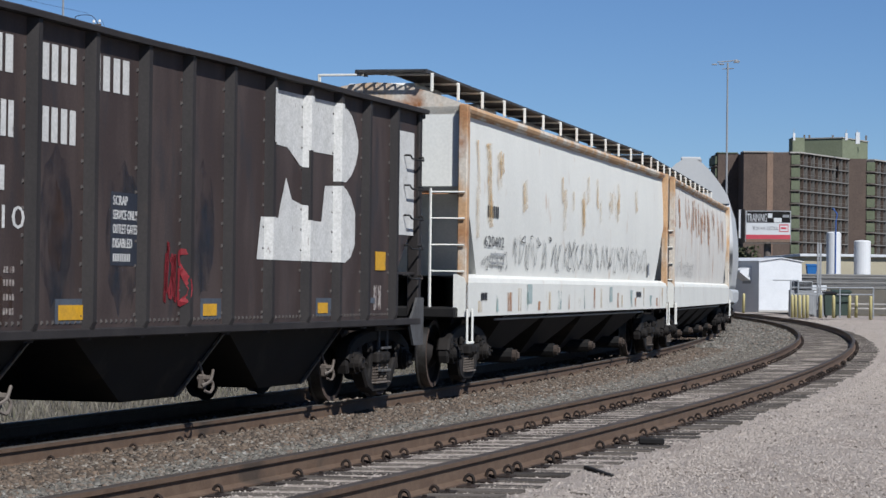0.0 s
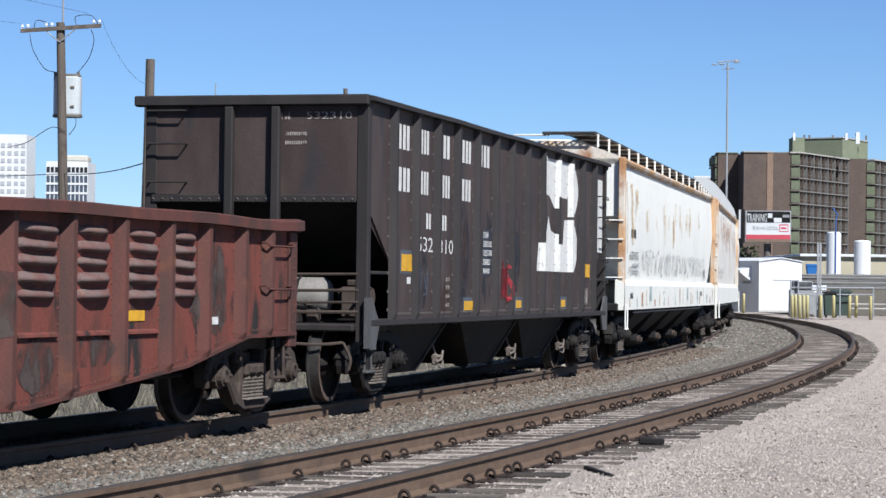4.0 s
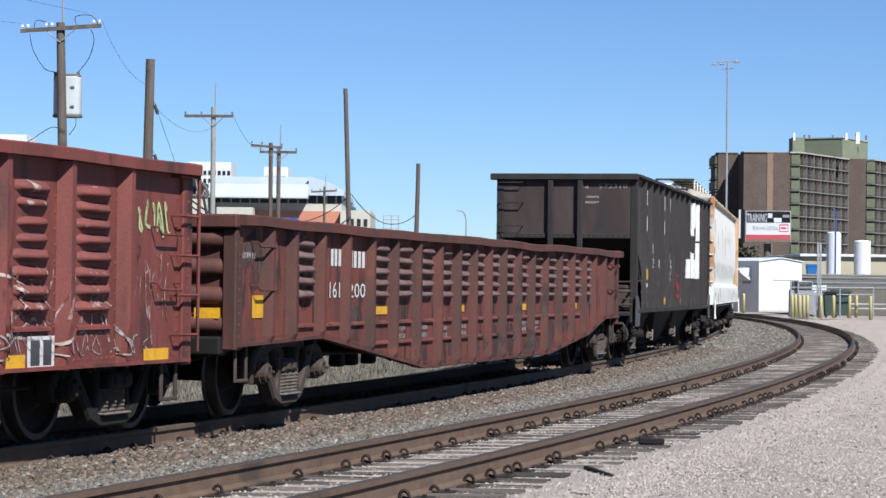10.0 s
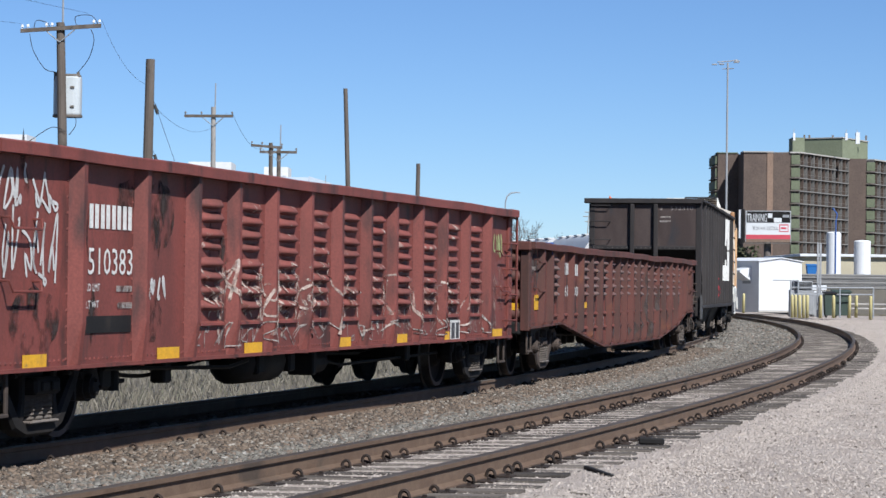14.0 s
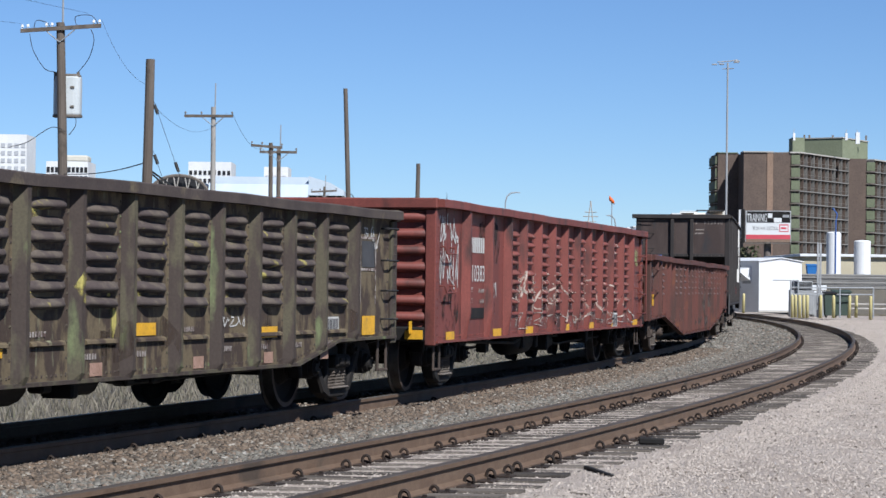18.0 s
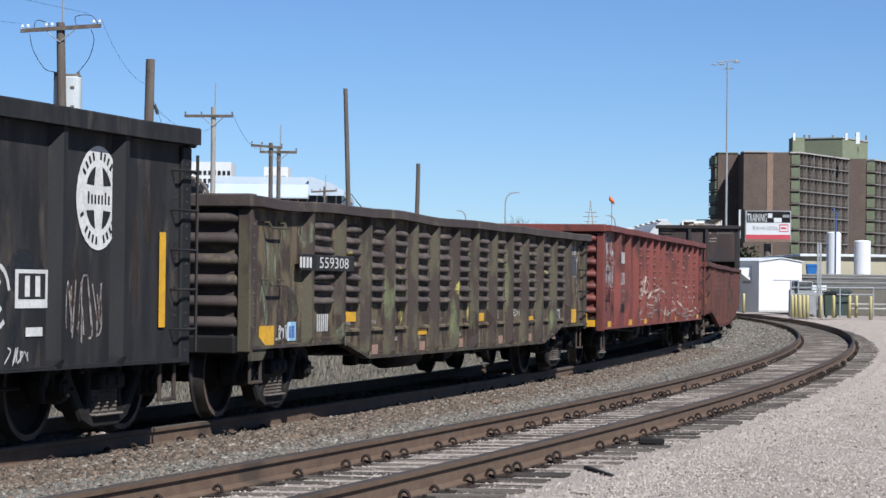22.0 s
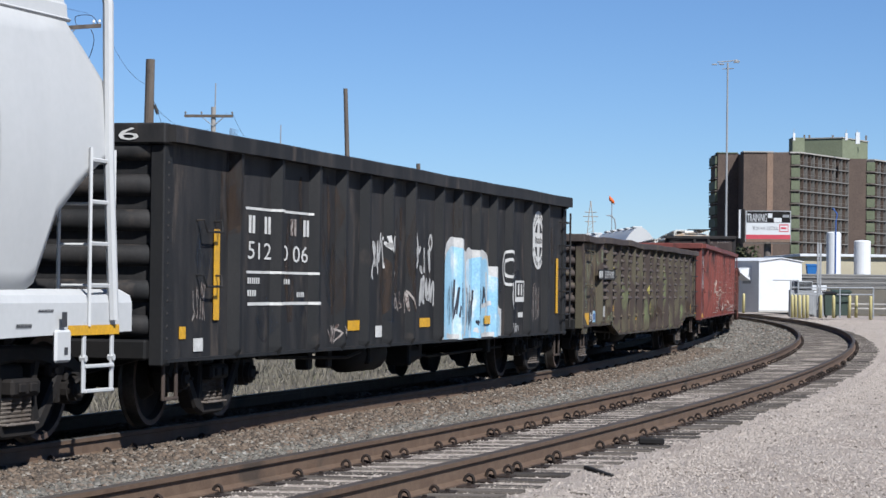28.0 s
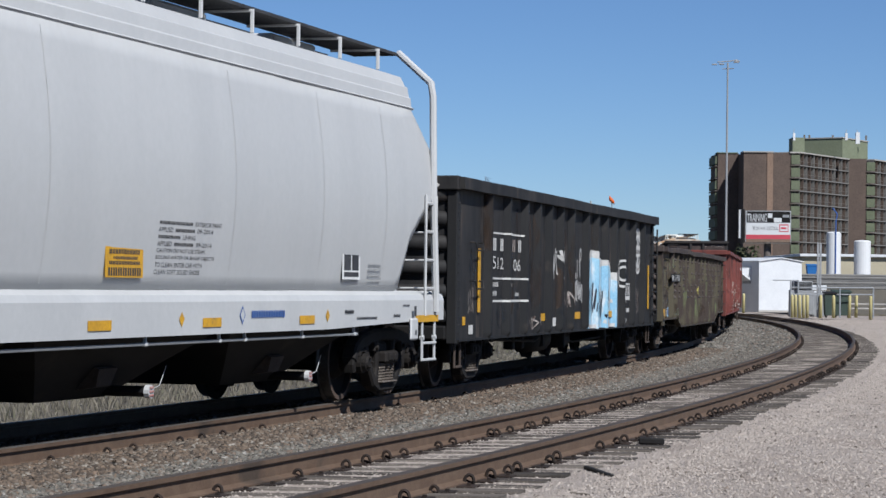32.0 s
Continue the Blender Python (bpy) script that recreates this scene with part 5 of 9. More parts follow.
scrawl(1.42, 2.1, 0.85, 1.45, 7, 0.016, 51, side_b, M["spray_dark"], car_b)
scrawl(2.42, 2.80, 0.75, 1.40, 8, 0.018, 52, side_b, M["spray_dark"], car_b)
scrawl(3.22, 3.42, 1.10, 1.36, 3, 0.035, 53, side_b, M["spray_dark"], car_b)
scrawl(-1.88, -1.12, 1.42, 2.0, 7, 0.035, 54, side_b, M["spray"], car_b)
scrawl(0.02, 0.66, 1.50, 1.86, 4, 0.050, 55, side_b, M["spray"], car_b)
scrawl(0.18, 0.80, 1.10, 1.48, 5, 0.048, 155, side_b, M["spray"], car_b)
q = Mesh()
stroke(q, [(0.58, 1.92), (0.66, 1.98), (0.72, 1.88), (0.64, 1.80), (0.57, 1.88), (0.60, 1.94)], 0.04, side_b)
stroke(q, [(-0.02, 1.55), (0.06, 1.60), (0.10, 1.80), (0.02, 2.0)], 0.045, side_b)
tagged(part("graffiti", q, M["spray"], car_b), kind="stuff")
scrawl(-0.85, -0.25, 1.05, 1.35, 4, 0.02, 56, side_b, M["faded"], car_b)
scrawl(-3.4, -2.9, 0.72, 0.95, 4, 0.018, 57, side_b, M["faded"], car_b)
scrawl(5.95, 6.6, 0.88, 1.42, 7, 0.018, 58, side_b, M["faded"], car_b)
scrawl(4.95, 5.35, 0.70, 0.86, 4, 0.014, 59, side_b, M["spray"], car_b)
scrawl(-7.3, -6.95, 1.0, 1.4, 4, 0.012, 60, side_b, M["faded"], car_b)
q = Mesh()
for cx, cz, r0 in ((4.56, 1.62, 0.20), (4.80, 1.24, 0.21)):
    for f, t0, t1 in ((1.0, 0.2, 5.4), (0.52, 0.9, 5.6)):
        stroke(q, [(cx + r0 * f * math.cos(t), cz + r0 * 1.15 * f * math.sin(t)) for t in np.linspace(t0, t1, 13)], 0.040, side_b)
tagged(part("graffiti", q, M["spray"], car_b), kind="stuff")
# round emblem: white disc, four dark quarters round a white cross, dashes along the rim, and a framed stencil
n = 32
ex, ez = 6.50 + MARK[0], 2.05
q = Mesh()
q.add([(ex + 0.40 * math.cos(2 * math.pi * k / n), YA - 0.002, ez + 0.43 * math.sin(2 * math.pi * k / n)) for k in range(n)], [tuple(range(n))])
part("emblem", q, M["whitepaint"], car_b, "round white emblem with a cross")
for sx in (-1, 1):
    for sz in (-1, 1):
        q = Mesh()
        arc = [(math.cos(t), math.sin(t)) for t in np.linspace(0.42, 1.32, 7)]
        q.add([(ex + sx * 0.085, YA - 0.004, ez + sz * 0.10)] + [(ex + sx * 0.245 * c_, YA - 0.004, ez + sz * 0.265 * s_) for c_, s_ in arc], [tuple(range(8))])
        part("emblem_quarter", q, M["black_b"], car_b)
q = Mesh()
for k in range(30):
    t = 2 * math.pi * k / 30
    if k in (0, 14, 15, 16, 29, 1) or k % 5 == 3:
        continue
    c, sn = math.cos(t), math.sin(t)
    tx, tz = -sn * 0.016, c * 0.016
    q.add([(ex + 0.40 * f * c + g * tx, YA - 0.0045, ez + 0.43 * f * sn + g * tz) for f, g in ((0.74, -1), (0.90, -1), (0.90, 1), (0.74, 1))], [(0, 1, 2, 3)])
for k in range(7):
    x = ex - 0.20 + 0.062 * k
    q.add([(x, YA - 0.0045, ez - 0.05), (x + 0.03, YA - 0.0045, ez - 0.05), (x + 0.03, YA - 0.0045, ez + (0.05 if k in (0, 5) else 0.025)), (x, YA - 0.0045, ez + (0.05 if k in (0, 5) else 0.025))], [(0, 1, 2, 3)])
tagged(part("emblem_mark", q, M["black_b"], car_b), kind="stuff")
bars([(5.10, 5.64, 1.15, 1.45)], YA - 0.001, M["whitepaint"], car_b, "stencil_box")
bars([(5.15, 5.59, 1.22, 1.42)], YA - 0.003, M["black_b"], car_b, "stencil_box")
bars([(5.25, 5.33, 1.24, 1.40), (5.42, 5.50, 1.24, 1.40)], YA - 0.005, M["whitepaint"], car_b)
plate(car_b, 5.28, 5.55, 0.93, 1.0, YA, M["whitepaint"], "stencil_plate")
for z in (1.95, 1.45):
    grab(car_b, -7.30, -6.86, z, YA + 0.004, M["black_b"], 0.12)
lad = Mesh()
lad.tube([(8.16, -1.63, 0.75), (8.16, -1.63, 2.5)], 0.016, 5)
ladder = part("ladder", lad, M["black_b"], car_b)
for z in (0.95, 1.3, 1.65, 2.0, 2.35):
    lad = Mesh()
    lad.tube([(7.82, -1.46, z), (7.82, -1.63, z), (8.16, -1.63, z), (8.16, -1.50, z)], 0.013, 5)
    part("rung", lad, M["black_b"], ladder)



# ---- dark brown open-top hopper car with three bays
H_POSTS = [-5.80, -4.82, -3.83, -2.84, -1.79, -0.72, 0.25, 1.26, 2.32, 3.39, 4.35, 5.31, 6.31]


def open_hopper():
    car = new_car("hopper_car", 47.2, 4.6)
    a, b, zb, zt, sheet, proud = -6.85, 7.35, 0.93, 3.46, 1.52, 0.08
    side = Side(sheet, proud, H_POSTS, 0.036, 0.085)
    far = 1.04   # the far side stands closer in
    paint, post = M["brown_h"], M["brown_h_post"]
    for sy in (-1, 1):
        sheet = 1.52 if sy < 0 else far
        q = Mesh()
        q.prism([(-5.72, zb), (6.55, zb), (6.55, 1.55), (b, 2.3), (b, zt), (a, zt), (a, 2.3), (-5.72, 1.55)], "y", sy * sheet, sy * (sheet - 0.03))
        part("side_sheet", q, paint, car)
        top_chord(car, a - 0.05, b + 0.05, sy * (sheet - 0.06), sy * (sheet + proud + 0.03), zt - 0.055, zt, post, 0.012, 5)
        fl = Mesh()
        fl.box(-6.75, 7.3, min(sy * (sheet - 0.08), sy * (sheet + 0.06)), max(sy * (sheet - 0.08), sy * (sheet + 0.06)), zb - 0.03, zb + 0.05, 0, 0.01)
        part("side_sill", fl, post, car)
        m = Mesh()
        pr = [(-0.085, 0.0), (-0.036, -proud), (0.036, -proud), (0.085, 0.0)]
        m.loft([[(x, y * 0.4, zb - 0.05) for x, y in pr], [(x, y, zb + 0.10) for x, y in pr], [(x, y, zt - 0.055) for x, y in pr]])
        me = m.data("side_post", post)
        for p in H_POSTS:
            part("side_post", me, None, car, at=pose(p, -sheet, 0) if sy < 0 else pose(p, sheet, 0, 0, 0, 180))
        for x in (a + 0.05, b - 0.05):
            cp = Mesh()
            cp.box(x - 0.06, x + 0.06, min(sy * (sheet - 0.1), sy * (sheet + 0.04)), max(sy * (sheet - 0.1), sy * (sheet + 0.04)), 0.72, zt - 0.056, 0, 0.012)
            part("corner_post", cp, post, car)
            br = Mesh()
            xi = x + (1.05 if x < 0 else -0.75)
            br.box(min(x, xi), max(x, xi), min(sy * (sheet - 0.04), sy * sheet), max(sy * (sheet - 0.04), sy * sheet), 1.48, 1.52, 0, 0.01)
            part("brace", br, post, car)
    sheet = 1.52
    for sx, x in ((-1, a), (1, b)):
        q = Mesh()
        q.box(min(x, x - sx * 0.05), max(x, x - sx * 0.05), -sheet + 0.03, far - 0.03, 2.30, zt - 0.02)
        part("end_sheet", q, paint, car)
        ec = Mesh()
        ec.box(min(x - sx * 0.05, x + sx * 0.10), max(x - sx * 0.05, x + sx * 0.10), -sheet - 0.05, far + 0.15, zt - 0.11, zt + 0.01, 0, 0.015)
        part("end_chord", ec, post, car)
        for yy in (-0.49, 0.06):
            ep = Mesh()
            ep.box(min(x, x + sx * 0.10), max(x, x + sx * 0.10), yy - 0.05, yy + 0.05, 0.9 if abs(yy) < 0.7 else 1.5, zt - 0.12, 0, 0.012)
            part("end_post", ep, post, car)
        fl = Mesh()
        fl.box(min(x, x + sx * 0.03), max(x, x + sx * 0.03), -1.42, far - 0.04, 2.27, 2.36, 0, 0.01)
        part("end_flange", fl, post, car)
        rv = Mesh()
        for k in range(22):
            y = -1.38 + k * 0.112
            rv.add([(x + sx * 0.03, y - 0.013, 2.31 - 0.013), (x + sx * 0.03, y + 0.013, 2.31 - 0.013), (x + sx * 0.03, y + 0.013, 2.31 + 0.013), (x + sx * 0.03, y - 0.013, 2.31 + 0.013), (x + sx * 0.045, y, 2.31)],
                   [(0, 1, 4), (1, 2, 4), (2, 3, 4), (3, 0, 4)])
        tagged(part("rivets", rv, M["rivet"], car), kind="stuff")
        # Black here paints the shade below the slope.
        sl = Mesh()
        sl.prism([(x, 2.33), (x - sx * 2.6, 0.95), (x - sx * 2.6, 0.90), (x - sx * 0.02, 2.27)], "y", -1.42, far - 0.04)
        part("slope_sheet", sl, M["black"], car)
        pl = Mesh()
        pl.box(min(x + sx * 0.15, x - sx * 1.3), max(x + sx * 0.15, x - sx * 1.3), -1.44, 0.96, 0.84, 0.93, 0, 0.02)
        part("end_platform", pl, post, car)
        coupler(car, x + sx * 0.1, sx, M["truck"])
        for z in ((2.50, 2.93, 3.30) if sx < 0 else ()):
            g = Mesh()
            g.tube([(x, 1.02, z), (x + sx * 0.11, 1.02, z), (x + sx * 0.11, 0.58, z), (x, 0.58, z)], 0.013, 5)
            part("grab_iron", g, post, car)
    # brake gear on the trailing platform
    bc = Mesh()
    n = 18
    bc.loft([[(-6.30 + r * math.cos(2 * math.pi * k / n), yy, 1.24 + r * math.sin(2 * math.pi * k / n)) for k in range(n)] for yy, r in ((-0.98, 0.06), (-0.95, 0.16), (-0.88, 0.205), (0.22, 0.205), (0.29, 0.16), (0.32, 0.06))])
    part("air_reservoir", bc, M["grey_tank"], car, "dusty grey air reservoir", smooth=True)
    for yy in (-0.62, 0.0):
        st = Mesh()
        st.tube([(-6.30 + 0.215 * math.cos(math.pi * k / 8), yy, 1.24 + 0.215 * math.sin(math.pi * k / 8)) for k in range(9)], 0.018, 5)
        st.box(-6.52, -6.08, yy - 0.03, yy + 0.03, 0.93, 1.08, 0, 0.01)
        part("strap", st, M["truck_dark"], car)
    bc = Mesh()
    bc.box(-6.28, -5.88, -1.36, -1.06, 0.98, 1.34, 0, 0.03)
    bc.cyl((-6.1, -1.40, 1.22), (-6.1, -1.02, 1.22), 0.11, n=12)
    bc.box(-6.22, -6.0, -1.30, -1.12, 1.34, 1.42, 0, 0.02)
    part("brake_valve", bc, M["truck"], car)
    for yy in (-0.9, -0.6, -0.3):
        vb = Mesh()
        vb.box(-6.82, -6.66, yy - 0.07, yy + 0.07, 0.94, 1.10, 0, 0.02)
        vb.cyl((-6.80, yy, 1.10), (-6.74, yy + 0.1, 1.16), 0.03, n=8)
        part("brake_lever", vb, M["truck"], car)
    for z, y1, r in ((1.48, 0.55, 0.016), (1.30, 0.95, 0.018), (1.17, -0.1, 0.014), (1.06, 0.95, 0.020)):
        pw = Mesh()
        pw.tube([(-6.94, -1.48, z), (-6.95, (y1 - 1.48) / 2, z - 0.01), (-6.94, y1, z)], r, 6)
        part("end_rail", pw, M["truck"], car)
    pw = Mesh()
    pw.hose([(-6.9, -1.30, 0.72), (-7.1, -1.0, 0.70), (-7.15, -0.4, 0.74), (-7.2, -0.15, 0.80)], 0.018)
    pw.hose([(-6.9, -1.30, 0.72), (-6.95, -1.40, 0.55), (-6.95, -1.38, 0.42)], 0.018)
    part("uncoupling_lever", pw, M["truck"], car)
    # corner plate and the sill step below it
    for x, d in ((a, 1), (b, -1)):
        cpl = Mesh()
        cpl.prism([(x - d * 0.08, 0.66), (x + d * 0.30, 0.66), (x + d * 0.46, 0.93), (x + d * 0.30, 1.06), (x + d * 0.16, 1.22), (x - d * 0.08, 1.22)], "y", -1.575, -1.545)
        part("corner_plate", cpl, M["dusty_steel"], car, "dusty grey corner plate")
        st = Mesh()
        for xs_ in (x + d * 0.62, x + d * 0.92):
            st.box(xs_ - 0.025, xs_ + 0.025, -1.36, -1.33, 0.36, 0.90, 0, 0.006)
        for z in (0.36, 0.62):
            st.box(min(x + d * 0.60, x + d * 0.94), max(x + d * 0.60, x + d * 0.94), -1.40, -1.32, z, z + 0.03, 0, 0.006)
        part("sill_step", st, M["dusty_steel"], car)
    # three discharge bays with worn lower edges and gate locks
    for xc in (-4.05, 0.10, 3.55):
        # Bay walls carry their shade as near-black paint.
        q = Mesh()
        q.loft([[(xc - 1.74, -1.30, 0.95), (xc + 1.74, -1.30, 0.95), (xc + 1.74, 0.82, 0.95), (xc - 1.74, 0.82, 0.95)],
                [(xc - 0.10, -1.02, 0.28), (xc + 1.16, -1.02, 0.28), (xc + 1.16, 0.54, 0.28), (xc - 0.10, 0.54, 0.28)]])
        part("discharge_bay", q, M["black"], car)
        # Bright edge colour holds the sunlight along the bay's lower rim.
        e = Mesh()
        rings = []
        for f in (0.0, 0.25, 0.5, 0.75, 1.0):
            x, yy, z = xc + 1.76 - 0.58 * f, -1.30 + 0.27 * f, 0.92 - 0.64 * f
            w = 0.035 + 0.05 * f
            rings.append([(x - w, yy - 0.02, z), (x + 0.03, yy - 0.02, z + 0.02), (x + 0.03, yy + 0.05, z + 0.02), (x - w, yy + 0.05, z)])
        e.loft(rings)
        part("bay_edge", e, M["spring"], car, "worn discharge bay edge, coloured bright as if sunlit")
        g = Mesh()
        g.box(xc + 1.11, xc + 1.17, -1.34, -1.26, 0.36, 0.50, 0, 0.015)
        g.cyl((xc + 1.14, -1.39, 0.46), (xc + 1.14, -1.26, 0.46), 0.032, n=8)
        g.hose([(xc + 1.04, -1.34, 0.40), (xc + 1.12, -1.39, 0.44), (xc + 1.22, -1.38, 0.54)], 0.015)
        g.hose([(xc + 1.17, -1.36, 0.48), (xc + 1.22, -1.38, 0.40), (xc + 1.15, -1.38, 0.33), (xc + 1.07, -1.36, 0.35)], 0.014)
        g.tube([(xc + 1.16, -1.30, 0.50), (xc + 1.10, -1.28, 0.62)], 0.014, 5)
        part("gate_lock", g, M["spring"], car, "worn grey gate lock")
    cs = Mesh()
    cs.box(a + 0.2, b - 0.2, -0.2, 0.2, 0.62, 0.92, 0, 0.02)
    part("centre_sill", cs, M["black"], car, at=pose(0, CY, 0))
    fl = Mesh()
    fl.box(-5.6, 6.4, -1.42, 0.94, 0.93, 0.97)
    part("floor", fl, M["black"], car)
    # rivets beside the posts and along the sill
    q = Mesh()
    pp = []
    for p in H_POSTS:
        for d in (-0.115, 0.115):
            z = 1.08
            while z < zt - 0.2:
                pp.append((p + d, -sheet, z))
                z += 0.21
    x = -5.6
    while x < 6.5:
        pp.append((x, -sheet, 1.03))
        x += 0.10
    for k in range(16):
        pp += [(a + 0.08, -1.50, 1.2 + k * 0.14), (a + 0.20, -sheet, 2.3 + k * 0.07)]
    rivets(q, pp, 0.019)
    tagged(part("rivets", q, M["rivet"], car), kind="stuff")
    # markings
    y = -sheet - 0.004
    zs = [(2.95, 3.24, ((-5.59, -4.89, 2), (-4.55, -4.01, 2), (-3.36, -2.99, 1), (-2.55, -1.88, 2), (-1.62, -0.84, 2))), (2.46, 2.74, ((-5.57, -4.86, 2), (-4.53, -4.02, 2), (-3.50, -2.98, 2), (-2.54, -1.88, 2)))]
    for z0, z1, words in zs:
        for x0, x1, n in words:
            bars(glyphs(x0, x1, z0, z1, n), y, M["whitepaint"], car)
    bars([(-3.56, -3.47, 2.95, 3.24)], y, M["whitepaint"], car)
    bars(glyphs(-4.14, -3.88, 2.05, 2.24, 1) + glyphs(-3.37, -3.12, 2.05, 2.24, 1), y, M["whitepaint"], car)
    lettering("532", -4.52, -3.80, 1.77, 1.95, y, M["whitepaint"], car)
    lettering("310", -3.50, -2.80, 1.76, 1.94, y, M["whitepaint"], car)
    for x0, x1, z0, z1 in ((-5.22, -4.77, 1.53, 1.73), (-2.19, -1.68, 1.05, 1.17), (0.82, 1.14, 1.06, 1.17), (3.95, 4.25, 1.06, 1.17), (5.85, 6.2, 1.53, 1.74)):
        if x1 < 5:
            plate(car, x0 - 0.06, x1 + 0.12, z0 - 0.03, z1 + 0.05, y + 0.002, M["grey_patch"], "paint_patch", 0.002)
        plate(car, x0, x1, z0, z1, y, M["yellow"], th=0.006)
    plate(car, -1.22, -0.66, 1.50, 2.12, y + 0.002, M["spray_dark"], "paint_patch", 0.002)
    for k, (w, x1) in enumerate((("SCRAP", -0.92), ("SERVICE ONLY", -0.72), ("OUTLET GATES", -0.72), ("DISABLED", -0.82))):
        for dx in (-0.004, 0.004):
            lettering(w, -1.18 + dx, x1 + 0.03 + dx, 2.01 - 0.12 * k, 2.09 - 0.12 * k, y - 0.003 - dx * 0.2, M["whitepaint"], car)
    bars(glyphs(-1.18, -0.82, 1.535, 1.60, 5), y - 0.003, M["whitepaint"], car)
    for z in (1.42, 1.32, 1.21, 1.10):
        bars(glyphs(-3.15, -2.95, z, z + 0.05, 2), y, M["faded"], car)
    for cx, cz, rx, rz, mat in ((-2.25, 1.80, 0.30, 0.62, "blue_smear"), (-2.25, 1.78, 0.15, 0.36, "brown_smear"), (0.78, 1.85, 0.30, 0.60, "blue_smear"), (-4.32, 1.45, 0.30, 0.38, "blue_smear"), (-3.2, 1.2, 0.22, 0.2, "brown_smear"), (-0.95, 1.72, 0.36, 0.62, "blue_smear")):
        q = Mesh()
        yy = y + (0.0025 if mat == "blue_smear" else 0.0015)
        q.add([(cx + MARK[0] + rx * math.cos(k * math.pi / 12), yy, cz + rz * math.sin(k * math.pi / 12) * (1 + 0.1 * math.sin(k * 2.3))) for k in range(24)], [tuple(range(24))])
        part("paint_smear", q, M[mat], car)
    scrawl(-0.10, 0.34, 1.15, 1.72, 4, 0.05, 71, side, M["spray_red"], car)
    scrawl(-4.5, -3.98, 1.2, 1.6, 4, 0.02, 72, side, M["grey_patch"], car)
    plate(car, 5.55, 5.62, 1.36, 1.42, y, M["whitepaint"], "stencil_plate", 0.002)
    plate(car, 5.55, 5.85, 1.16, 1.22, y, M["grey_patch"], "stencil_plate", 0.002)
    bars(glyphs(5.78, 6.1, 1.08, 1.36, 1), y, M["faded"], car)
    plate(car, -4.98, -4.82, 1.38, 1.46, y, M["whitepaint"], "stencil_plate", 0.002)
    # large white two-part emblem over posts and panels
    shapes = [[(2.42, 2.76, 3.30), (2.98, 2.74, 3.30), (3.34, 2.58, 3.30), (3.46, 2.56, 3.30)], [(3.46, 2.74, 3.30), (4.38, 2.74, 3.30)],
              [(4.38, 2.46, 3.30), (4.80, 2.47, 3.27), (4.98, 2.55, 3.20), (5.12, 2.68, 3.06), (5.20, 2.82, 2.94)],
              [(2.16, 1.60, 1.62), (2.26, 1.60, 2.02), (2.74, 1.60, 2.02), (2.78, 1.60, 2.12), (2.95, 1.60, 2.44), (3.12, 1.60, 2.22), (3.46, 1.60, 2.17)],
              [(3.46, 1.60, 2.02), (4.02, 1.60, 2.02), (4.12, 1.60, 2.40), (4.55, 1.60, 2.42), (4.80, 1.60, 2.40), (4.98, 1.66, 2.30), (5.12, 1.80, 2.15)]]
    for sh in shapes:
        q = Mesh()
        xs, lo, hi = [p[0] + MARK[0] for p in sh], [p[1] for p in sh], [p[2] for p in sh]
        cuts = sorted(set(side.breaks(xs[0], xs[-1])) | set(xs))
        for p, r in zip(cuts[:-1], cuts[1:]):
            ya, yb = -side.y(p + 1e-5, 1) - 0.006, -side.y(r - 1e-5, 1) - 0.006
            q.add([(p, ya, np.interp(p, xs, lo)), (r, yb, np.interp(r, xs, lo)), (r, yb, np.interp(r, xs, hi)), (p, ya, np.interp(p, xs, hi))], [(0, 1, 2, 3)])
        weld(part("emblem", q, M["whitepaint"], car, "large white painted emblem"))
    plate(car, 6.50, 7.26, 1.95, 3.16, y + 0.001, M["whitepaint"], "paint_patch", 0.002)
    for z in (1.5, 1.85, 2.2, 2.55, 2.9):
        grab(car, 6.75, 7.25, z, -1.53, M["black_b"], 0.06)
    bars(glyphs(0.0, 0.17, 0.0, 0.085, 2), 0, M["faded"], car).matrix_basis = Matrix.Translation((a - 0.006, -0.60, 3.20)) @ Matrix.Rotation(-math.pi / 2, 4, "Z")
    lettering("532310", 0, 0.53, 0, 0.085, 0, M["faded"], car).matrix_basis = Matrix.Translation((a - 0.006, -0.83, 3.20)) @ Matrix.Rotation(-math.pi / 2, 4, "Z")
    for z in (3.02, 2.92):
        bars(glyphs(0.0, 0.26, 0.0, 0.04, 5), 0, M["faded"], car).matrix_basis = Matrix.Translation((a - 0.006, -0.70, z)) @ Matrix.Rotation(-math.pi / 2, 4, "Z")
    for x in (-5.72, 6.5):
        truck(car, x, 1.02, "truck_dark")
    return tagged(car, "dark brown open hopper car with white markings and three bays", "hopper car", group="freight cars of the train")


open_hopper()


# ---- covered hoppers
MARK[0] = 0.0


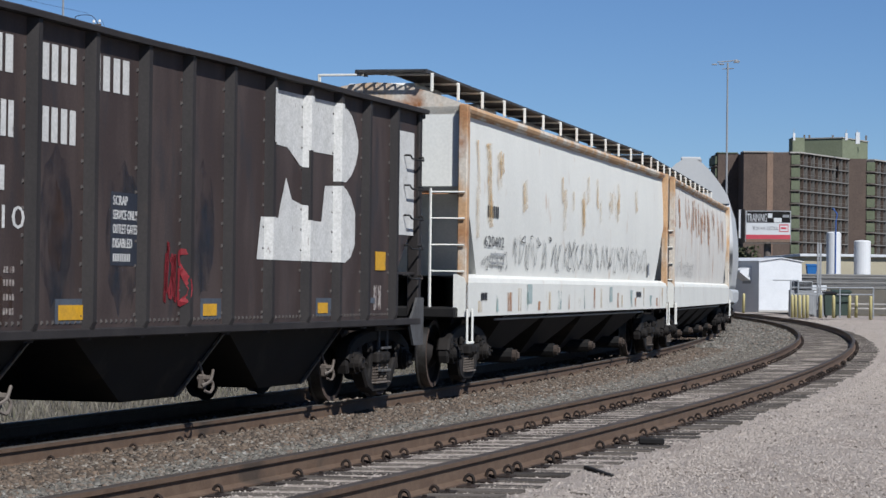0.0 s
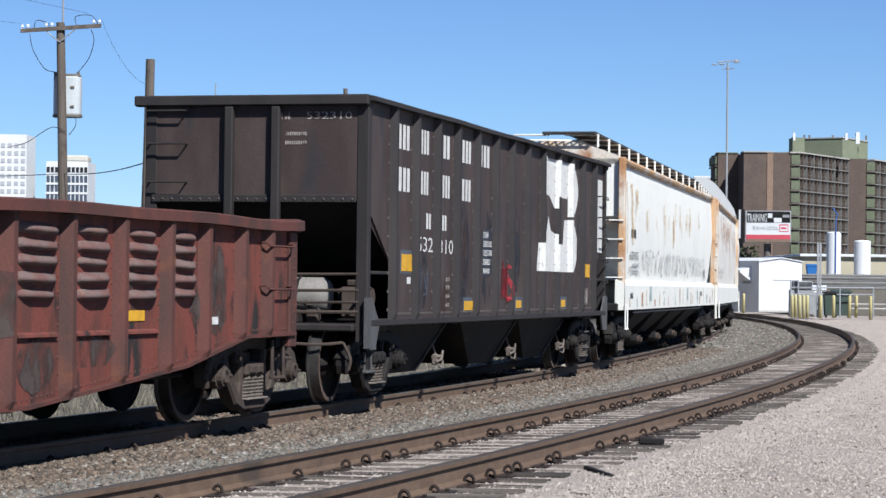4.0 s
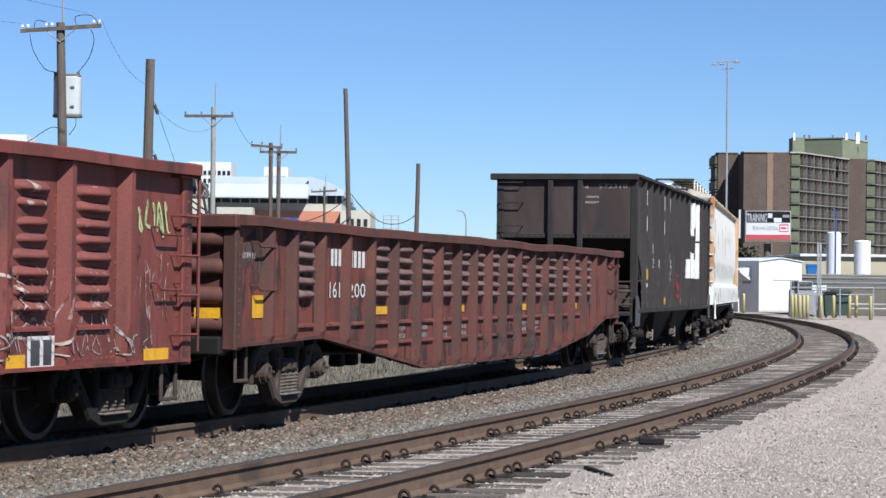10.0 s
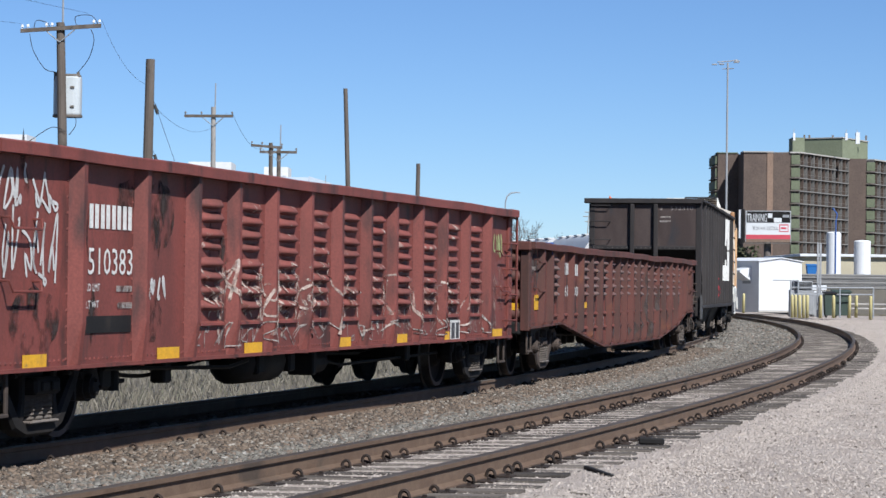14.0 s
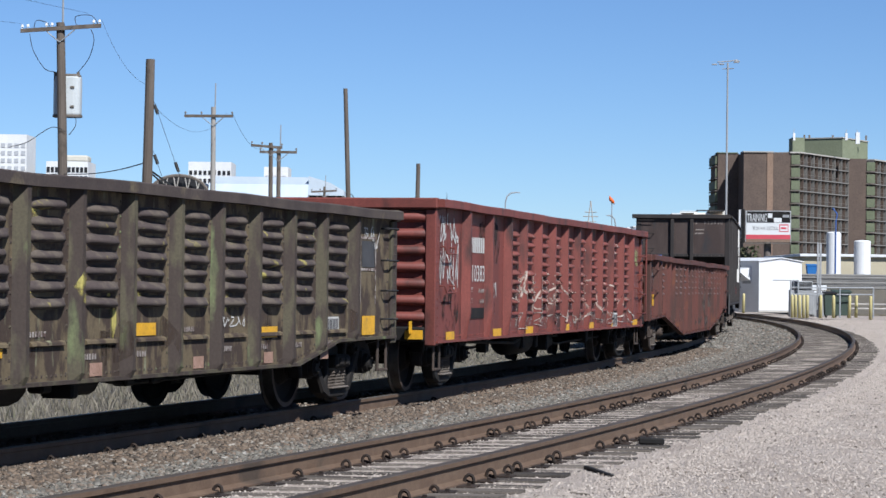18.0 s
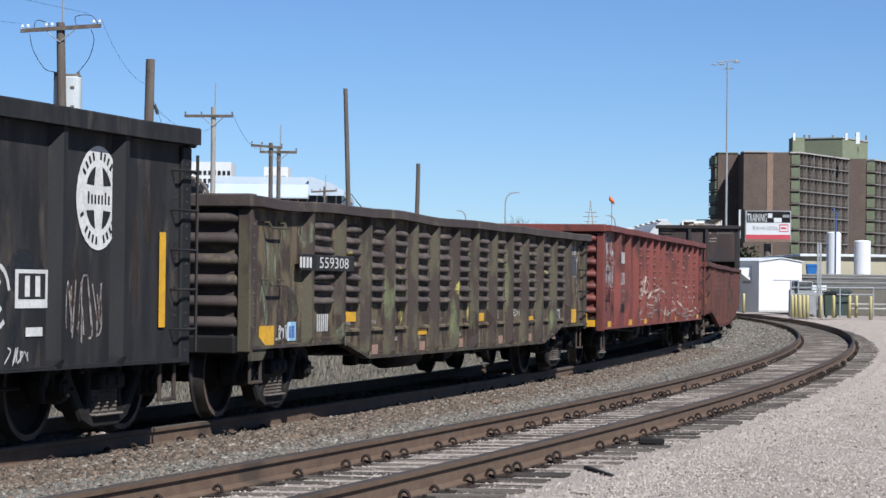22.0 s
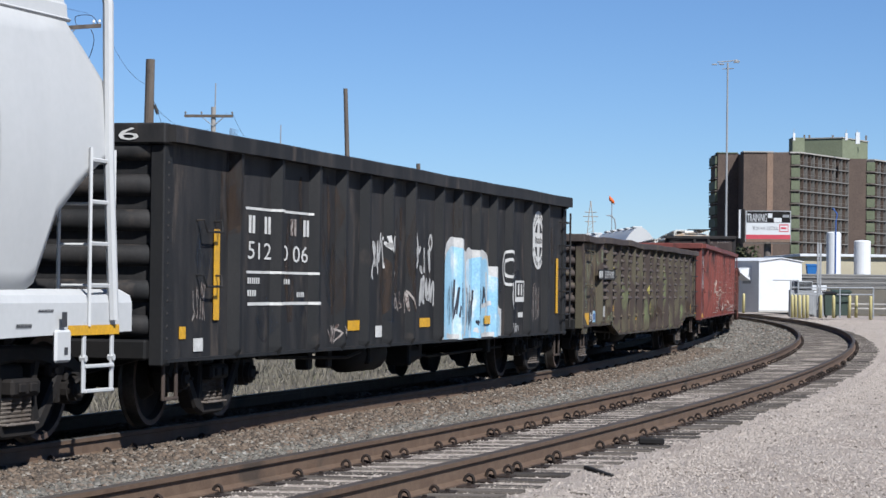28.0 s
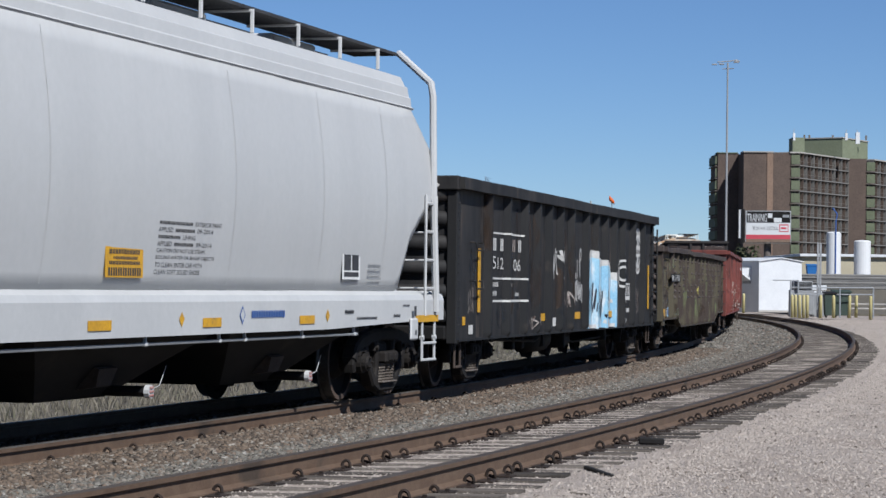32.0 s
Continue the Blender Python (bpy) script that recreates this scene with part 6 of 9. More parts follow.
def covered_hopper(uc, c, half, eave, roof, sill, mats, label, trucks, style, name="covered_hopper", plain=False):
    """half: half the length of the body; eave and roof heights; sill: (lower, upper) edge of the side sill; style: 'bulged' or 'straight'."""
    body_m, sill_m, rail_m, low_m = mats
    car = new_car(name, uc, c)
    z0, z1 = sill
    bulge = 0.11 if style == "bulged" else 0.04
    ymid = 1.50 if style == "bulged" else 1.46

    def skin(z):
        t = (z - z1) / (eave - z1)
        return ymid - 0.05 + bulge * math.sin(math.pi * min(max(t, 0), 1)) - 0.02 * t

    def window(x):
        """Lowest and highest point of the side at x: the ends are cut back in a curve."""
        d = half - abs(x)
        if style == "bulged":
            lo = float(np.interp(d, [0.0, 0.08, 0.57, 0.98, 1.14, 1.18, 1.3], [2.62, 2.42, 2.17, 1.87, 1.50, 1.36, z1]))
            hi = float(np.interp(d, [0.0, 0.13, 0.51, 0.67], [2.78, 3.01, 3.33, eave]))
        else:
            lo = float(np.interp(d, [0.0, 0.35, 0.70, 0.9], [2.65, 2.35, 1.85, z1]))
            hi = eave
        return lo, max(hi, lo + 0.02)

    xs = sorted(set([-half + d for d in (0, 0.08, 0.13, 0.3, 0.51, 0.67, 0.98, 1.14, 1.2, 1.35)] + [half - d for d in (0, 0.08, 0.13, 0.3, 0.51, 0.67, 0.98, 1.14, 1.2, 1.35)] + list(np.linspace(-half + 1.6, half - 1.6, 24))))
    k = 14
    rings = []
    for x in xs:
        lo, hi = window(x)
        dent = 0.010 * noise.noise(Vector((x * 1.3, uc, 1)))
        near = [(x, -skin(lo + (hi - lo) * i / k) - dent, lo + (hi - lo) * i / k) for i in range(k + 1)]
        rings.append(near + [(p[0], 2 * CY - p[1], p[2]) for p in near[::-1]])
    q = Mesh()
    q.loft(rings)
    part("body", q, body_m, car, smooth=style == "bulged")
    # roof: stepped eaves and a low vault
    prof = []
    steps_ = [(0.0, 0.0), (0.015, 0.02), (-0.02, 0.04), (-0.03, 0.14), (-0.05, 0.16), (-0.07, 0.27), (-0.10, 0.29), (-0.16, 0.40)] if style == "bulged" else [(0.03, -0.10), (0.05, -0.05), (0.05, 0.03), (0.0, 0.05)]
    ye = skin(eave)
    for dy, dz in steps_:
        prof.append((-(ye + dy), eave + dz))
    ytop, ztop = prof[-1]
    for i in range(1, 9):
        t = i / 8
        prof.append((ytop + (CY - ytop) * t, ztop + (roof - ztop) * math.sin(math.pi / 2 * t)))
    prof += [(2 * CY - p[0], p[1]) for p in prof[-2::-1]]
    rl = half - (0.6 if style == "bulged" else 0.0)
    q = Mesh()
    q.prism(prof, "x", -rl, rl)
    part("roof", q, body_m if style == "bulged" else rail_m, car)
    for sy in (-1, 1):
        over = pose(0, 2 * CY if sy > 0 else 0.0, 0)
        s = Mesh()
        pr = [(sy * 1.36, z0), (sy * (ymid + 0.06), z0), (sy * (ymid + 0.06), z1 - 0.09), (sy * (ymid + 0.04), z1 - 0.03), (sy * (ymid - 0.06), z1 + 0.02), (sy * 1.36, z1 + 0.02)]
        se = half + (0.34 if style == "bulged" else 0.14)
        if style == "bulged":
            # the lower edge sags a little between the trucks
            s.loft([[(x, y, z - (dip if i < 2 else 0.0)) for i, (y, z) in enumerate(pr)] for x, dip in ((-se, 0.0), (-7.6, 0.015), (-5.0, 0.062), (5.0, 0.062), (7.6, 0.015), (se, 0.0))])
        else:
            s.prism(pr, "x", -se, se)
        part("side_sill", s, sill_m, car, at=over)
        if style != "bulged":
            t = Mesh()
            t.cyl((-half + 0.1, sy * (ye + 0.04), eave - 0.02), (half - 0.1, sy * (ye + 0.04), eave - 0.02), 0.055, n=8)
            part("eave_rail", t, rail_m, car, at=over)
    # running boards of grating on brackets
    zb = roof + 0.16 if style == "bulged" else roof + 0.15
    nb = 7
    for sy in () if plain else (-1, 1):
        over = pose(0, 2 * CY if sy > 0 else 0.0, 0)
        for i in range(1 if style != "bulged" and sy > 0 else 0, nb):
            wl = half + 0.22 if style == "bulged" else rl
            x0 = -wl + 2 * wl * i / nb
            x1 = -wl + 2 * wl * (i + 1) / nb - 0.04
            g = Mesh()
            n = 24
            for j in range(n):
                yy = sy * (0.42 + 0.55 * j / (n - 1))
                g.box(x0, x1, yy - 0.008, yy + 0.008, zb - 0.035, zb)
            m = 26
            for j in range(m):
                xx = x0 + (x1 - x0) * (j + 0.5) / m
                g.box(xx - 0.006, xx + 0.006, min(sy * 0.42, sy * 0.97), max(sy * 0.42, sy * 0.97), zb - 0.028, zb - 0.012)
            tagged(part("running_board", g, M["grating"], car, at=over), kind="stuff")
        for i in range(nb * 2 - 1):
            x = -rl + 0.05 + (2 * rl - 0.1) * i / (nb * 2 - 2)
            br = Mesh()
            br.box(x - 0.014, x + 0.014, min(sy * 0.98, sy * 1.02), max(sy * 0.98, sy * 1.02), roof - 0.12, zb - 0.03, 0, 0.006)
            br.box(x - 0.022, x + 0.022, min(sy * 0.40, sy * 1.0), max(sy * 0.40, sy * 1.0), zb - 0.06, zb - 0.03, 0, 0.006)
            part("bracket", br, sill_m, car, at=over)
    for i in range(5):
        x = -rl + 2 * rl * (i + 0.5) / 5
        h = Mesh()
        h.box(x - 0.7, x + 0.7, -0.3, 0.3, roof - 0.02, roof + 0.09, 0, 0.03)
        part("hatch", h, body_m, car, at=pose(0, CY, 0))
    if style == "straight":
        for sx in (-1, 1):
            lt = Mesh()
            x0, x1 = sx * (rl - 0.30), sx * (rl + 0.20)
            y0, y1 = -0.97, -0.05
            for k in range(-4, 10):
                for d in (-1, 1):
                    pa = Vector((x0, y0 + 0.14 * k, zb - 0.02))
                    pb = Vector((x1, y0 + 0.14 * k + d * 0.6, zb - 0.02))
                    ta = [max(0.0, min(1.0, (v - pa.y) / (pb.y - pa.y))) for v in (y0, y1)]
                    if abs(ta[0] - ta[1]) > 0.05:
                        lt.tube([pa.lerp(pb, min(ta)), pa.lerp(pb, max(ta))], 0.012, 4)
            for yy in (y0, y1):
                lt.box(min(x0, x1), max(x0, x1), yy - 0.02, yy + 0.02, zb - 0.05, zb)
            lt.box(min(x1, x1 + 0.02), max(x1, x1 + 0.02), y0, y1, zb - 0.03, zb)
            tagged(part("crossover_grating", lt, M["grating"], car, "dark lattice crossover board"), kind="stuff")
    # ends
    for sx in () if plain else (-1, 1):
        xe = sx * half
        cw = Mesh()
        e0, e1 = (1.1, 0.68) if style == "bulged" else (0.6, 0.06)
        cw.box(min(xe - sx * e0, xe - sx * e1), max(xe - sx * e0, xe - sx * e1), -1.38, 1.38 + 2 * CY, 2.55, eave + 0.02)
        part("end_wall", cw, body_m if style == "bulged" else rail_m, car)
        # Straight style: slope and platform are blackened for the shaded end opening.
        sl = Mesh()
        sl.prism([(xe - sx * 0.08, 2.62), (xe - sx * 1.7, z1), (xe - sx * 1.8, z1), (xe - sx * 0.2, 2.62)], "y", -1.36, 1.36 + 2 * CY)
        part("slope_sheet", sl, M["black"] if style != "bulged" else body_m, car)
        for sy in (-1, 1):
            over = pose(0, 2 * CY if sy > 0 else 0.0, 0)
            p = Mesh()
            xa = xe + sx * (-0.04 if style == "bulged" else 0.12)
            if style == "bulged":
                p.tube([(xe + sx * 0.22, sy * 0.98, zb), (xe - sx * 0.16, sy * 1.52, eave + 0.36), (xe - sx * 0.14, sy * 1.54, eave + 0.20), (xe - sx * 0.13, sy * 1.56, 2.4), (xe - sx * 0.04, sy * 1.58, z0 + 0.1)], 0.045, 8)
            else:
                p.box(min(xa - sx * 0.16, xa), max(xa - sx * 0.16, xa), min(sy * 1.40, sy * 1.52), max(sy * 1.40, sy * 1.52), z0, eave + 0.02, 0, 0.012)
            part("end_post", p, sill_m if style == "bulged" else rail_m, car, at=over)
            if style == "bulged":
                l = Mesh()
                l.tube([(xa - sx * 0.42, sy * 1.57, z0 + 0.05), (xa - sx * 0.42, sy * 1.57, 2.45)], 0.018, 5)
                ladder = part("ladder", l, sill_m, car, at=over)
                l = Mesh()
                l.tube([(xa, sy * 1.57, z0 + 0.2), (xa, sy * 1.57, 2.45)], 0.018, 5)
                part("stile", l, sill_m, ladder)
                for z in np.arange(z1 + 0.05, 2.5, 0.34):
                    l = Mesh()
                    l.tube([(xa, sy * 1.55, float(z)), (xa - sx * 0.42, sy * 1.57, float(z))], 0.019, 5)
                    part("rung", l, sill_m, ladder)
            l = Mesh()
            l.tube([(xa + sx * 0.03, sy * 1.05, z0 + 0.05), (xa + sx * 0.03, sy * 1.05, 2.62)], 0.018, 5)
            ladder = part("end_ladder", l, sill_m, car, at=over)
            for z in np.arange(z1 + 0.05, 2.6, 0.34):
                l = Mesh()
                l.tube([(xa + sx * 0.03, sy * 1.50, float(z)), (xa + sx * 0.03, sy * 1.05, float(z))], 0.014, 5)
                part("rung", l, sill_m, ladder)
        if style == "bulged":
            steps(car, xe - sx * 0.26, -1.55, z0 + 0.05, sill_m, 0.50, 0.54, 0.20)
        else:
            steps(car, xe, -1.55, z0 + 0.05, sill_m, 0.30, 0.40)
        pf = Mesh()
        pf.box(min(xe - sx * 0.9, xe + sx * 0.30), max(xe - sx * 0.9, xe + sx * 0.30), -1.42, 1.42 + 2 * CY, z0 - 0.02, z0 + 0.12, 0, 0.02)
        part("end_platform", pf, sill_m if style == "bulged" else M["black"], car)
        coupler(car, xe + sx * 0.3, sx, M["truck"])
    # lower bays
    nb = 4 if style != "bulged" else 3
    span = half - 2.6
    for i in range(nb):
        xc = -span + 2 * span * (i + 0.5) / nb + (0.4 if style == "bulged" else 0.0)
        w = span / nb
        # low_m brings painted shade to these bays as well.
        q = Mesh()
        q.loft([[(xc - w + 0.03, -1.22, z0 + 0.02), (xc + w - 0.03, -1.22, z0 + 0.02), (xc + w - 0.03, 1.22, z0 + 0.02), (xc - w + 0.03, 1.22, z0 + 0.02)],
                [(xc - w * 0.62, -0.85, 0.62), (xc + w * 0.62, -0.85, 0.62), (xc + w * 0.62, 0.85, 0.62), (xc - w * 0.62, 0.85, 0.62)],
                [(xc - w * 0.34, -0.55, 0.32), (xc + w * 0.34, -0.55, 0.32), (xc + w * 0.34, 0.55, 0.32), (xc - w * 0.34, 0.55, 0.32)]])
        part("discharge_bay", q, low_m, car, at=pose(0, CY, 0))
        if style == "bulged":
            xg = xc + 0.62
            g = Mesh()
            g.loft([[(xc - 0.16, -0.90, 0.60), (xc + 0.22, -0.90, 0.60), (xc + 0.22, -0.70, 0.66), (xc - 0.16, -0.70, 0.66)],
                    [(xc - 0.10, -0.84, 0.44), (xc + 0.20, -0.84, 0.44), (xc + 0.20, -0.55, 0.40), (xc - 0.10, -0.55, 0.40)]])
            part("outlet_trough", g, M["truck"], car, "dark bluish steel outlet", at=pose(0, CY, 0))
            g = Mesh()
            g.cyl((xg, -1.0, 0.38), (xg, 1.0, 0.38), 0.05, n=10)
            part("outlet_gate", g, low_m, car, at=pose(0, CY, 0))
            g = Mesh()
            g.cyl((xg, -1.05, 0.38), (xg, -1.0, 0.38), 0.062, n=12)
            g.tube([(xg + 0.04, -1.04, 0.40), (xg + 0.16, -1.06, 0.43), (xg + 0.30, -1.06, 0.60)], 0.004, 4)
            cap = part("gate_cap", g, M["white_sill"], car, "whitish outlet cap with a red face", at=pose(0, CY, 0))
            g = Mesh()
            for z in (0.345, 0.38, 0.415):
                g.box(xg - 0.04, xg + 0.04, -1.058, -1.048, z - 0.011, z + 0.011, 0, 0.003)
            part("red_marking", g, M["rubber_red"], cap)
        else:
            g = Mesh()
            g.cyl((xc, -1.0, 0.36), (xc, 1.0, 0.36), 0.11, n=10)
            part("outlet_gate", g, low_m, car, at=pose(0, CY, 0))
            g = Mesh()
            g.cyl((xc, -1.06, 0.36), (xc, -1.0, 0.36), 0.085, n=12)
            g.box(xc - 0.03, xc + 0.03, -1.10, -1.05, 0.31, 0.41, 0, 0.015)
            part("gate_cap", g, M["truck"], car, at=pose(0, CY, 0))
    zr, yr = (z0 - 0.13, -1.50) if style == "bulged" else (z0 - 0.06, -1.40)
    g = Mesh()
    g.tube([(-half + 2.2, yr, zr), (half - (2.75 if style == "bulged" else 2.4), yr, zr)], 0.015, 6)
    rod = part("operating_rod", g, M["galv"], car)
    for x in (-5.2, -2.5, 0.4, 2.1, 2.75, 4.35, 6.0) if style == "bulged" else ():
        g = Mesh()
        g.box(x - 0.03, x + 0.03, yr - 0.02, yr + 0.02, zr - 0.02, zr + 0.02, 0, 0.008)
        g.box(x - 0.012, x + 0.012, yr - 0.01, yr + 0.02, zr, z0 - 0.05, 0, 0.004)
        part("rod_hanger", g, M["white_sill"], rod)
    cs = Mesh()
    cs.box(-half, half, -0.2, 0.2, 0.62, z0 + 0.05, 0, 0.02)
    part("centre_sill", cs, M["black"], car, at=pose(0, CY, 0))
    for x in trucks:
        truck(car, x)
    tagged(car, label, "covered hopper", group="freight cars of the train")

    class Skin:
        @staticmethod
        def y(x, z):
            if z < z1 - 0.08:
                return ymid + 0.06
            return skin(z) + 0.012

    return car, Skin


# clean pale grey car that closes the visible train
car_w, skin_w = covered_hopper(-43.5, 6.0, 8.86, 3.45, 4.06, (0.95, 1.28), (M["white_w"], M["white_sill"], M["white_sill"], M["black"]), "clean light grey covered hopper car with bulging sides", (-7.4, 7.7), "bulged")
ys, yb = -1.566, -1.60
for x0, x1 in ((-4.4, -3.95), (-0.90, -0.45), (1.54, 1.98), (4.10, 4.54)):
    plate(car_w, x0, x1, 0.955, 1.04, ys, M["yellow"])
plate(car_w, 8.05, 8.95, 0.93, 1.01, ys, M["yellow"])
me = plate(car_w, -0.45, 0.32, 1.40, 1.67, -skin_w.y(0, 1.53) - 0.004, M["yellow"], "warning_label", 0.003)
for z0, z1, x0, x1 in ((1.60, 1.64, -0.38, 0.25), (1.555, 1.58, -0.30, 0.2), (1.51, 1.54, -0.38, 0.25)):
    bars(glyphs(x0, x1, z0, z1, 10), -skin_w.y(0, 1.53) - 0.009, M["black_mark"], car_w)
bars(glyphs(-0.40, 0.28, 1.415, 1.485, 7), -skin_w.y(0, 1.53) - 0.009, M["black_mark"], car_w)
KNOTS_W = list(np.linspace(-7.26, 7.26, 24))
DENTS_W = [0.010 * noise.noise(Vector((x * 1.3, -43.5, 1))) for x in KNOTS_W]


def hug(ob, x0=0.0, y0=0.0, z0=0.0):
    """Lay flat lettering onto the bulging skin of the pale car."""
    for v in ob.data.vertices:
        x, z = v.co.x + x0, v.co.z + z0
        v.co.y = -(skin_w.y(x, z) - 0.012 + float(np.interp(x, KNOTS_W, DENTS_W))) - 0.0025 - y0


M["seam"] = surface("weld_seam_paint", (0.62, 0.62, 0.615), (0.56, 0.56, 0.555), scale=2.0, fine=14, rough=0.5, grain=0.2)
for x in (-6.6, -4.1, -1.6, 2.35, 4.85, 6.95):
    q = Mesh()
    stroke(q, [(x, 1.34), (x + 0.004, 2.0), (x - 0.004, 2.7), (x, 3.40)], 0.012, skin_w)
    hug(part("weld_seam", q, M["seam"], car_w))
rows_w = [(("-", 0.60, 1.36), ("EXTERIOR PAINT", 1.42, 2.05)), (("APPLIED", 0.60, 0.92), ("-", 0.97, 1.42), ("09-2014", 1.48, 1.85)), (("-", 0.60, 1.10), ("LINING", 1.16, 1.45)),
          (("APPLIED", 0.60, 0.92), ("-", 0.97, 1.42), ("09-2014", 1.48, 1.85)), (("CAUTION DO NOT USE STEAM,", 0.60, 1.72),), (("BOILING WATER OR SHARP OBJECTS", 0.60, 1.95),),
          (("TO CLEAN. ENTER CAR WITH", 0.60, 1.68),), (("CLEAN SOFT SOLED SHOES", 0.60, 1.65),)]
for k, words in enumerate(rows_w):
    z = 1.875 - 0.063 * k
    y = -skin_w.y(1, z)
    for w, x0, x1 in words:
        if w == "-":
            hug(bars(glyphs(x0, x1, z + 0.004, z + 0.034, int((x1 - x0) / 0.055)), y, M["black_mark"], car_w))
        else:
            hug(lettering(w, x0, x1, z, z + 0.042, y, M["black_mark"], car_w), x0, y, z)
plate(car_w, 5.57, 6.16, 1.42, 1.72, -skin_w.y(6, 1.55) - 0.004, M["insulator"], "stencil_box", 0.002)
bars([(5.62, 5.84, 1.52, 1.69), (5.88, 6.10, 1.52, 1.69), (5.62, 6.10, 1.45, 1.50)], -skin_w.y(6, 1.55) - 0.009, M["black_mark"], car_w)
for k in range(4):
    bars(glyphs(6.45, 6.9, 1.42 + 0.05 * k, 1.445 + 0.05 * k, 8), -skin_w.y(6, 1.5) - 0.009, M["greymetal"], car_w)
bars(glyphs(2.75, 3.67, 1.03, 1.10, 10), ys - 0.002, M["blue_mark"], car_w)
q = Mesh()
for r in (0.075, 0.055):
    q.add([(2.52, ys - 0.001 - 0.001 * (r < 0.06), 1.06 - r * 1.2), (2.52 + r, ys - 0.001 - 0.001 * (r < 0.06), 1.06), (2.52, ys - 0.001 - 0.001 * (r < 0.06), 1.06 + r * 1.2), (2.52 - r, ys - 0.001 - 0.001 * (r < 0.06), 1.06)], [(0, 1, 2, 3)], 0 if r > 0.06 else 1)
part("emblem", q, [M["blue_mark"], M["white_sill"]], car_w, "small blue diamond emblem")
for x in (1.05, 4.95):
    q = Mesh()
    q.add([(x, ys - 0.001, 0.965), (x + 0.06, ys - 0.001, 1.035), (x, ys - 0.001, 1.105), (x - 0.06, ys - 0.001, 1.035)], [(0, 1, 2, 3)])
    part("stencil_diamond", q, M["yellow"], car_w)
bars(glyphs(5.5, 5.8, 1.05, 1.09, 4) + glyphs(5.9, 6.6, 0.985, 1.01, 12) + glyphs(7.2, 7.45, 1.0, 1.03, 4) + glyphs(7.55, 7.8, 1.12, 1.14, 5), ys - 0.002, M["black_mark"], car_w)
q = Mesh()
q.box(7.79, 8.05, -1.60, -1.56, 0.72, 0.98, 0, 0.02)
part("jacking_pad", q, M["white_sill"], car_w)
bars([(7.87, 7.96, 1.00, 1.12), (7.92, 7.98, 0.78, 0.84)], -1.603, M["black_mark"], car_w, "slot")

M["teal_thin"] = patchy(surface("thin_teal_smear", (0.36, 0.52, 0.49), (0.46, 0.56, 0.53), scale=6, rough=0.6), 5.0, 0.44, 0.66, (1.4, 1, 0.6))
M["teal_faint"] = surface("faint_teal_smear", (0.40, 0.52, 0.50), (0.56, 0.58, 0.56), scale=6, rough=0.6)
# rust-stained white car and the worse one ahead of it
car_t, skin_t = covered_hopper(65.9, 6.9, 9.05, 3.68, 4.0, (0.97, 1.50), (M["white_t"], M["white_t"], M["rust_t"], M["black"]), "rust-stained white covered hopper car with scribbled graffiti", (-8.1, 8.0), "straight")
lx = -skin_t.y(0, 2.0) - 0.006
bars(glyphs(-7.60, -6.85, 2.30, 2.46, 3), lx, M["black_mark"], car_t)
lettering("620402", -7.75, -6.50, 1.90, 2.05, lx, M["black_mark"], car_t)
scrawl(-5.9, 7.0, 1.62, 2.15, 44, 0.016, 81, skin_t, M["black_mark"], car_t)
scrawl(-7.9, -6.2, 1.56, 1.85, 9, 0.010, 82, skin_t, M["black_mark"], car_t)
for z in (1.78, 1.66):
    bars(glyphs(-7.4, -6.5, z, z + 0.04, 10), lx, M["greymetal"], car_t)
bars([(6.9, 7.1, 1.62, 1.85)], lx, M["greymetal"], car_t, "stencil_box")
bars(glyphs(-8.3, -7.9, 1.18, 1.28, 2) + glyphs(5.0, 5.6, 1.2, 1.3, 3), -1.53, M["black_mark"], car_t)
bars([(-5.2, -4.85, 1.12, 1.40), (2.0, 2.3, 1.12, 1.38)], -1.526, M["teal_faint"], car_t, "paint_patch")
rnd = random.Random(85)
for k in range(22):
    x = -8.3 + 16.4 * k / 21 + rnd.uniform(-0.25, 0.25)
    bars([(x, x + rnd.uniform(0.08, 0.34), 1.02, rnd.uniform(1.15, 1.38))], -1.5265 - 0.0004 * (k % 3), (M["rust_streak"], M["teal_thin"], M["rust_deep"])[k % 3], car_t, "stain")
lettering("402", -0.5, 0.1, 0, 0.14, 0, M["black_mark"], car_t).matrix_basis = Matrix.Translation((-9.012, -0.85, 3.28)) @ Matrix.Rotation(-math.pi / 2, 4, "Z")
rnd = random.Random(84)
for k in range(22):
    x, z, h = rnd.uniform(-6.9, 6.6), rnd.uniform(2.75, 3.25), rnd.uniform(0.25, 0.65)
    if k < 4:
        x, z, h = rnd.uniform(-8.2, -7.3), 3.3, rnd.uniform(0.7, 1.3)
    q = Mesh()
    stroke(q, [(x, z), (x + 0.03, z - 0.3 * h), (x - 0.02, z - 0.65 * h), (x + 0.01, z - h)], rnd.uniform(0.13, 0.30), skin_t, 0.25)
    part("rust_run", q, M["rust_streak"], car_t)
car_c, skin_c = covered_hopper(85.3, 6.9, 9.0, 3.68, 4.0, (0.97, 1.50), (M["white_c"], M["white_t"], M["rust_t"], M["black"]), "white covered hopper car with brown rust streaks", (-8.1, 8.0), "straight")
scrawl(-7.5, -3.0, 1.62, 2.0, 12, 0.014, 83, skin_c, M["black_mark"], car_c)
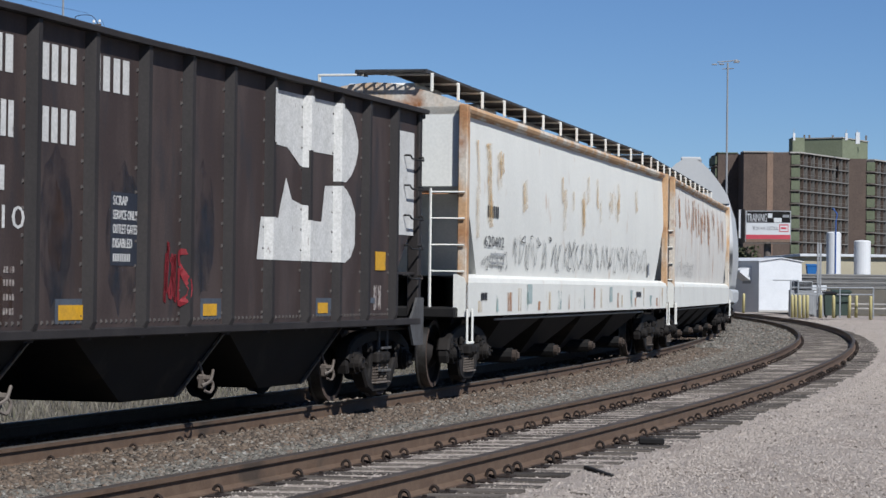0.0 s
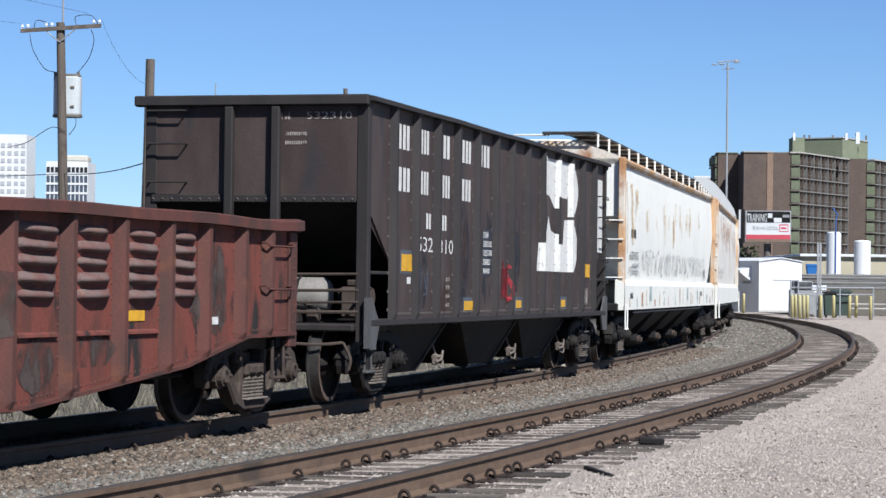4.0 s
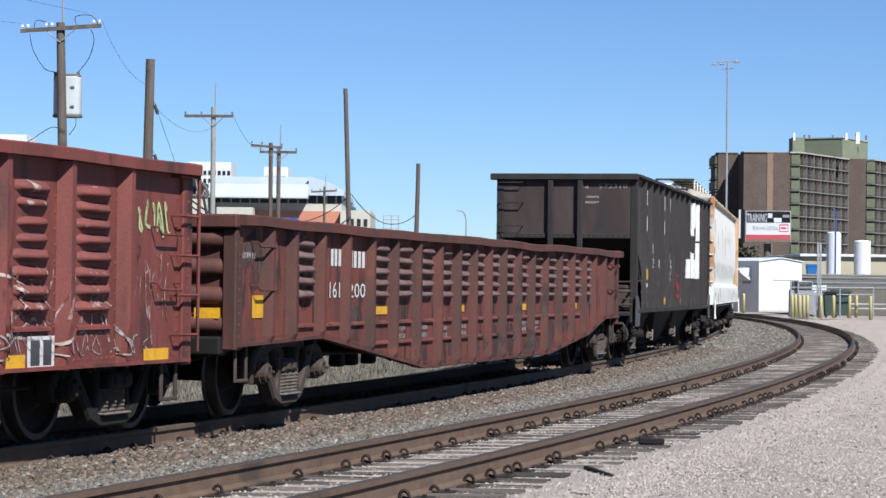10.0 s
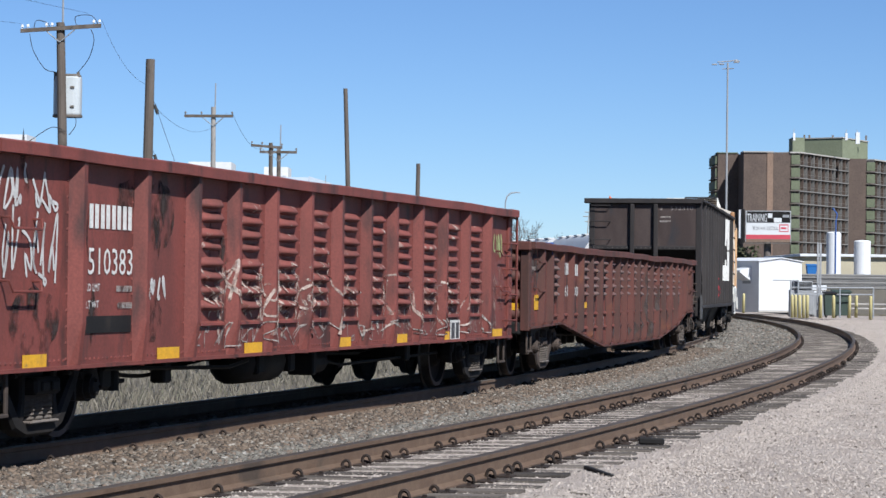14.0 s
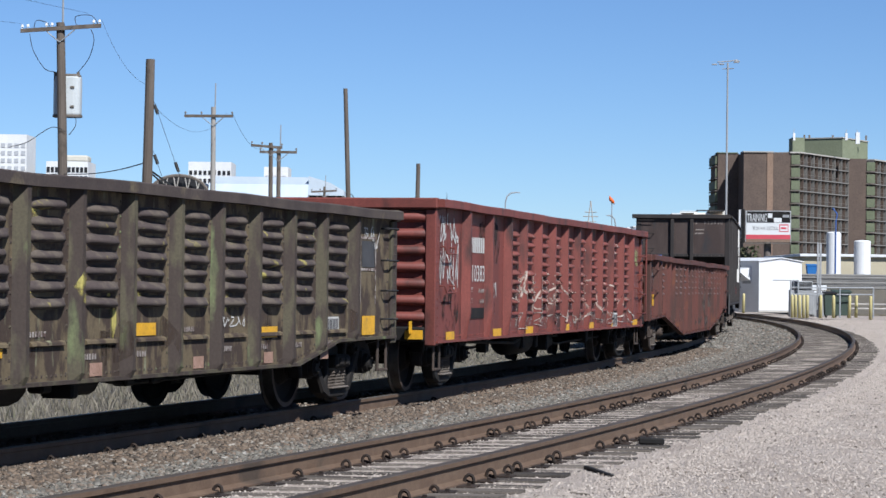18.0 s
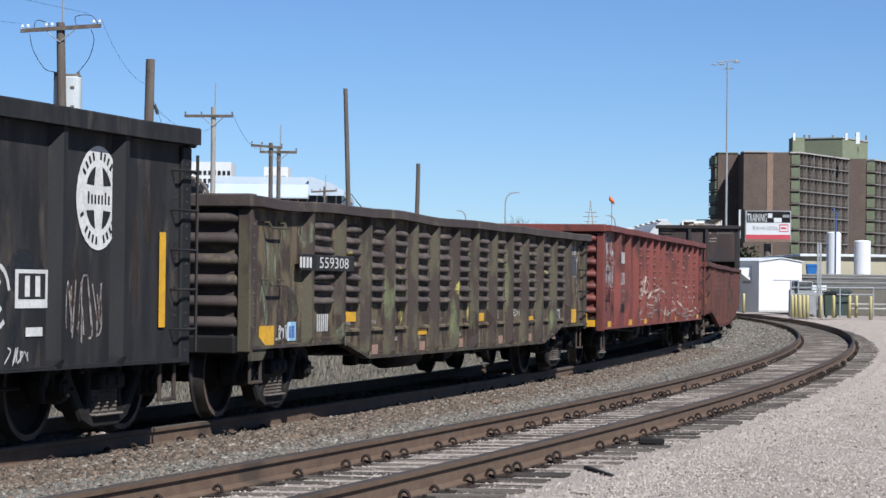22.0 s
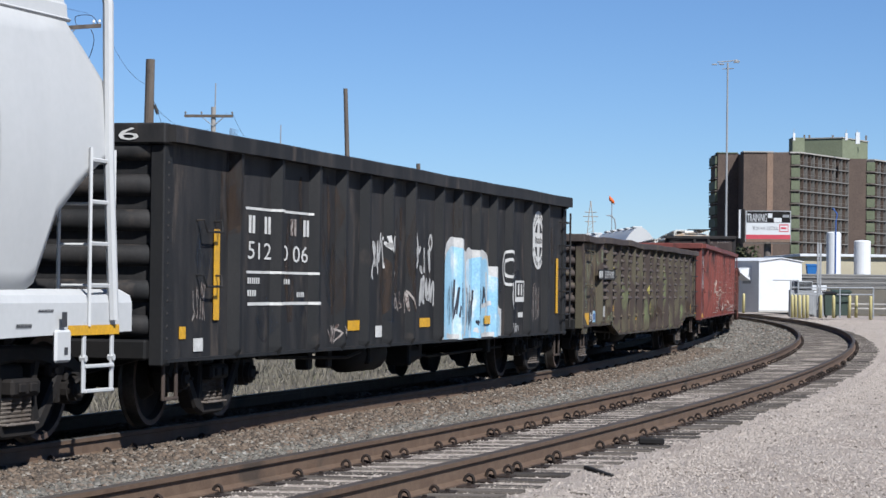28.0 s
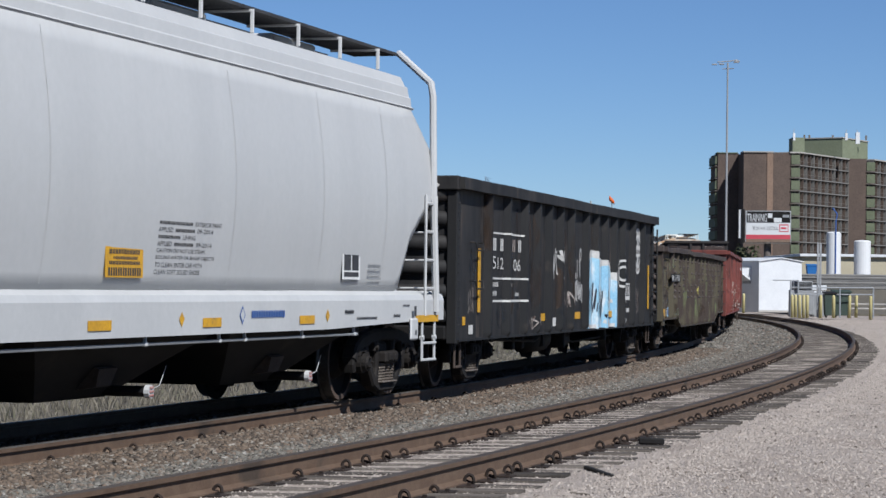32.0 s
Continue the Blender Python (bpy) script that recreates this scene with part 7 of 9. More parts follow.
for k in range(46):
    x, z, h = rnd.uniform(-8.4, 8.4), rnd.uniform(3.0, 3.45), rnd.uniform(0.3, 0.8)
    q = Mesh()
    stroke(q, [(x, z), (x + 0.03, z - 0.3 * h), (x - 0.02, z - 0.65 * h), (x + 0.01, z - h)], rnd.uniform(0.10, 0.22), skin_c, 0.25)
    part("rust_run", q, M["rust_deep"], car_c)
for k in range(5):
    covered_hopper(105.6 + 19.6 * k, 6.9, 9.2, 3.9, 5.25, (1.0, 1.35), (M["white_w"], M["white_sill"], M["white_sill"], M["black"]), "tall light grey covered hopper car far round the curve", (-7.6, 7.6), "bulged", plain=True)


# ------------------------------------------------------------------ ties, clips, stones and grass


def fast_mesh(name, verts, faces, mat):
    """A mesh from arrays: verts (n, 3), faces (m, k)."""
    me = bpy.data.meshes.new(name)
    k = faces.shape[1]
    me.vertices.add(len(verts))
    me.vertices.foreach_set("co", np.ascontiguousarray(verts, dtype=np.float32).ravel())
    me.loops.add(faces.size)
    me.loops.foreach_set("vertex_index", np.ascontiguousarray(faces, dtype=np.int32).ravel())
    me.polygons.add(len(faces))
    me.polygons.foreach_set("loop_start", np.arange(0, faces.size, k, dtype=np.int32))
    me.polygons.foreach_set("loop_total", np.full(len(faces), k, dtype=np.int32))
    me.update(calc_edges=True)
    me.validate()
    me.materials.append(mat)
    return me


def line_xy(s, o):
    x, y, th = np.interp(s, _s, _x), np.interp(s, _s, _y), np.interp(s, _s, _th)
    return x + np.cos(th) * o, y - np.sin(th) * o


def scatter_stones(name, n, s0, s1, o0, o1, size, zfun, mat, seed, sink=0.3, power=1.0, flat=0.75):
    """Loose angular stones, each a box with shifted corners."""
    rg = np.random.default_rng(seed)
    s = s0 + (s1 - s0) * rg.random(n) ** power
    o = o0 + (o1 - o0) * rg.random(n)
    x, y = line_xy(s, o)
    z = zfun(s, o)
    r = size[0] + (size[1] - size[0]) * rg.random(n) ** 1.6
    cube = np.array([(a, b, c) for a in (-1, 1) for b in (-1, 1) for c in (-1, 1)], float)
    v = cube[None] * 0.5 + rg.uniform(-0.28, 0.28, (n, 8, 3))
    ang = rg.uniform(0, math.pi, n)
    tilt = rg.normal(0, 0.5, n)
    ca, sn, ct, stt = np.cos(ang), np.sin(ang), np.cos(tilt), np.sin(tilt)
    vx, vy, vz = v[..., 0] * rg.uniform(0.7, 1.3, n)[:, None], v[..., 1], v[..., 2] * flat
    vy, vz = vy * ct[:, None] - vz * stt[:, None], vy * stt[:, None] + vz * ct[:, None]
    vx, vy = vx * ca[:, None] - vy * sn[:, None], vx * sn[:, None] + vy * ca[:, None]
    out = np.stack([x[:, None] + vx * r[:, None], y[:, None] + vy * r[:, None], z[:, None] + vz * r[:, None] + (r * (0.5 - sink))[:, None] * flat], -1).reshape(-1, 3)
    f = np.array([(0, 1, 3, 2), (4, 6, 7, 5), (0, 4, 5, 1), (2, 3, 7, 6), (1, 5, 7, 3)])
    faces = (f[None] + 8 * np.arange(n)[:, None, None]).reshape(-1, 4)
    return new(name, fast_mesh(name, out, faces, mat))


def lot_z(s, o):
    return np.where(o < 2.1, np.maximum(bed_z(s, o), lot_level(s, o)), lot_level(s, o)) + 0.004


def scatter_pebbles(name, n, s0, s1, o0, o1, size, zfun, mat, seed, power=1.0, edge=1.0):
    """Small pebbles, each a crooked four-sided tip above the ground."""
    rg = np.random.default_rng(seed)
    s = s0 + (s1 - s0) * rg.random(n) ** power
    o = o0 + (o1 - o0) * rg.random(n) ** edge
    x, y = line_xy(s, o)
    z = zfun(s, o)
    r = size[0] + (size[1] - size[0]) * rg.random(n) ** 2.0
    ang = rg.uniform(0, math.pi, n)[:, None] + np.array([0.3, 1.6, 3.3, 4.8])[None] + rg.uniform(-0.4, 0.4, (n, 4))
    rad = r[:, None] * rg.uniform(0.42, 0.72, (n, 4))
    v = np.empty((n, 5, 3))
    v[:, :4, 0], v[:, :4, 1] = x[:, None] + np.cos(ang) * rad, y[:, None] + np.sin(ang) * rad
    v[:, :4, 2] = (z - 0.15 * r)[:, None]
    v[:, 4, 0], v[:, 4, 1] = x + r * rg.uniform(-0.25, 0.25, n), y + r * rg.uniform(-0.25, 0.25, n)
    v[:, 4, 2] = z + r * rg.uniform(0.2, 0.6, n)
    f = np.array([(0, 1, 4), (1, 2, 4), (2, 3, 4), (3, 0, 4)])
    return new(name, fast_mesh(name, v.reshape(-1, 3), (f[None] + 5 * np.arange(n)[:, None, None]).reshape(-1, 3), mat))


tagged(scatter_stones("ballast_stones", 78000, -9, 42, -2.45, -0.80, (0.016, 0.041), bed_z, M["stones"], 1, 0.35, 1.35), "brown-grey crushed stones between the two tracks", "ballast", kind="stuff")
tagged(scatter_stones("ballast_stones", 46000, -9, 42, -3.55, -2.35, (0.016, 0.041), bed_z, M["rusty_stones"], 9, 0.35, 1.35), "rust-stained crushed stones beside the train's track", "ballast", kind="stuff")
tagged(scatter_stones("ballast_stones", 26000, 40, 125, -3.6, -0.8, (0.04, 0.09), bed_z, M["stones"], 2, 0.35, 1.2), "brown-grey crushed stones between the two tracks", "ballast", kind="stuff")
tagged(scatter_stones("ballast_stones", 18000, -9, 60, -6.4, -3.5, (0.03, 0.07), bed_z, M["rusty_stones"], 3, 0.35, 1.4), "grimy crushed stones under the train's track", "ballast", kind="stuff")
tagged(scatter_pebbles("gravel_stones", 40000, -9, 70, -0.72, 0.72, (0.012, 0.034), bed_z, M["pebbles"], 4, 1.4), "pale gravel between the rails of the near track", "gravel", kind="stuff")
tagged(scatter_pebbles("gravel_stones", 40000, -9, 70, 0.82, 2.2, (0.009, 0.026), lot_z, M["pebbles"], 5, 1.3), "pale gravel beside the tie ends", "gravel", kind="stuff")
tagged(scatter_pebbles("gravel_stones", 190000, -8, 42, 1.6, 10.0, (0.009, 0.028), lot_z, M["pebbles"], 6, 1.3), "loose pale gravel on the lot", "gravel", kind="stuff")
tagged(scatter_pebbles("gravel_stones", 5200, -8, 60, 1.5, 11.0, (0.016, 0.045), lot_z, M["dark_pebbles"], 61, 1.25), "dark stones strewn over the pale gravel lot", "gravel", kind="stuff")
tagged(scatter_pebbles("gravel_stones", 40000, 38, 110, 1.8, 12.0, (0.016, 0.06), lot_z, M["pebbles"], 7, 1.1), "loose pale gravel on the lot", "gravel", kind="stuff")

rnd = random.Random(5)
TIES = []
for i in range(4):
    q = Mesh()
    a, b, c = rnd.uniform(0.10, 0.125), rnd.uniform(0.075, 0.09), 0.012
    rings = []
    for x in (-1.30, -1.28, -0.6, 0.1, 0.7, 1.28, 1.30):
        e = 0.9 if abs(x) == 1.30 else 1.0
        d = rnd.uniform(-0.008, 0.008)
        rings.append([(x, -a * e, -0.16), (x, a * e, -0.16), (x, a * e, -0.012 + d), (x, a * e - c, d), (x, 0.02, d - 0.006), (x, -a * e + c, d), (x, -a * e, -0.012 + d)])
    q.loft(rings)
    TIES.append(q.data("tie", M["tie"]))


def lay_ties(trk, o, zfun, cant, s0, s1, step, seed, count=300):
    r = random.Random(seed)
    s = s0
    n = 0
    while s < s1 and n < count:
        p = line(s, o + r.uniform(-0.03, 0.10), zfun(s) - 0.176)
        ob = part("tie", TIES[r.randint(0, 3)], None, trk)
        ob.matrix_basis = Matrix.Translation(p) @ Matrix.Rotation(-heading(s) + radians(r.uniform(-1.5, 1.5)), 4, "Z") @ Matrix.Rotation(-cant / 1.5 + radians(r.uniform(-0.4, 0.4)), 4, "Y")
        s += step * r.uniform(0.93, 1.07)
        n += 1


lay_ties(near_track, 0.0, near_z, CANT_NEAR, -9, 145, 0.52, 1)
lay_ties(train_track, -SPACING, train_z, CANT_TRAIN, -10, 95, 0.55, 2, 190)

# spring clips and tie plates beside the rails
q = Mesh()
q.hose([(0.060, 0.0, -0.165), (0.070, 0.0, -0.128), (0.095, 0.0, -0.110), (0.122, 0.0, -0.124), (0.130, 0.0, -0.165), (0.105, 0.03, -0.170), (0.068, 0.04, -0.158)], 0.013, 5, 3)
CLIP = q.data("rail_clip", M["anchor"])
q = Mesh()
q.box(-0.19, 0.19, -0.10, 0.10, -0.182, -0.166, 0, 0.004)
for sx in (-0.15, 0.15):
    q.box(sx - 0.013, sx + 0.013, -0.07, -0.04, -0.166, -0.145)
PLATE = q.data("tie_plate", M["anchor"])
rc = random.Random(12)
for i in range(70):
    s = -8.6 + i * 0.52
    for side in (1, -1):
        c0 = side * GAUGE / 2
        p = line(s, c0, near_z(s) + CANT_NEAR * side / 2)
        turn = Matrix.Translation(p) @ Matrix.Rotation(-heading(s), 4, "Z")
        for dy in (0.14, -0.14):
            if rc.random() < (0.62 if dy > 0 else 0.22):
                part("rail_clip", CLIP, None, near_track, at=turn @ pose(0, dy + rc.uniform(-0.03, 0.03), rc.uniform(-0.01, 0.01), rc.uniform(-8, 8), rc.uniform(-8, 8), rc.uniform(-14, 14)))
        part("tie_plate", PLATE, None, near_track, at=turn)
far = Mesh()
cv, cf = [v.co.copy() for v in CLIP.vertices], [tuple(p.vertices) for p in CLIP.polygons]
for i in range(240):
    s = 27.8 + i * 0.26
    for side in (1, -1):
        if rc.random() < 0.42:
            turn = Matrix.Translation(line(s, side * GAUGE / 2, near_z(s) + CANT_NEAR * side / 2)) @ Matrix.Rotation(-heading(s), 4, "Z")
            far.add([turn @ v for v in cv], cf)
for i in range(130):
    s = -9 + i * 0.55
    if rc.random() < 0.6:
        turn = Matrix.Translation(line(s, -SPACING + GAUGE / 2, train_z(s) + CANT_TRAIN / 2)) @ Matrix.Rotation(-heading(s) + rc.uniform(-0.2, 0.2), 4, "Z")
        far.add([turn @ v for v in cv], cf)
tagged(part("rail_clips", far, M["anchor"], near_track), kind="stuff")

# dry grass behind the train
rg = np.random.default_rng(8)
n = 190000
s = -12 + 120 * rg.random(n) ** 1.5
o = -7.3 - 24 * rg.random(n) ** 1.3
x, y = line_xy(s, o)
z = grass_level(o)
clump = 0.5 + 0.5 * np.sin(x * 2.1 + 1.3 * np.sin(y * 0.9)) * np.sin(y * 1.7)
h = (0.05 + 0.20 * rg.random(n)) * (0.5 + 0.7 * clump)
lean = rg.uniform(-0.5, 0.5, (n, 2)) * h[:, None]
w = 0.0025 + 0.004 * rg.random(n)
ang = rg.uniform(0, math.pi, n)
dx, dy = np.cos(ang) * w, np.sin(ang) * w
h = np.where(o > -8.6, h * 0.35, h)
v = np.stack([np.stack([x - dx, y - dy, z - 0.02], -1), np.stack([x + dx, y + dy, z - 0.02], -1), np.stack([x + lean[:, 0] * 0.4 + dx * 0.6, y + lean[:, 1] * 0.4 + dy * 0.6, z + h * 0.6], -1), np.stack([x + lean[:, 0], y + lean[:, 1], z + h], -1)], 1).reshape(-1, 3)
f = np.array([(0, 1, 2, 3)])
faces = (f[None] + 4 * np.arange(n)[:, None, None]).reshape(-1, 4)
tagged(new("dry_grass", fast_mesh("dry_grass", v, faces, M["blade"])), "tall dry straw-coloured grass behind the track", "grass", kind="stuff")

# loose bits of timber by the near track
for (x, y, ln, w, rz, nm, lb) in ((1.235, 18.45, 0.66, 0.045, -76, "dark_stick", "blackened stick lying on the gravel"), (1.95, 21.9, 0.24, 0.085, -8, "timber_block", "black block of old timber beside a tie end"),
                                   (1.75, 24.6, 0.22, 0.02, -35, "wood_scrap", "thin weathered stick lying on the gravel"), (0.98, 16.6, 0.16, 0.02, -35, "wood_scrap", "thin weathered stick lying on the gravel")):
    q = Mesh()
    q.box(-ln / 2, ln / 2, -w / 2, w / 2, 0, w * 0.7, 0, w * 0.15)
    ob = part(nm, q, M["tie"] if nm == "wood_scrap" else M["black"])
    ob.matrix_basis = pose(x, y, -0.16 if nm == "timber_block" else -0.165, 0, 1.5, rz)
    tagged(ob, lb, "timber scrap")


# ------------------------------------------------------------------ beyond the track: shed, yard, street and skyline
M["brick"] = surface("brown_brick_wall", (0.124, 0.092, 0.076), (0.155, 0.115, 0.092), scale=0.3, fine=3, rough=0.9, bump=0.1)
M["tan"] = surface("tan_brick_band", (0.297, 0.203, 0.149), (0.257, 0.176, 0.128), scale=0.3, fine=3, rough=0.9, bump=0.1)
M["sage"] = surface("sage_green_panel", (0.150, 0.172, 0.108), (0.18, 0.20, 0.13), scale=0.3, fine=3, rough=0.8, bump=0.05)
M["tank"] = surface("white_tank_paint", (0.850, 0.850, 0.850), (0.837, 0.850, 0.850), rough=0.5, scale=1.2, bump=0.02)
M["tank_grey"] = surface("pale_grey_tank_paint", (0.621, 0.661, 0.675), (0.540, 0.581, 0.594), rough=0.5, scale=1.2)
M["fin"] = surface("pale_balcony_edge", (0.24, 0.23, 0.215), (0.19, 0.18, 0.17), rough=0.9, scale=0.5)
M["sage_light"] = surface("pale_sage_cladding", (0.223, 0.250, 0.162), (0.257, 0.284, 0.189), scale=0.3, fine=3, rough=0.8, bump=0.05)
# For windows, and for balcony back walls with their shade put into the colour.
M["darkglass"] = surface("dark_window_and_recess_shade", (0.026, 0.026, 0.030), (0.040, 0.039, 0.040), rough=0.35, scale=0.5)
M["slab"] = surface("pale_concrete_slab", (0.486, 0.459, 0.419), (0.378, 0.365, 0.338), rough=0.9, scale=0.5)
M["haze_white"] = surface("pale_office_cladding", (0.837, 0.850, 0.850), (0.743, 0.756, 0.769), rough=0.7, scale=0.1, bump=0)
M["pole_grey"] = surface("grey_pole_paint", (0.36, 0.37, 0.38), (0.30, 0.31, 0.32), rough=0.6)
M["pale_wood"] = surface("bleached_pole_wood", (0.40, 0.38, 0.35), (0.32, 0.30, 0.275), rough=0.9, scale=4, streak=(1, 1, 0.1))
M["tower_glass"] = surface("dark_blue_office_glass", (0.075, 0.095, 0.13), (0.10, 0.125, 0.165), rough=0.3, scale=0.1, bump=0)
# Distance haze is put into this glass as extra paleness.
M["faint_glass"] = surface("haze_paled_office_glass", (0.50, 0.52, 0.55), (0.46, 0.48, 0.51), rough=0.4, scale=0.1, bump=0)
M["haze_glass"] = surface("blue_grey_office_glass", (0.216, 0.270, 0.351), (0.270, 0.338, 0.432), rough=0.3, scale=0.1, bump=0)
M["cream"] = surface("cream_wall", (0.621, 0.594, 0.513), (0.540, 0.520, 0.452), rough=0.85, scale=0.2, bump=0)
M["terracotta"] = surface("terracotta_band", (0.621, 0.270, 0.176), (0.540, 0.230, 0.149), rough=0.85, scale=0.2, bump=0)
M["roofmetal"] = surface("pale_blue_metal_roof", (0.540, 0.621, 0.702), (0.621, 0.702, 0.783), rough=0.5, scale=0.1, streak=(4, 1, 1), bump=0)
M["beige"] = surface("beige_shed_wall", (0.540, 0.486, 0.351), (0.459, 0.405, 0.297), rough=0.85, scale=0.3)
M["concrete"] = surface("grey_concrete", (0.270, 0.263, 0.250), (0.203, 0.196, 0.189), rough=0.9, scale=0.6)
M["bin_green"] = surface("dark_green_bin", (0.05, 0.075, 0.06), (0.065, 0.09, 0.075), rough=0.6)
M["bin_blue"] = surface("blue_bin", (0.03, 0.16, 0.46), (0.04, 0.19, 0.50), rough=0.5)
M["orange"] = surface("orange_windsock_cloth", (0.75, 0.16, 0.03), (0.65, 0.13, 0.03), rough=0.8)
M["red_strip"] = surface("red_poster_strip", (0.70, 0.10, 0.13), (0.62, 0.09, 0.12), rough=0.6)
M["bark"] = surface("grey_bark", (0.16, 0.14, 0.12), (0.22, 0.19, 0.17), rough=0.9, scale=2)
M["leaf"] = islands("dull_green_leaf", [(0, (0.05, 0.065, 0.03)), (0.5, (0.09, 0.105, 0.05)), (1, (0.14, 0.14, 0.075))], 0.9)
M["twig"] = islands("bare_twig", [(0, (0.16, 0.14, 0.12)), (1, (0.26, 0.24, 0.21))], 0.9)


def simple(name, mesh, mat, label, category, at=None, smooth=False):
    return tagged(part(name, mesh, mat, None, smooth=smooth, at=at), label, category)


# white metal shed with two hooded vents
def shed():
    t = base("shed", pose(19.82, 148.0, -0.27, 0, 0, 24))
    w, l, h, pk = 3.15, 6.4, 3.22, 3.42
    q = Mesh()
    q.prism([(0, 0), (w, 0), (w, h), (w / 2, pk - 0.03), (0, h)], "y", 0.0, l)
    part("wall", q, M["white"], t)
    q = Mesh()
    for s0, s1 in (((-0.10, h - 0.03), (w / 2, pk)), ((w / 2, pk), (w + 0.10, h - 0.03))):
        q.prism([s0, s1, (s1[0], s1[1] + 0.05), (s0[0], s0[1] + 0.05)], "y", -0.10, l + 0.1)
    part("roof", q, M["white"], t)
    for yy in (0.9, 3.2):
        v = Mesh()
        v.prism([(0.0, 2.85), (-0.85, 2.62), (-0.85, 2.50), (0.0, 1.95)], "y", yy, yy + 1.15)
        part("vent_hood", v, M["white"], t)
        v = Mesh()
        v.box(-0.02, 0.0, yy + 0.1, yy + 1.05, 1.80, 1.96)
        part("vent_grille", v, M["greymetal"], t)
    v = Mesh()
    v.box(1.0, 2.85, -0.02, 0.0, 2.02, 2.06)
    part("wall_seam", v, M["greymetal"], t)
    v = Mesh()
    v.box(-0.05, w + 0.05, -0.06, 0.0, 0.0, 0.14, 0, 0.01)
    part("base_trim", v, M["slab"], t)
    v = Mesh()
    v.box(w - 0.45, w - 0.25, -0.05, 0.0, 0.5, 1.4)
    part("meter_box", v, M["greymetal"], t)
    tagged(t, "white metal shed with hooded vents beside the track", "shed")


shed()

# yellow bollards
q = Mesh()
n = 12
q.loft([[(r * math.cos(2 * math.pi * k / n), r * math.sin(2 * math.pi * k / n), z) for k in range(n)] for r, z in ((0.085, 0.0), (0.085, 1.12), (0.07, 1.18), (0.03, 1.21))])
BOLLARD = q.data("bollard", M["yellowpost"], True)
for x, y in ((18.42, 144.5), (18.53, 125.1), (18.75, 125.4), (18.62, 123.1), (18.84, 123.2), (19.06, 123.4), (19.87, 124.1), (20.66, 124.7), (21.60, 125.4), (22.45, 128.2), (21.68, 119.6), (19.98, 124.9)):
    ob = new("bollard", BOLLARD)
    ob.matrix_basis = pose(x, y, -0.28, random.uniform(-1, 1), random.uniform(-1, 1), 0)
    tagged(ob, "pale yellow steel bollard standing in the gravel", "bollard", group="bollards by the shed")

# cabinet behind a pipe rail, bins, sign post
q = base("utility_cabinet", pose(19.75, 130.0, -0.28))
c = Mesh()
c.box(-0.65, 0.65, -0.4, 0.4, 0.10, 1.45, 0, 0.03)
part("cabinet", c, M["greymetal"], q)
c = Mesh()
c.box(-0.5, 0.55, -0.42, 0.42, 1.45, 1.95, 0, 0.04)
part("fan_housing", c, M["greymetal"], q, "grey louvred fan housing")
for k in range(6):
    c = Mesh()
    c.box(-0.45, 0.5, -0.44, -0.42, 1.50 + 0.07 * k, 1.53 + 0.07 * k)
    part("louvre", c, M["black"], q)
for x in (-0.6, 0.6):
    c = Mesh()
    c.box(x - 0.05, x + 0.05, -0.4, 0.4, 0.0, 0.12)
    part("foot", c, M["concrete"], q)
tagged(q, "grey utility cabinet with a louvred fan housing", "utility cabinet")
q = base("pipe_rail", pose(0, 0, 0))
for x in (18.75, 19.15, 20.25, 21.4, 23.2):
    c = Mesh()
    c.cyl((x, 127.2, -0.28), (x, 127.2, 1.35 if x > 19.5 else 1.7), 0.045, n=8)
    part("post", c, M["galv"], q)
for z in (0.95, 1.32):
    c = Mesh()
    c.tube([(18.75, 127.2, z), (20.8, 127.2, z), (23.2, 127.2, z + 0.03)], 0.035, 6)
    part("rail", c, M["galv"], q)
tagged(q, "galvanised pipe rail in front of the cabinet", "railing")
q = base("sign_post", pose(20.32, 128.0, -0.28))
c = Mesh()
c.box(-0.05, 0.05, -0.03, 0.03, 0.0, 4.05, 0, 0.01)
part("post", c, M["greymetal"], q)
c = Mesh()
c.box(0.08, 0.20, -0.05, -0.03, 1.2, 4.0, 0, 0.01)
part("plate", c, M["greymetal"], q)
tagged(q, "galvanised steel sign post seen from behind", "sign post")


def bin_thing(name, x, y, w, d, h, mat, label, lid):
    t = base(name, pose(x, y, -0.28))
    c = Mesh()
    c.loft([[(-w * 0.42, -d * 0.42, 0.12), (w * 0.42, -d * 0.42, 0.12), (w * 0.42, d * 0.42, 0.12), (-w * 0.42, d * 0.42, 0.12)], [(-w / 2, -d / 2, h), (w / 2, -d / 2, h), (w / 2, d / 2, h), (-w / 2, d / 2, h)]])
    part("body", c, mat, t)
    c = Mesh()
    c.prism([(-d / 2 - 0.04, h), (d / 2 + 0.04, h + 0.10), (d / 2 + 0.04, h + 0.16), (-d / 2 - 0.04, h + 0.06)], "x", -w / 2 - 0.04, w / 2 + 0.04)
    part("lid", c, lid, t)
    for sx in (-1, 1):
        c = Mesh()
        c.cyl((sx * w * 0.36 - 0.05, -d * 0.3, 0.1), (sx * w * 0.36 + 0.05, -d * 0.3, 0.1), 0.1, n=10)
        part("wheel", c, M["black"], t)
    tagged(t, label, "bin")


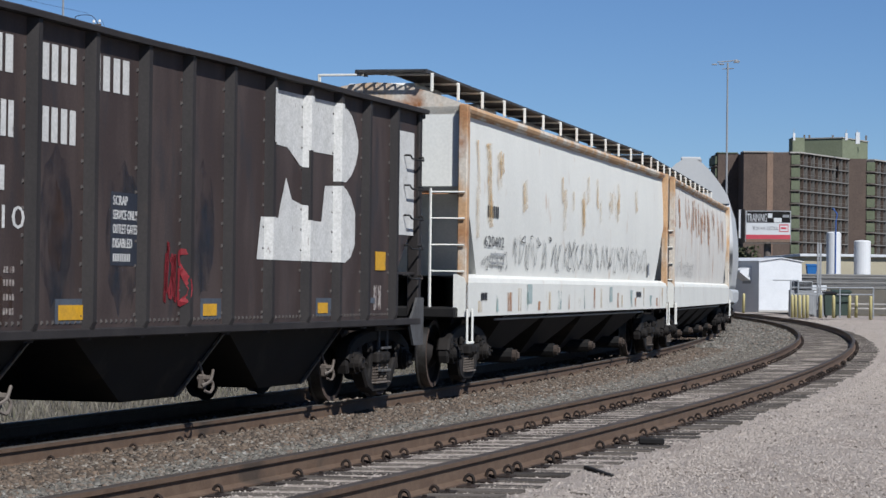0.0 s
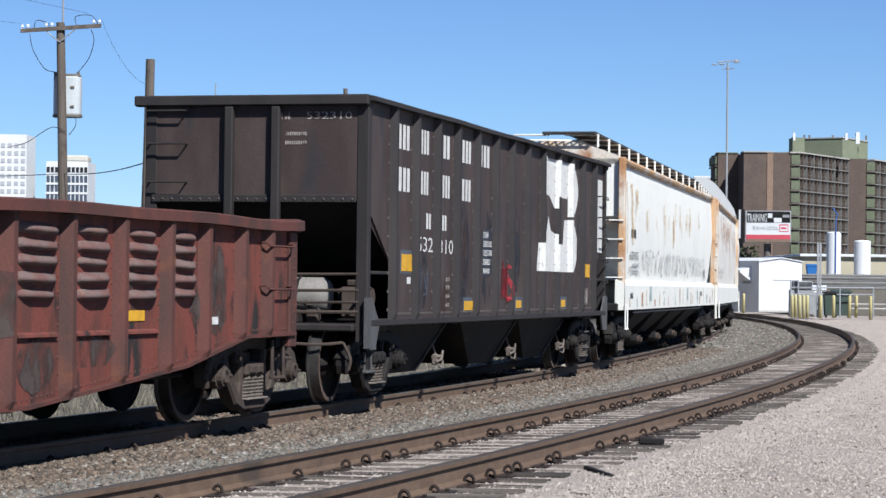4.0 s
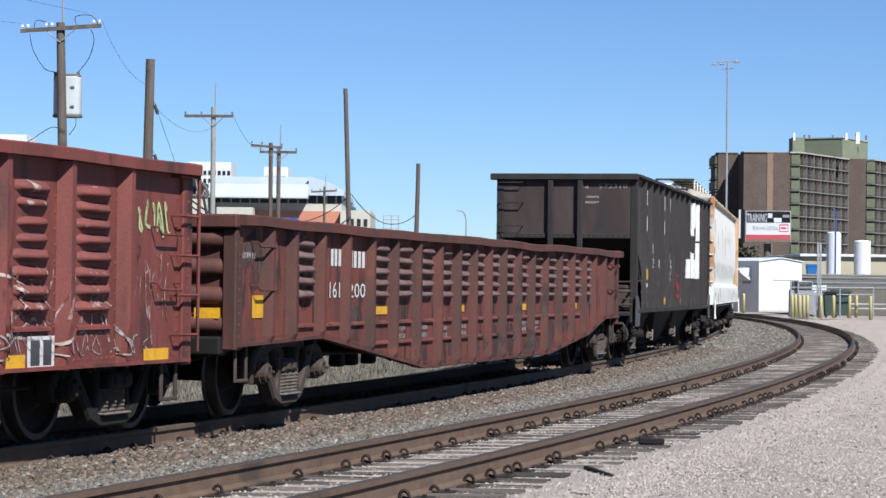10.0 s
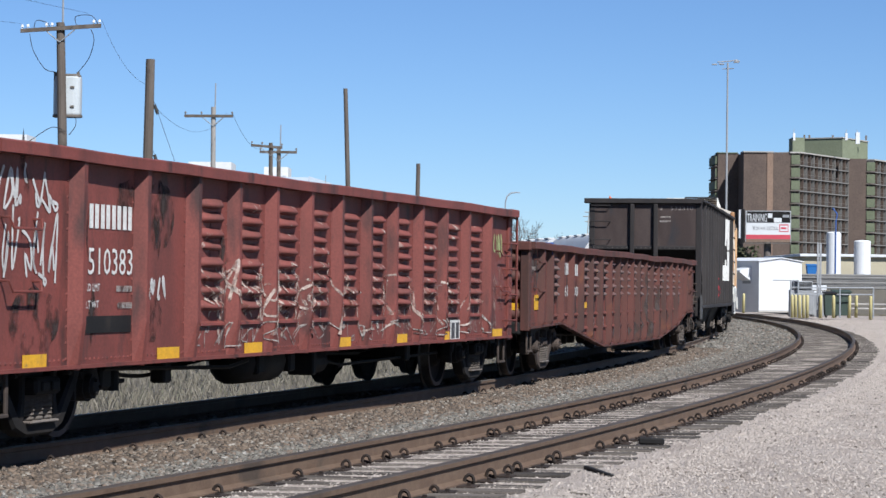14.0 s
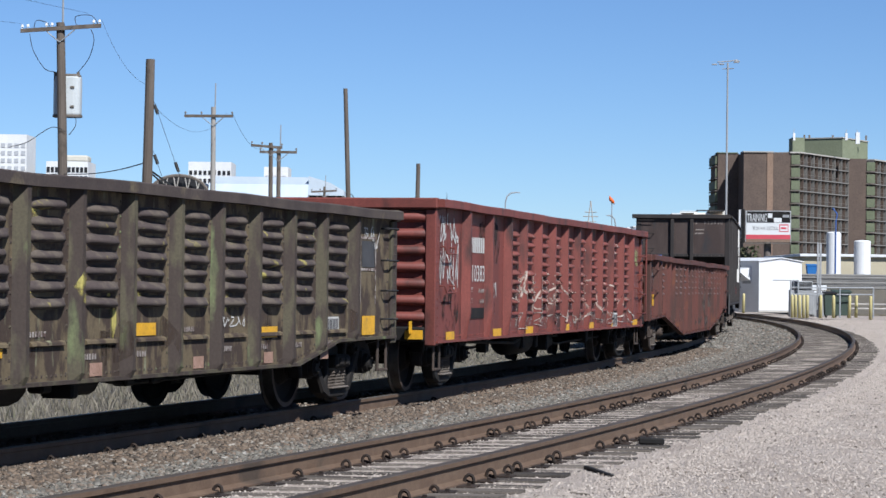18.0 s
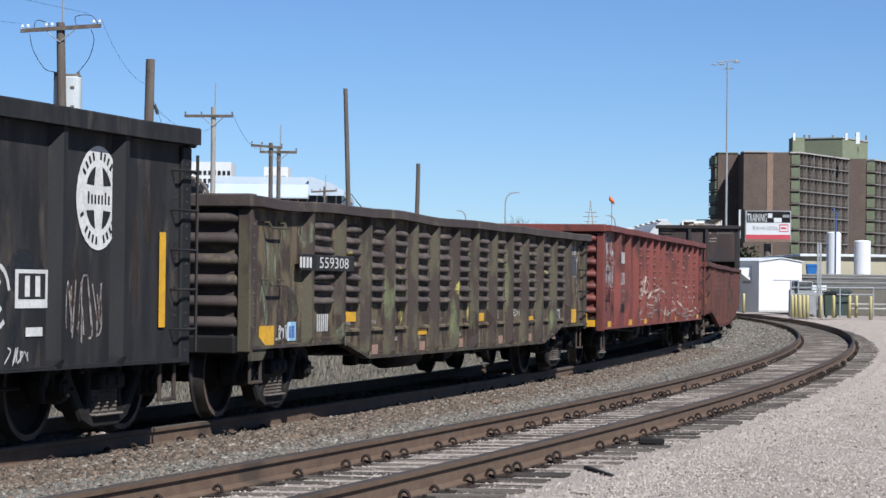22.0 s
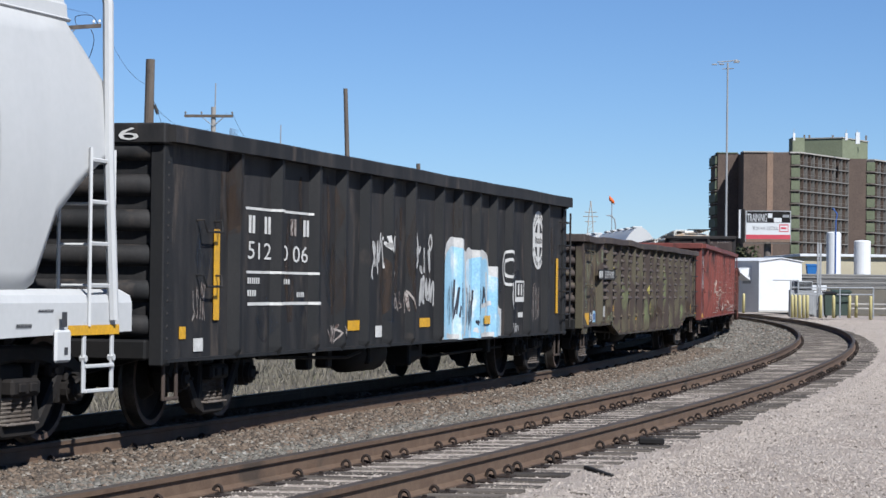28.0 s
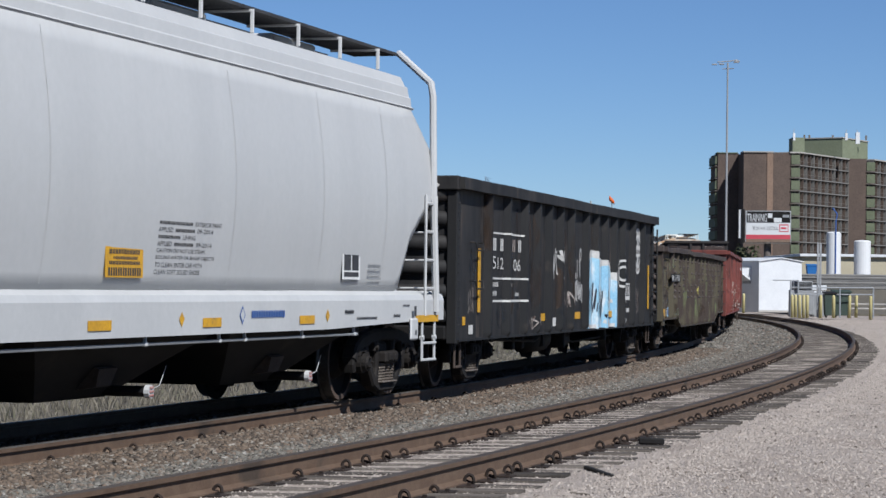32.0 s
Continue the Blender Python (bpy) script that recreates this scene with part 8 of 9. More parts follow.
bin_thing("wheeled_bin", 20.75, 126.6, 0.62, 0.7, 1.25, M["bin_green"], "dark green wheeled bin with a black lid", M["black"])
bin_thing("waste_container", 21.60, 128.0, 0.95, 0.9, 1.35, M["bin_green"], "dark green waste container on castors", M["bin_green"])
bin_thing("blue_bin", 30.9, 198.0, 0.85, 0.8, 0.85, M["bin_blue"], "bright blue container beside the beige warehouse", M["bin_blue"])
bpy.data.objects["blue_bin"].location.z = 2.30
q = base("pallet_stack", pose(20.9, 131.5, -0.28))
for k in range(3):
    c = Mesh()
    c.box(-0.42, 0.42, -0.4, 0.4, 1.30 + 0.16 * k, 1.42 + 0.16 * k, 0, 0.02)
    part("tray", c, M["white"], q)
c = Mesh()
c.box(-0.40, 0.40, -0.38, 0.38, 0.0, 1.30, 0, 0.02)
part("stand", c, M["greymetal"], q)
tagged(q, "stack of white trays on a grey stand", "tray stack")

# grass bank, pipe fence and long stacked beams behind the yard
c = Mesh()
c.prism([(150.0, -0.35), (168.0, 0.65), (172.0, 1.22), (182.0, 1.25), (182.0, -0.6), (150.0, -0.6)], "x", 22.5, 90.0)
ob = part("grass_bank", c, M["grassland"])
tagged(ob, "low grassy bank behind the yard", "bank", kind="structure")
q = base("pipe_fence", pose(0, 0, 0))
for k in range(8):
    c = Mesh()
    c.cyl((23.2 + 2.2 * k, 140.0, -0.3), (23.2 + 2.2 * k, 140.0, 0.42), 0.06, n=8)
    part("post", c, M["slab"], q)
for z in (0.10, 0.36):
    c = Mesh()
    c.tube([(23.2, 140.0, z), (31.0, 140.0, z + 0.02), (38.6, 140.0, z)], 0.055, 6)
    part("rail", c, M["slab"], q)
tagged(q, "low pale pipe fence along the yard", "fence")
q = base("beam_stack", pose(0, 0, 0))
for k in range(6):
    c = Mesh()
    c.box(26.6, 62.0, 175.2 + 0.1 * (k % 2), 176.2, 1.24 + 0.19 * k, 1.39 + 0.19 * k, 0, 0.03)
    part("beam", c, M["concrete"], q)
tagged(q, "long stack of grey concrete beams on the bank", "beam stack")

# white upright tanks on a plinth and the beige warehouse behind
q = Mesh()
q.box(29.5, 60.0, 186.0, 200.0, 0.9, 2.38)
tagged(part("plinth", q, M["concrete"]), "concrete plinth under the white tanks", "plinth", kind="structure")
for x0, x1, z1 in ((30.95, 32.11, 5.86), (33.18, 34.52, 5.2)):
    t = base("storage_tank", pose((x0 + x1) / 2, 190.6, 2.38))
    r = (x1 - x0) / 2
    h = z1 - 2.38
    c = Mesh()
    n = 24
    c.loft([[(a * math.cos(2 * math.pi * k / n), a * math.sin(2 * math.pi * k / n), z) for k in range(n)] for a, z in ((r, 0.05), (r, h - 0.12), (r * 0.8, h - 0.03), (r * 0.2, h))])
    part("shell", c, M["tank"], t, smooth=False)
    c = Mesh()
    c.cyl((0, 0, 0), (0, 0, 0.06), r * 1.06, n=24)
    part("base_ring", c, M["greymetal"], t)
    if x0 < 32:
        c = Mesh()
        c.tube([(r * 0.1, -r - 0.05, 0.1), (r * 0.1, -r - 0.05, h + 0.8), (r * 0.3, -r, h + 1.4), (-0.2, -r, h + 1.9)], 0.05, 6)
        part("vent_pipe", c, M["blue_mark"], t, "blue vent pipe")
    tagged(t, "white upright steel storage tank", "storage tank", group="white tanks")
t = base("warehouse", pose(0, 0, 0))
c = Mesh()
c.box(35.0, 95.0, 230.0, 255.0, -0.5, 4.35)
part("wall", c, M["beige"], t)
c = Mesh()
c.box(34.7, 95.3, 229.6, 255.4, 4.35, 4.62, 0, 0.03)
part("roof", c, M["white"], t)
tagged(t, "low beige warehouse with a white roof edge", "warehouse")

# billboard: black and white poster with a red strip
t = base("billboard", pose(35.6, 260.0, 0.0, 0, 0, -14))
def sheet_part(name, x0, x1, y0, y1, z0, z1, mt, label=""):
    c = Mesh()
    c.box(x0, x1, y0, y1, z0, z1)
    part(name, c, M[mt], t, label)
sheet_part("panel", -2.35, 2.65, 0.0, 0.35, 6.30, 9.75, "greymetal")
sheet_part("poster", -2.25, 2.60, -0.03, 0.0, 6.95, 9.68, "haze_white", "white poster")
sheet_part("poster_strip", -2.25, 2.60, -0.032, 0.0, 6.62, 7.10, "red_strip", "red strip")
sheet_part("poster_strip", -2.25, 2.60, -0.030, 0.0, 6.32, 6.60, "tan")
sheet_part("poster_block", -2.20, 2.58, -0.045, -0.032, 8.42, 9.66, "black", "black upper half of the poster")
lettering("TRAINING", -2.14, 0.02, 8.50, 9.42, -0.05, M["haze_white"], t)
for x0, x1, z0, z1 in ((0.15, 0.62, 8.95, 9.45), (0.80, 1.65, 8.46, 8.95), (1.75, 2.5, 9.0, 9.3)):
    sheet_part("poster_mark", x0, x1, -0.06, -0.046, z0, z1, "haze_white" if x0 < 1.7 else "greymetal")
for w, x0, x1 in (("WELDING", -1.55, -0.78), ("HVAC", -0.62, -0.12), ("ELECTRICAL", 0.05, 1.28)):
    lettering(w, x0, x1, 7.60, 8.00, -0.036, M["black_mark"], t)
sheet_part("poster_block", 1.40, 2.40, -0.046, -0.032, 7.40, 8.25, "red_strip")
sheet_part("poster_mark", 1.50, 2.30, -0.058, -0.048, 7.50, 8.12, "haze_white")
sheet_part("poster_mark", 1.60, 2.15, -0.068, -0.060, 7.70, 7.95, "red_strip")
sheet_part("end_frame", -2.75, -2.45, -0.2, 0.5, 6.2, 9.9, "black")
sheet_part("end_panel", -3.05, -2.80, -0.1, 0.4, 6.7, 9.85, "haze_white")
sheet_part("catwalk", -2.4, 2.7, -0.7, 0.0, 6.10, 6.20, "bark")
c = Mesh()
c.cyl((0.1, 0.3, -0.5), (0.1, 0.3, 6.3), 0.42, n=14)
part("column", c, M["bark"], t)
tagged(t, "billboard with a black, white and red poster on a column", "billboard")

# tall pole with a lamp cross on top
t = base("light_pole", pose(23.94, 200.0, -0.4))
c = Mesh()
c.cyl((0, 0, 0), (0.02, 0, 20.2), 0.125, 0.065, n=12)
part("pole", c, M["pole_grey"], t)
c = Mesh()
c.cyl((0.02, 0, 19.2), (0.02, 0, 20.7), 0.075, n=10)
c.tube([(-0.85, 0, 20.75), (0.02, 0, 20.82), (0.85, 0, 20.95)], 0.05, 6)
c.tube([(-0.4, 0.2, 20.2), (0.5, -0.2, 20.2)], 0.04, 6)
part("cross_arm", c, M["pole_grey"], t)
for x, z in ((-1.1, 20.55), (-0.5, 20.58), (0.8, 20.85), (0.75, 20.75)):
    c = Mesh()
    c.box(x - 0.22, x + 0.22, -0.15, 0.15, z - 0.05, z + 0.05, 0, 0.02)
    part("lamp_head", c, M["pole_grey"], t)
tagged(t, "tall slim grey light pole with lamp heads", "light pole")

# brown apartment block: blank brick ends, green balconies and two oblique balcony grids
t = base("apartment_block", pose(0, 0, 0))
D = 520.0
STOREY, ROOF = 2.82, 31.0
TURN = math.atan2(25.0, 15.1)


def wall_box(name, x0, x1, y0, y1, z0, z1, mt, label="", at=None):
    c = Mesh()
    c.box(x0, x1, y0, y1, z0, z1)
    return part(name, c, M[mt], t, label, at=at)


wall_box("wall", 61.5, 66.2, D + 10, D + 24, -1, 31.3, "brick")
wall_box("wall", 66.05, 76.5, D, D + 40, -1, 31.0, "brick")
wall_box("wall_band", 71.2, 72.5, D - 0.15, D, -1, 30.95, "tan")
wall_box("parapet", 65.9, 72.6, D - 0.3, D + 5, 31.0, 31.25, "slab")
wall_box("parapet", 61.3, 66.0, D + 9.8, D + 14, 31.3, 31.5, "sage")
wall_box("parapet", 76.2, 78.6, D - 0.4, D + 5, 30.9, 31.25, "slab")
# Back wall near black: the shade behind the green balconies is painted on.
wall_box("wall", 76.5, 78.3, D + 1.6, D + 12, -1, 30.9, "darkglass")
for r in range(11):
    z = ROOF - STOREY * (r + 1)
    wall_box("floor_slab", 76.3, 78.5, D - 0.3, D + 1.6, z, z + 0.22, "bark")
    wall_box("balcony_panel", 76.5, 78.4, D - 0.25, D + 0.1, z + 0.35, z + 2.35, "sage")
    wall_box("floor_slab", 60.9, 61.5, D + 10.2, D + 23, z + 0.2, z + 0.42, "bark")
    wall_box("balcony_panel", 61.0, 61.5, D + 10.4, D + (23 if r != 1 else 11), z + 0.7, z + 2.6, "sage")
for k, (fx, fy, bays) in enumerate(((78.5, D + 1.0, 7), (99.6, D + 27.0, 7))):
    face = Matrix.Translation((fx, fy, 0)) @ Matrix.Rotation(TURN, 4, "Z")
    ln = 4.17 * bays
    # The dark of the balcony recess is this wall's own colour.
    wall_box("recess_wall", 0.0, ln, 1.7, 10.0, -1, ROOF, "darkglass", at=face)
    wall_box("parapet", -0.2, ln + 0.2, -0.3, 10.0, ROOF, ROOF + 0.3, "slab", at=face)
    for r in range(11):
        z = ROOF - STOREY * (r + 1)
        wall_box("floor_slab", 0.0, ln, -0.12, 1.7, z, z + 0.24, "fin", at=face)
        wall_box("balcony_rail", 0.0, ln, -0.10, -0.06, z + 0.95, z + 1.02, "bark", at=face)
    for j in range(bays * 2 + 1):
        wall_box("balcony_divider", 2.085 * j - 0.09, 2.085 * j + 0.09, -0.08, 1.7, -1, ROOF, "fin" if j % 2 == 0 else "brick", at=face)
    rr = random.Random(77 + k)
    for r in range(11):
        z = ROOF - STOREY * (r + 1)
        for j in range(bays):
            if rr.random() < 0.6:
                x = 4.17 * j + rr.uniform(0.3, 2.6)
                wall_box("door_panel", x, x + rr.uniform(0.6, 1.3), 1.5, 1.7, z + 0.24, z + 2.3, rr.choice(("slab", "greymetal", "brick", "sage")), at=face)
wall_box("wall", 93.5, 97.8, D + 26, D + 40, -1, 31.3, "brick")
wall_box("wall", 97.8, 99.5, D + 27.6, D + 40, -1, 31.0, "darkglass")
for r in range(11):
    z = ROOF - STOREY * (r + 1)
    wall_box("balcony_panel", 97.8, 99.7, D + 25.8, D + 26.2, z + 0.35, z + 2.35, "sage")
    wall_box("floor_slab", 97.7, 99.8, D + 25.7, D + 27.6, z, z + 0.22, "bark")
wall_box("penthouse", 0.0, 16.5, 0.0, 10.5, 30.9, 36.9, "sage_light", at=Matrix.Translation((94.5, 560.0, 0)) @ Matrix.Rotation(TURN, 4, "Z"))
wall_box("parapet", -0.2, 16.7, -0.2, 10.7, 36.9, 37.15, "slab", at=Matrix.Translation((94.5, 560.0, 0)) @ Matrix.Rotation(TURN, 4, "Z"))
wall_box("stair_head", 81.2, 84.0, D + 30, D + 36, 30.9, 36.3, "sage_light")
for x, z0, z1, w in ((78.9, 34.6, 36.3, 0.5), (90.7, 34.8, 36.4, 0.55), (93.1, 34.0, 36.6, 0.9)):
    wall_box("roof_unit", x, x + w, 533.8, 534.4, z0, z1, "haze_white")
for x in (86.2, 87.4, 93.0, 101.0):
    wall_box("roof_unit", x, x + 0.4, 566.0, 566.4, 36.9, 38.0, "bark")
for x in (79.1, 90.9, 93.4):
    wall_box("aerial", x, x + 0.1, 534.1, 534.2, 34.5, 37.2, "slab")
tagged(t, "brown brick apartment block with balcony grids and a green penthouse", "apartment block")

# ---- utility poles and wires


def pole(x, y, z0, z1, r, lean=0.0, arms=(), mat="wood", label="", cat="utility pole", mast=0.0):
    t = base("utility_pole", pose(x, y, z0))
    h = z1 - z0
    c = Mesh()
    n = 12
    rings = []
    for i in range(7):
        f = i / 6
        rings.append([((r * (1.15 - 0.25 * f)) * math.cos(2 * math.pi * k / n) + lean * f * h + 0.02 * math.sin(3 * f), (r * (1.15 - 0.25 * f)) * math.sin(2 * math.pi * k / n), f * h) for k in range(n)])
    c.loft(rings)
    part("pole", c, M[mat], t)
    for xa, xb, z, dz, yy in arms:
        c = Mesh()
        c.loft([[(q[0], q[1] + dy, q[2] + dzz) for dy, dzz in ((-0.05, -0.07), (0.05, -0.07), (0.05, 0.07), (-0.05, 0.07))] for q in ((xa - x, yy, z - z0 - dz), (xb - x, yy, z - z0 + dz))])
        part("crossarm", c, M["wood"], t)
        lx = lean * (z - z0)
        for sx in (-1, 1):
            c = Mesh()
            c.tube([(lx + sx * 0.55, yy - 0.02, z - z0 - 0.05), (lx, yy, z - z0 - 0.5)], 0.022, 5)
            part("brace", c, M["greymetal"], t)
        for k, fr in enumerate((0.02, 0.09, 0.32, 0.39, 0.91, 0.98) if r > 0.14 else (0.02, 0.35, 0.98)):
            c = Mesh()
            px, pz = xa + (xb - xa) * fr - x, z - z0 - dz + 2 * dz * fr
            c.cyl((px, yy, pz + 0.06), (px, yy, pz + 0.13), 0.02, n=6)
            c.cyl((px, yy, pz + 0.13), (px, yy, pz + 0.22), 0.055, 0.04, n=8)
            part("insulator", c, M["insulator"] if mat == "wood" and r > 0.14 else M["bark"], t)
    if mast:
        c = Mesh()
        c.cyl((lean * h + 0.08, 0, h - 0.6), (lean * h + 0.10, 0, h + mast), 0.045, 0.03, n=6)
        part("mast", c, M["galv"], t)
    return tagged(t, label, cat, group="utility poles"), t


p1, _ = pole(-13.60, 85.0, -0.7, 10.55, 0.17, -0.025, [(-15.28, -12.39, 10.33, 0.11, -0.18)], label="weathered wooden utility pole with a crossarm and a grey transformer", mast=2.6)
# transformer tank behind the pole and its leads
c = Mesh()
n = 24
def tank_ring(f, z):
    out = []
    for k in range(n):
        co, si = math.cos(2 * math.pi * k / n), math.sin(2 * math.pi * k / n)
        out.append((-0.08 + f * 0.50 * math.copysign(abs(co) ** 0.55, co), 0.62 + f * 0.36 * math.copysign(abs(si) ** 0.55, si), z))
    return out
c.loft([tank_ring(0.96, 7.95), tank_ring(1.0, 8.0), tank_ring(1.0, 9.30), tank_ring(0.93, 9.36)])
part("transformer", c, M["tank_grey"], p1, "pale grey transformer tank")
c = Mesh()
c.loft([tank_ring(1.05, 7.88), tank_ring(1.05, 7.96)])
part("tank_base", c, M["bark"], p1)
c = Mesh()
c.loft([tank_ring(0.98, 9.36), tank_ring(0.90, 9.44)])
part("tank_lid", c, M["bark"], p1, "dark transformer lid")
for x, z in ((0.14, 8.25), (0.14, 8.95)):
    c = Mesh()
    c.box(x - 0.07, x + 0.07, 0.22, 0.27, z - 0.04, z + 0.04, 0, 0.01)
    part("bracket", c, M["bark"], p1)
for x in (-0.5, 0.32):
    c = Mesh()
    c.cyl((x, 0.4, 9.2), (x, 0.4, 9.5), 0.06, n=8)
    part("bushing", c, M["bark"], p1)
for pts in ([(-1.35, -0.2, 10.8), (-1.2, -0.25, 10.2), (-0.85, 0.1, 9.6), (-0.5, 0.4, 9.5)], [(0.85, -0.2, 11.0), (0.98, -0.3, 10.6), (0.75, 0.1, 10.0), (0.32, 0.4, 9.5)], [(0.35, -0.2, 11.1), (0.3, -0.2, 11.45), (0.85, -0.2, 11.5), (1.1, -0.2, 11.2)],
            [(-1.2, -0.2, 11.0), (-1.1, -0.2, 11.3), (-0.7, -0.2, 11.2), (-0.65, -0.2, 11.0)], [(0.25, 0.4, 7.9), (0.28, 0.2, 7.55), (0.1, -0.1, 7.2)], [(0.0, -0.2, 7.3), (-0.5, -0.3, 7.45), (-1.3, -0.6, 6.9), (-1.9, -0.8, 6.7)]):
    c = Mesh()
    c.hose(pts, 0.014, 5)
    part("lead", c, M["wire"], p1)
pole(-10.17, 80.0, -0.7, 8.80, 0.17, 0.018, (), label="bare weathered wooden pole cut off square")
pole(-11.56, 118.0, -0.7, 10.0, 0.13, 0.0, [(-12.99, -10.56, 9.54, 0.01, -0.14)], "pale_wood", "bleached grey utility pole with one dark crossarm", mast=1.2)
pole(-9.55, 130.0, -0.7, 8.95, 0.12, 0.0, [(-10.62, -8.9, 8.74, -0.06, -0.14)], label="twin wooden utility pole with crossarms")
pole(-9.20, 130.8, -0.7, 8.7, 0.12, 0.004, [(-10.21, -8.15, 8.48, 0.0, -0.14)], label="twin wooden utility pole with crossarms", mast=1.3)
pole(-4.85, 125.0, -0.7, 11.58, 0.125, -0.034, (), label="bare leaning wooden pole")
pole(-1.66, 135.0, -0.7, 8.15, 0.13, 0.022, (), label="short bare wooden pole leaning slightly")
pole(-9.60, 190.0, -0.7, 9.0, 0.10, 0.0, [(-10.65, -8.6, 8.62, 0.06, -0.1)], label="small wooden utility pole beyond the arena road", mast=0.9)


def wire(a, b, sag, r=0.012, name="overhead_wire", mat="wire"):
    c = Mesh()
    a, b = Vector(a), Vector(b)
    c.tube([a + (b - a) * (k / 14) - Vector((0, 0, sag * 4 * (k / 14) * (1 - k / 14))) for k in range(15)], r, 4)
    tagged(part(name, c, M[mat]), "thin dark overhead wire between the poles", "wire", group="overhead wires")


wire((-12.4, 85, 10.7), (-10.0, 80, 7.9), 0.5, 0.006)
wire((-10.0, 80, 7.4), (-10.9, 118, 9.7), 1.0, 0.006)
wire((-15.3, 85, 10.5), (-40, 60, 13.0), 0.6, 0.006)
wire((-12.9, 84.9, 10.9), (-28, 50, 14.0), 0.8, 0.006)
wire((-13.75, 85, 5.1), (-10.1, 80, 5.3), 0.15, 0.02)
wire((-22, 80, 4.9), (-13.75, 85, 5.1), 0.15, 0.02)
wire((-9.9, 80, 7.5), (-7.7, 80, 1.5), 0.05, 0.010)
wire((-9.9, 80, 5.8), (-8.3, 80, 1.5), 0.05, 0.010)
for x, z in ((-9.78, 7.1), (-9.05, 5.15), (-9.76, 5.4)):
    c = Mesh()
    c.cyl((x - 0.06, 80, z + 0.16), (x + 0.06, 80, z - 0.16), 0.055, n=8)
    tagged(part("strain_insulator", c, M["wire"]), "dark strain insulator hanging in a guy wire", "insulator", group="strain insulators")
wire((-9.9, 80, 5.0), (-5.0, 110, 1.2), 0.3, 0.03)
wire((-10.0, 80, 5.0), (-4.9, 125, 4.8), 1.9, 0.03)
wire((-4.9, 125, 6.0), (-1.6, 135, 5.2), 1.0, 0.022)
wire((-9.5, 130, 4.9), (-4.9, 125, 6.0), 0.8, 0.022)
wire((-10.6, 118, 9.7), (-10.2, 130, 8.6), 0.4, 0.008)
# guy wires down to the grass
for a, b in (((-5.4, 48.0, 3.0), (-4.6, 47.0, -0.62)), ((-4.9, 48.2, 3.0), (-4.1, 47.2, -0.62))):
    c = Mesh()
    c.tube([a, b], 0.03, 6)
    tagged(part("guy_wire", c, M["wire"]), "dark guy wire anchored in the grass", "guy wire", group="guy wires")

# ---- arena and low buildings beside it
t = base("arena", pose(0, 0, 0))
Y = 330.0


def slab_part(name, x0, x1, z0, z1, mt, y0=0.0, y1=12.0):
    c = Mesh()
    c.box(x0, x1, Y + y0, Y + y1, z0, z1)
    return part(name, c, M[mt], t)


slab_part("wall", -41.0, -33.0, -1, 13.2, "cream", 0, 60)
slab_part("wall", -33.0, -14.4, -1, 12.4, "cream", 3, 60)
slab_part("terracotta_band", -28.0, -14.5, 9.0, 11.3, "terracotta", 2.6, 3)
slab_part("terracotta_band", -46.0, -36.0, 8.5, 10.2, "terracotta", -3, 0)
slab_part("clerestory", -33.0, -14.4, 12.4, 13.5, "darkglass", 3.2, 60)
for k in range(14):
    slab_part("mullion", -32.8 + 1.35 * k, -32.6 + 1.35 * k, 12.4, 13.5, "slab", 2.9, 3.2)
slab_part("annex", -31.5, -26.5, -1, 11.6, "cream", -2, 3)
slab_part("annex", -14.4, -10.2, -1, 11.4, "cream", 0, 25)
for k in range(3):
    slab_part("window", -13.0 + 0.95 * k, -12.5 + 0.95 * k, 9.2, 10.2, "darkglass", -0.1, 0)
c = Mesh()
c.prism([(Y + 0, 13.2), (Y + 2, 15.0), (Y + 8, 16.3), (Y + 30, 16.6), (Y + 55, 14.0), (Y + 55, 13.0), (Y + 0, 13.0)], "x", -33.0, -19.0)
part("roof", c, M["roofmetal"], t)
c = Mesh()
c.prism([(-19.0, 16.2), (-16.0, 15.3), (-14.0, 14.2), (-14.0, 13.5), (-19.0, 13.5)], "y", Y + 2, Y + 40)
part("roof", c, M["roofmetal"], t)
arch = [(-37.0 + 4.1 * math.cos(math.pi * k / 16), 13.3 + 2.7 * math.sin(math.pi * k / 16)) for k in range(17)]
c = Mesh()
c.prism(arch, "y", Y + 1.0, Y + 30)
part("arched_end", c, M["darkglass"], t)
c = Mesh()
c.tube([(x, Y - 0.1, z) for x, z in arch], 0.22, 6)
part("arch_rim", c, M["bark"], t)
for k in range(1, 16):
    c = Mesh()
    x, z = arch[k]
    c.tube([(x, Y - 0.1, z), (x + (0.5 if k % 2 else -0.5), Y - 0.1, 13.3)], 0.09, 5)
    part("truss_web", c, M["slab"], t)
c = Mesh()
c.box(-41.2, -32.9, Y - 0.3, Y + 0.2, 13.1, 13.4)
part("truss_chord", c, M["bark"], t)
tagged(t, "cream arena with an arched truss end and pale metal roof", "arena")
Y = 360.0
t = base("low_building", pose(0, 0, 0))
slab_part("wall", -70.0, -40.0, -1, 11.0, "cream")
slab_part("roof", -70.3, -39.7, 11.0, 11.5, "slab")
tagged(t, "low pale flat-roofed building near the arena", "building")

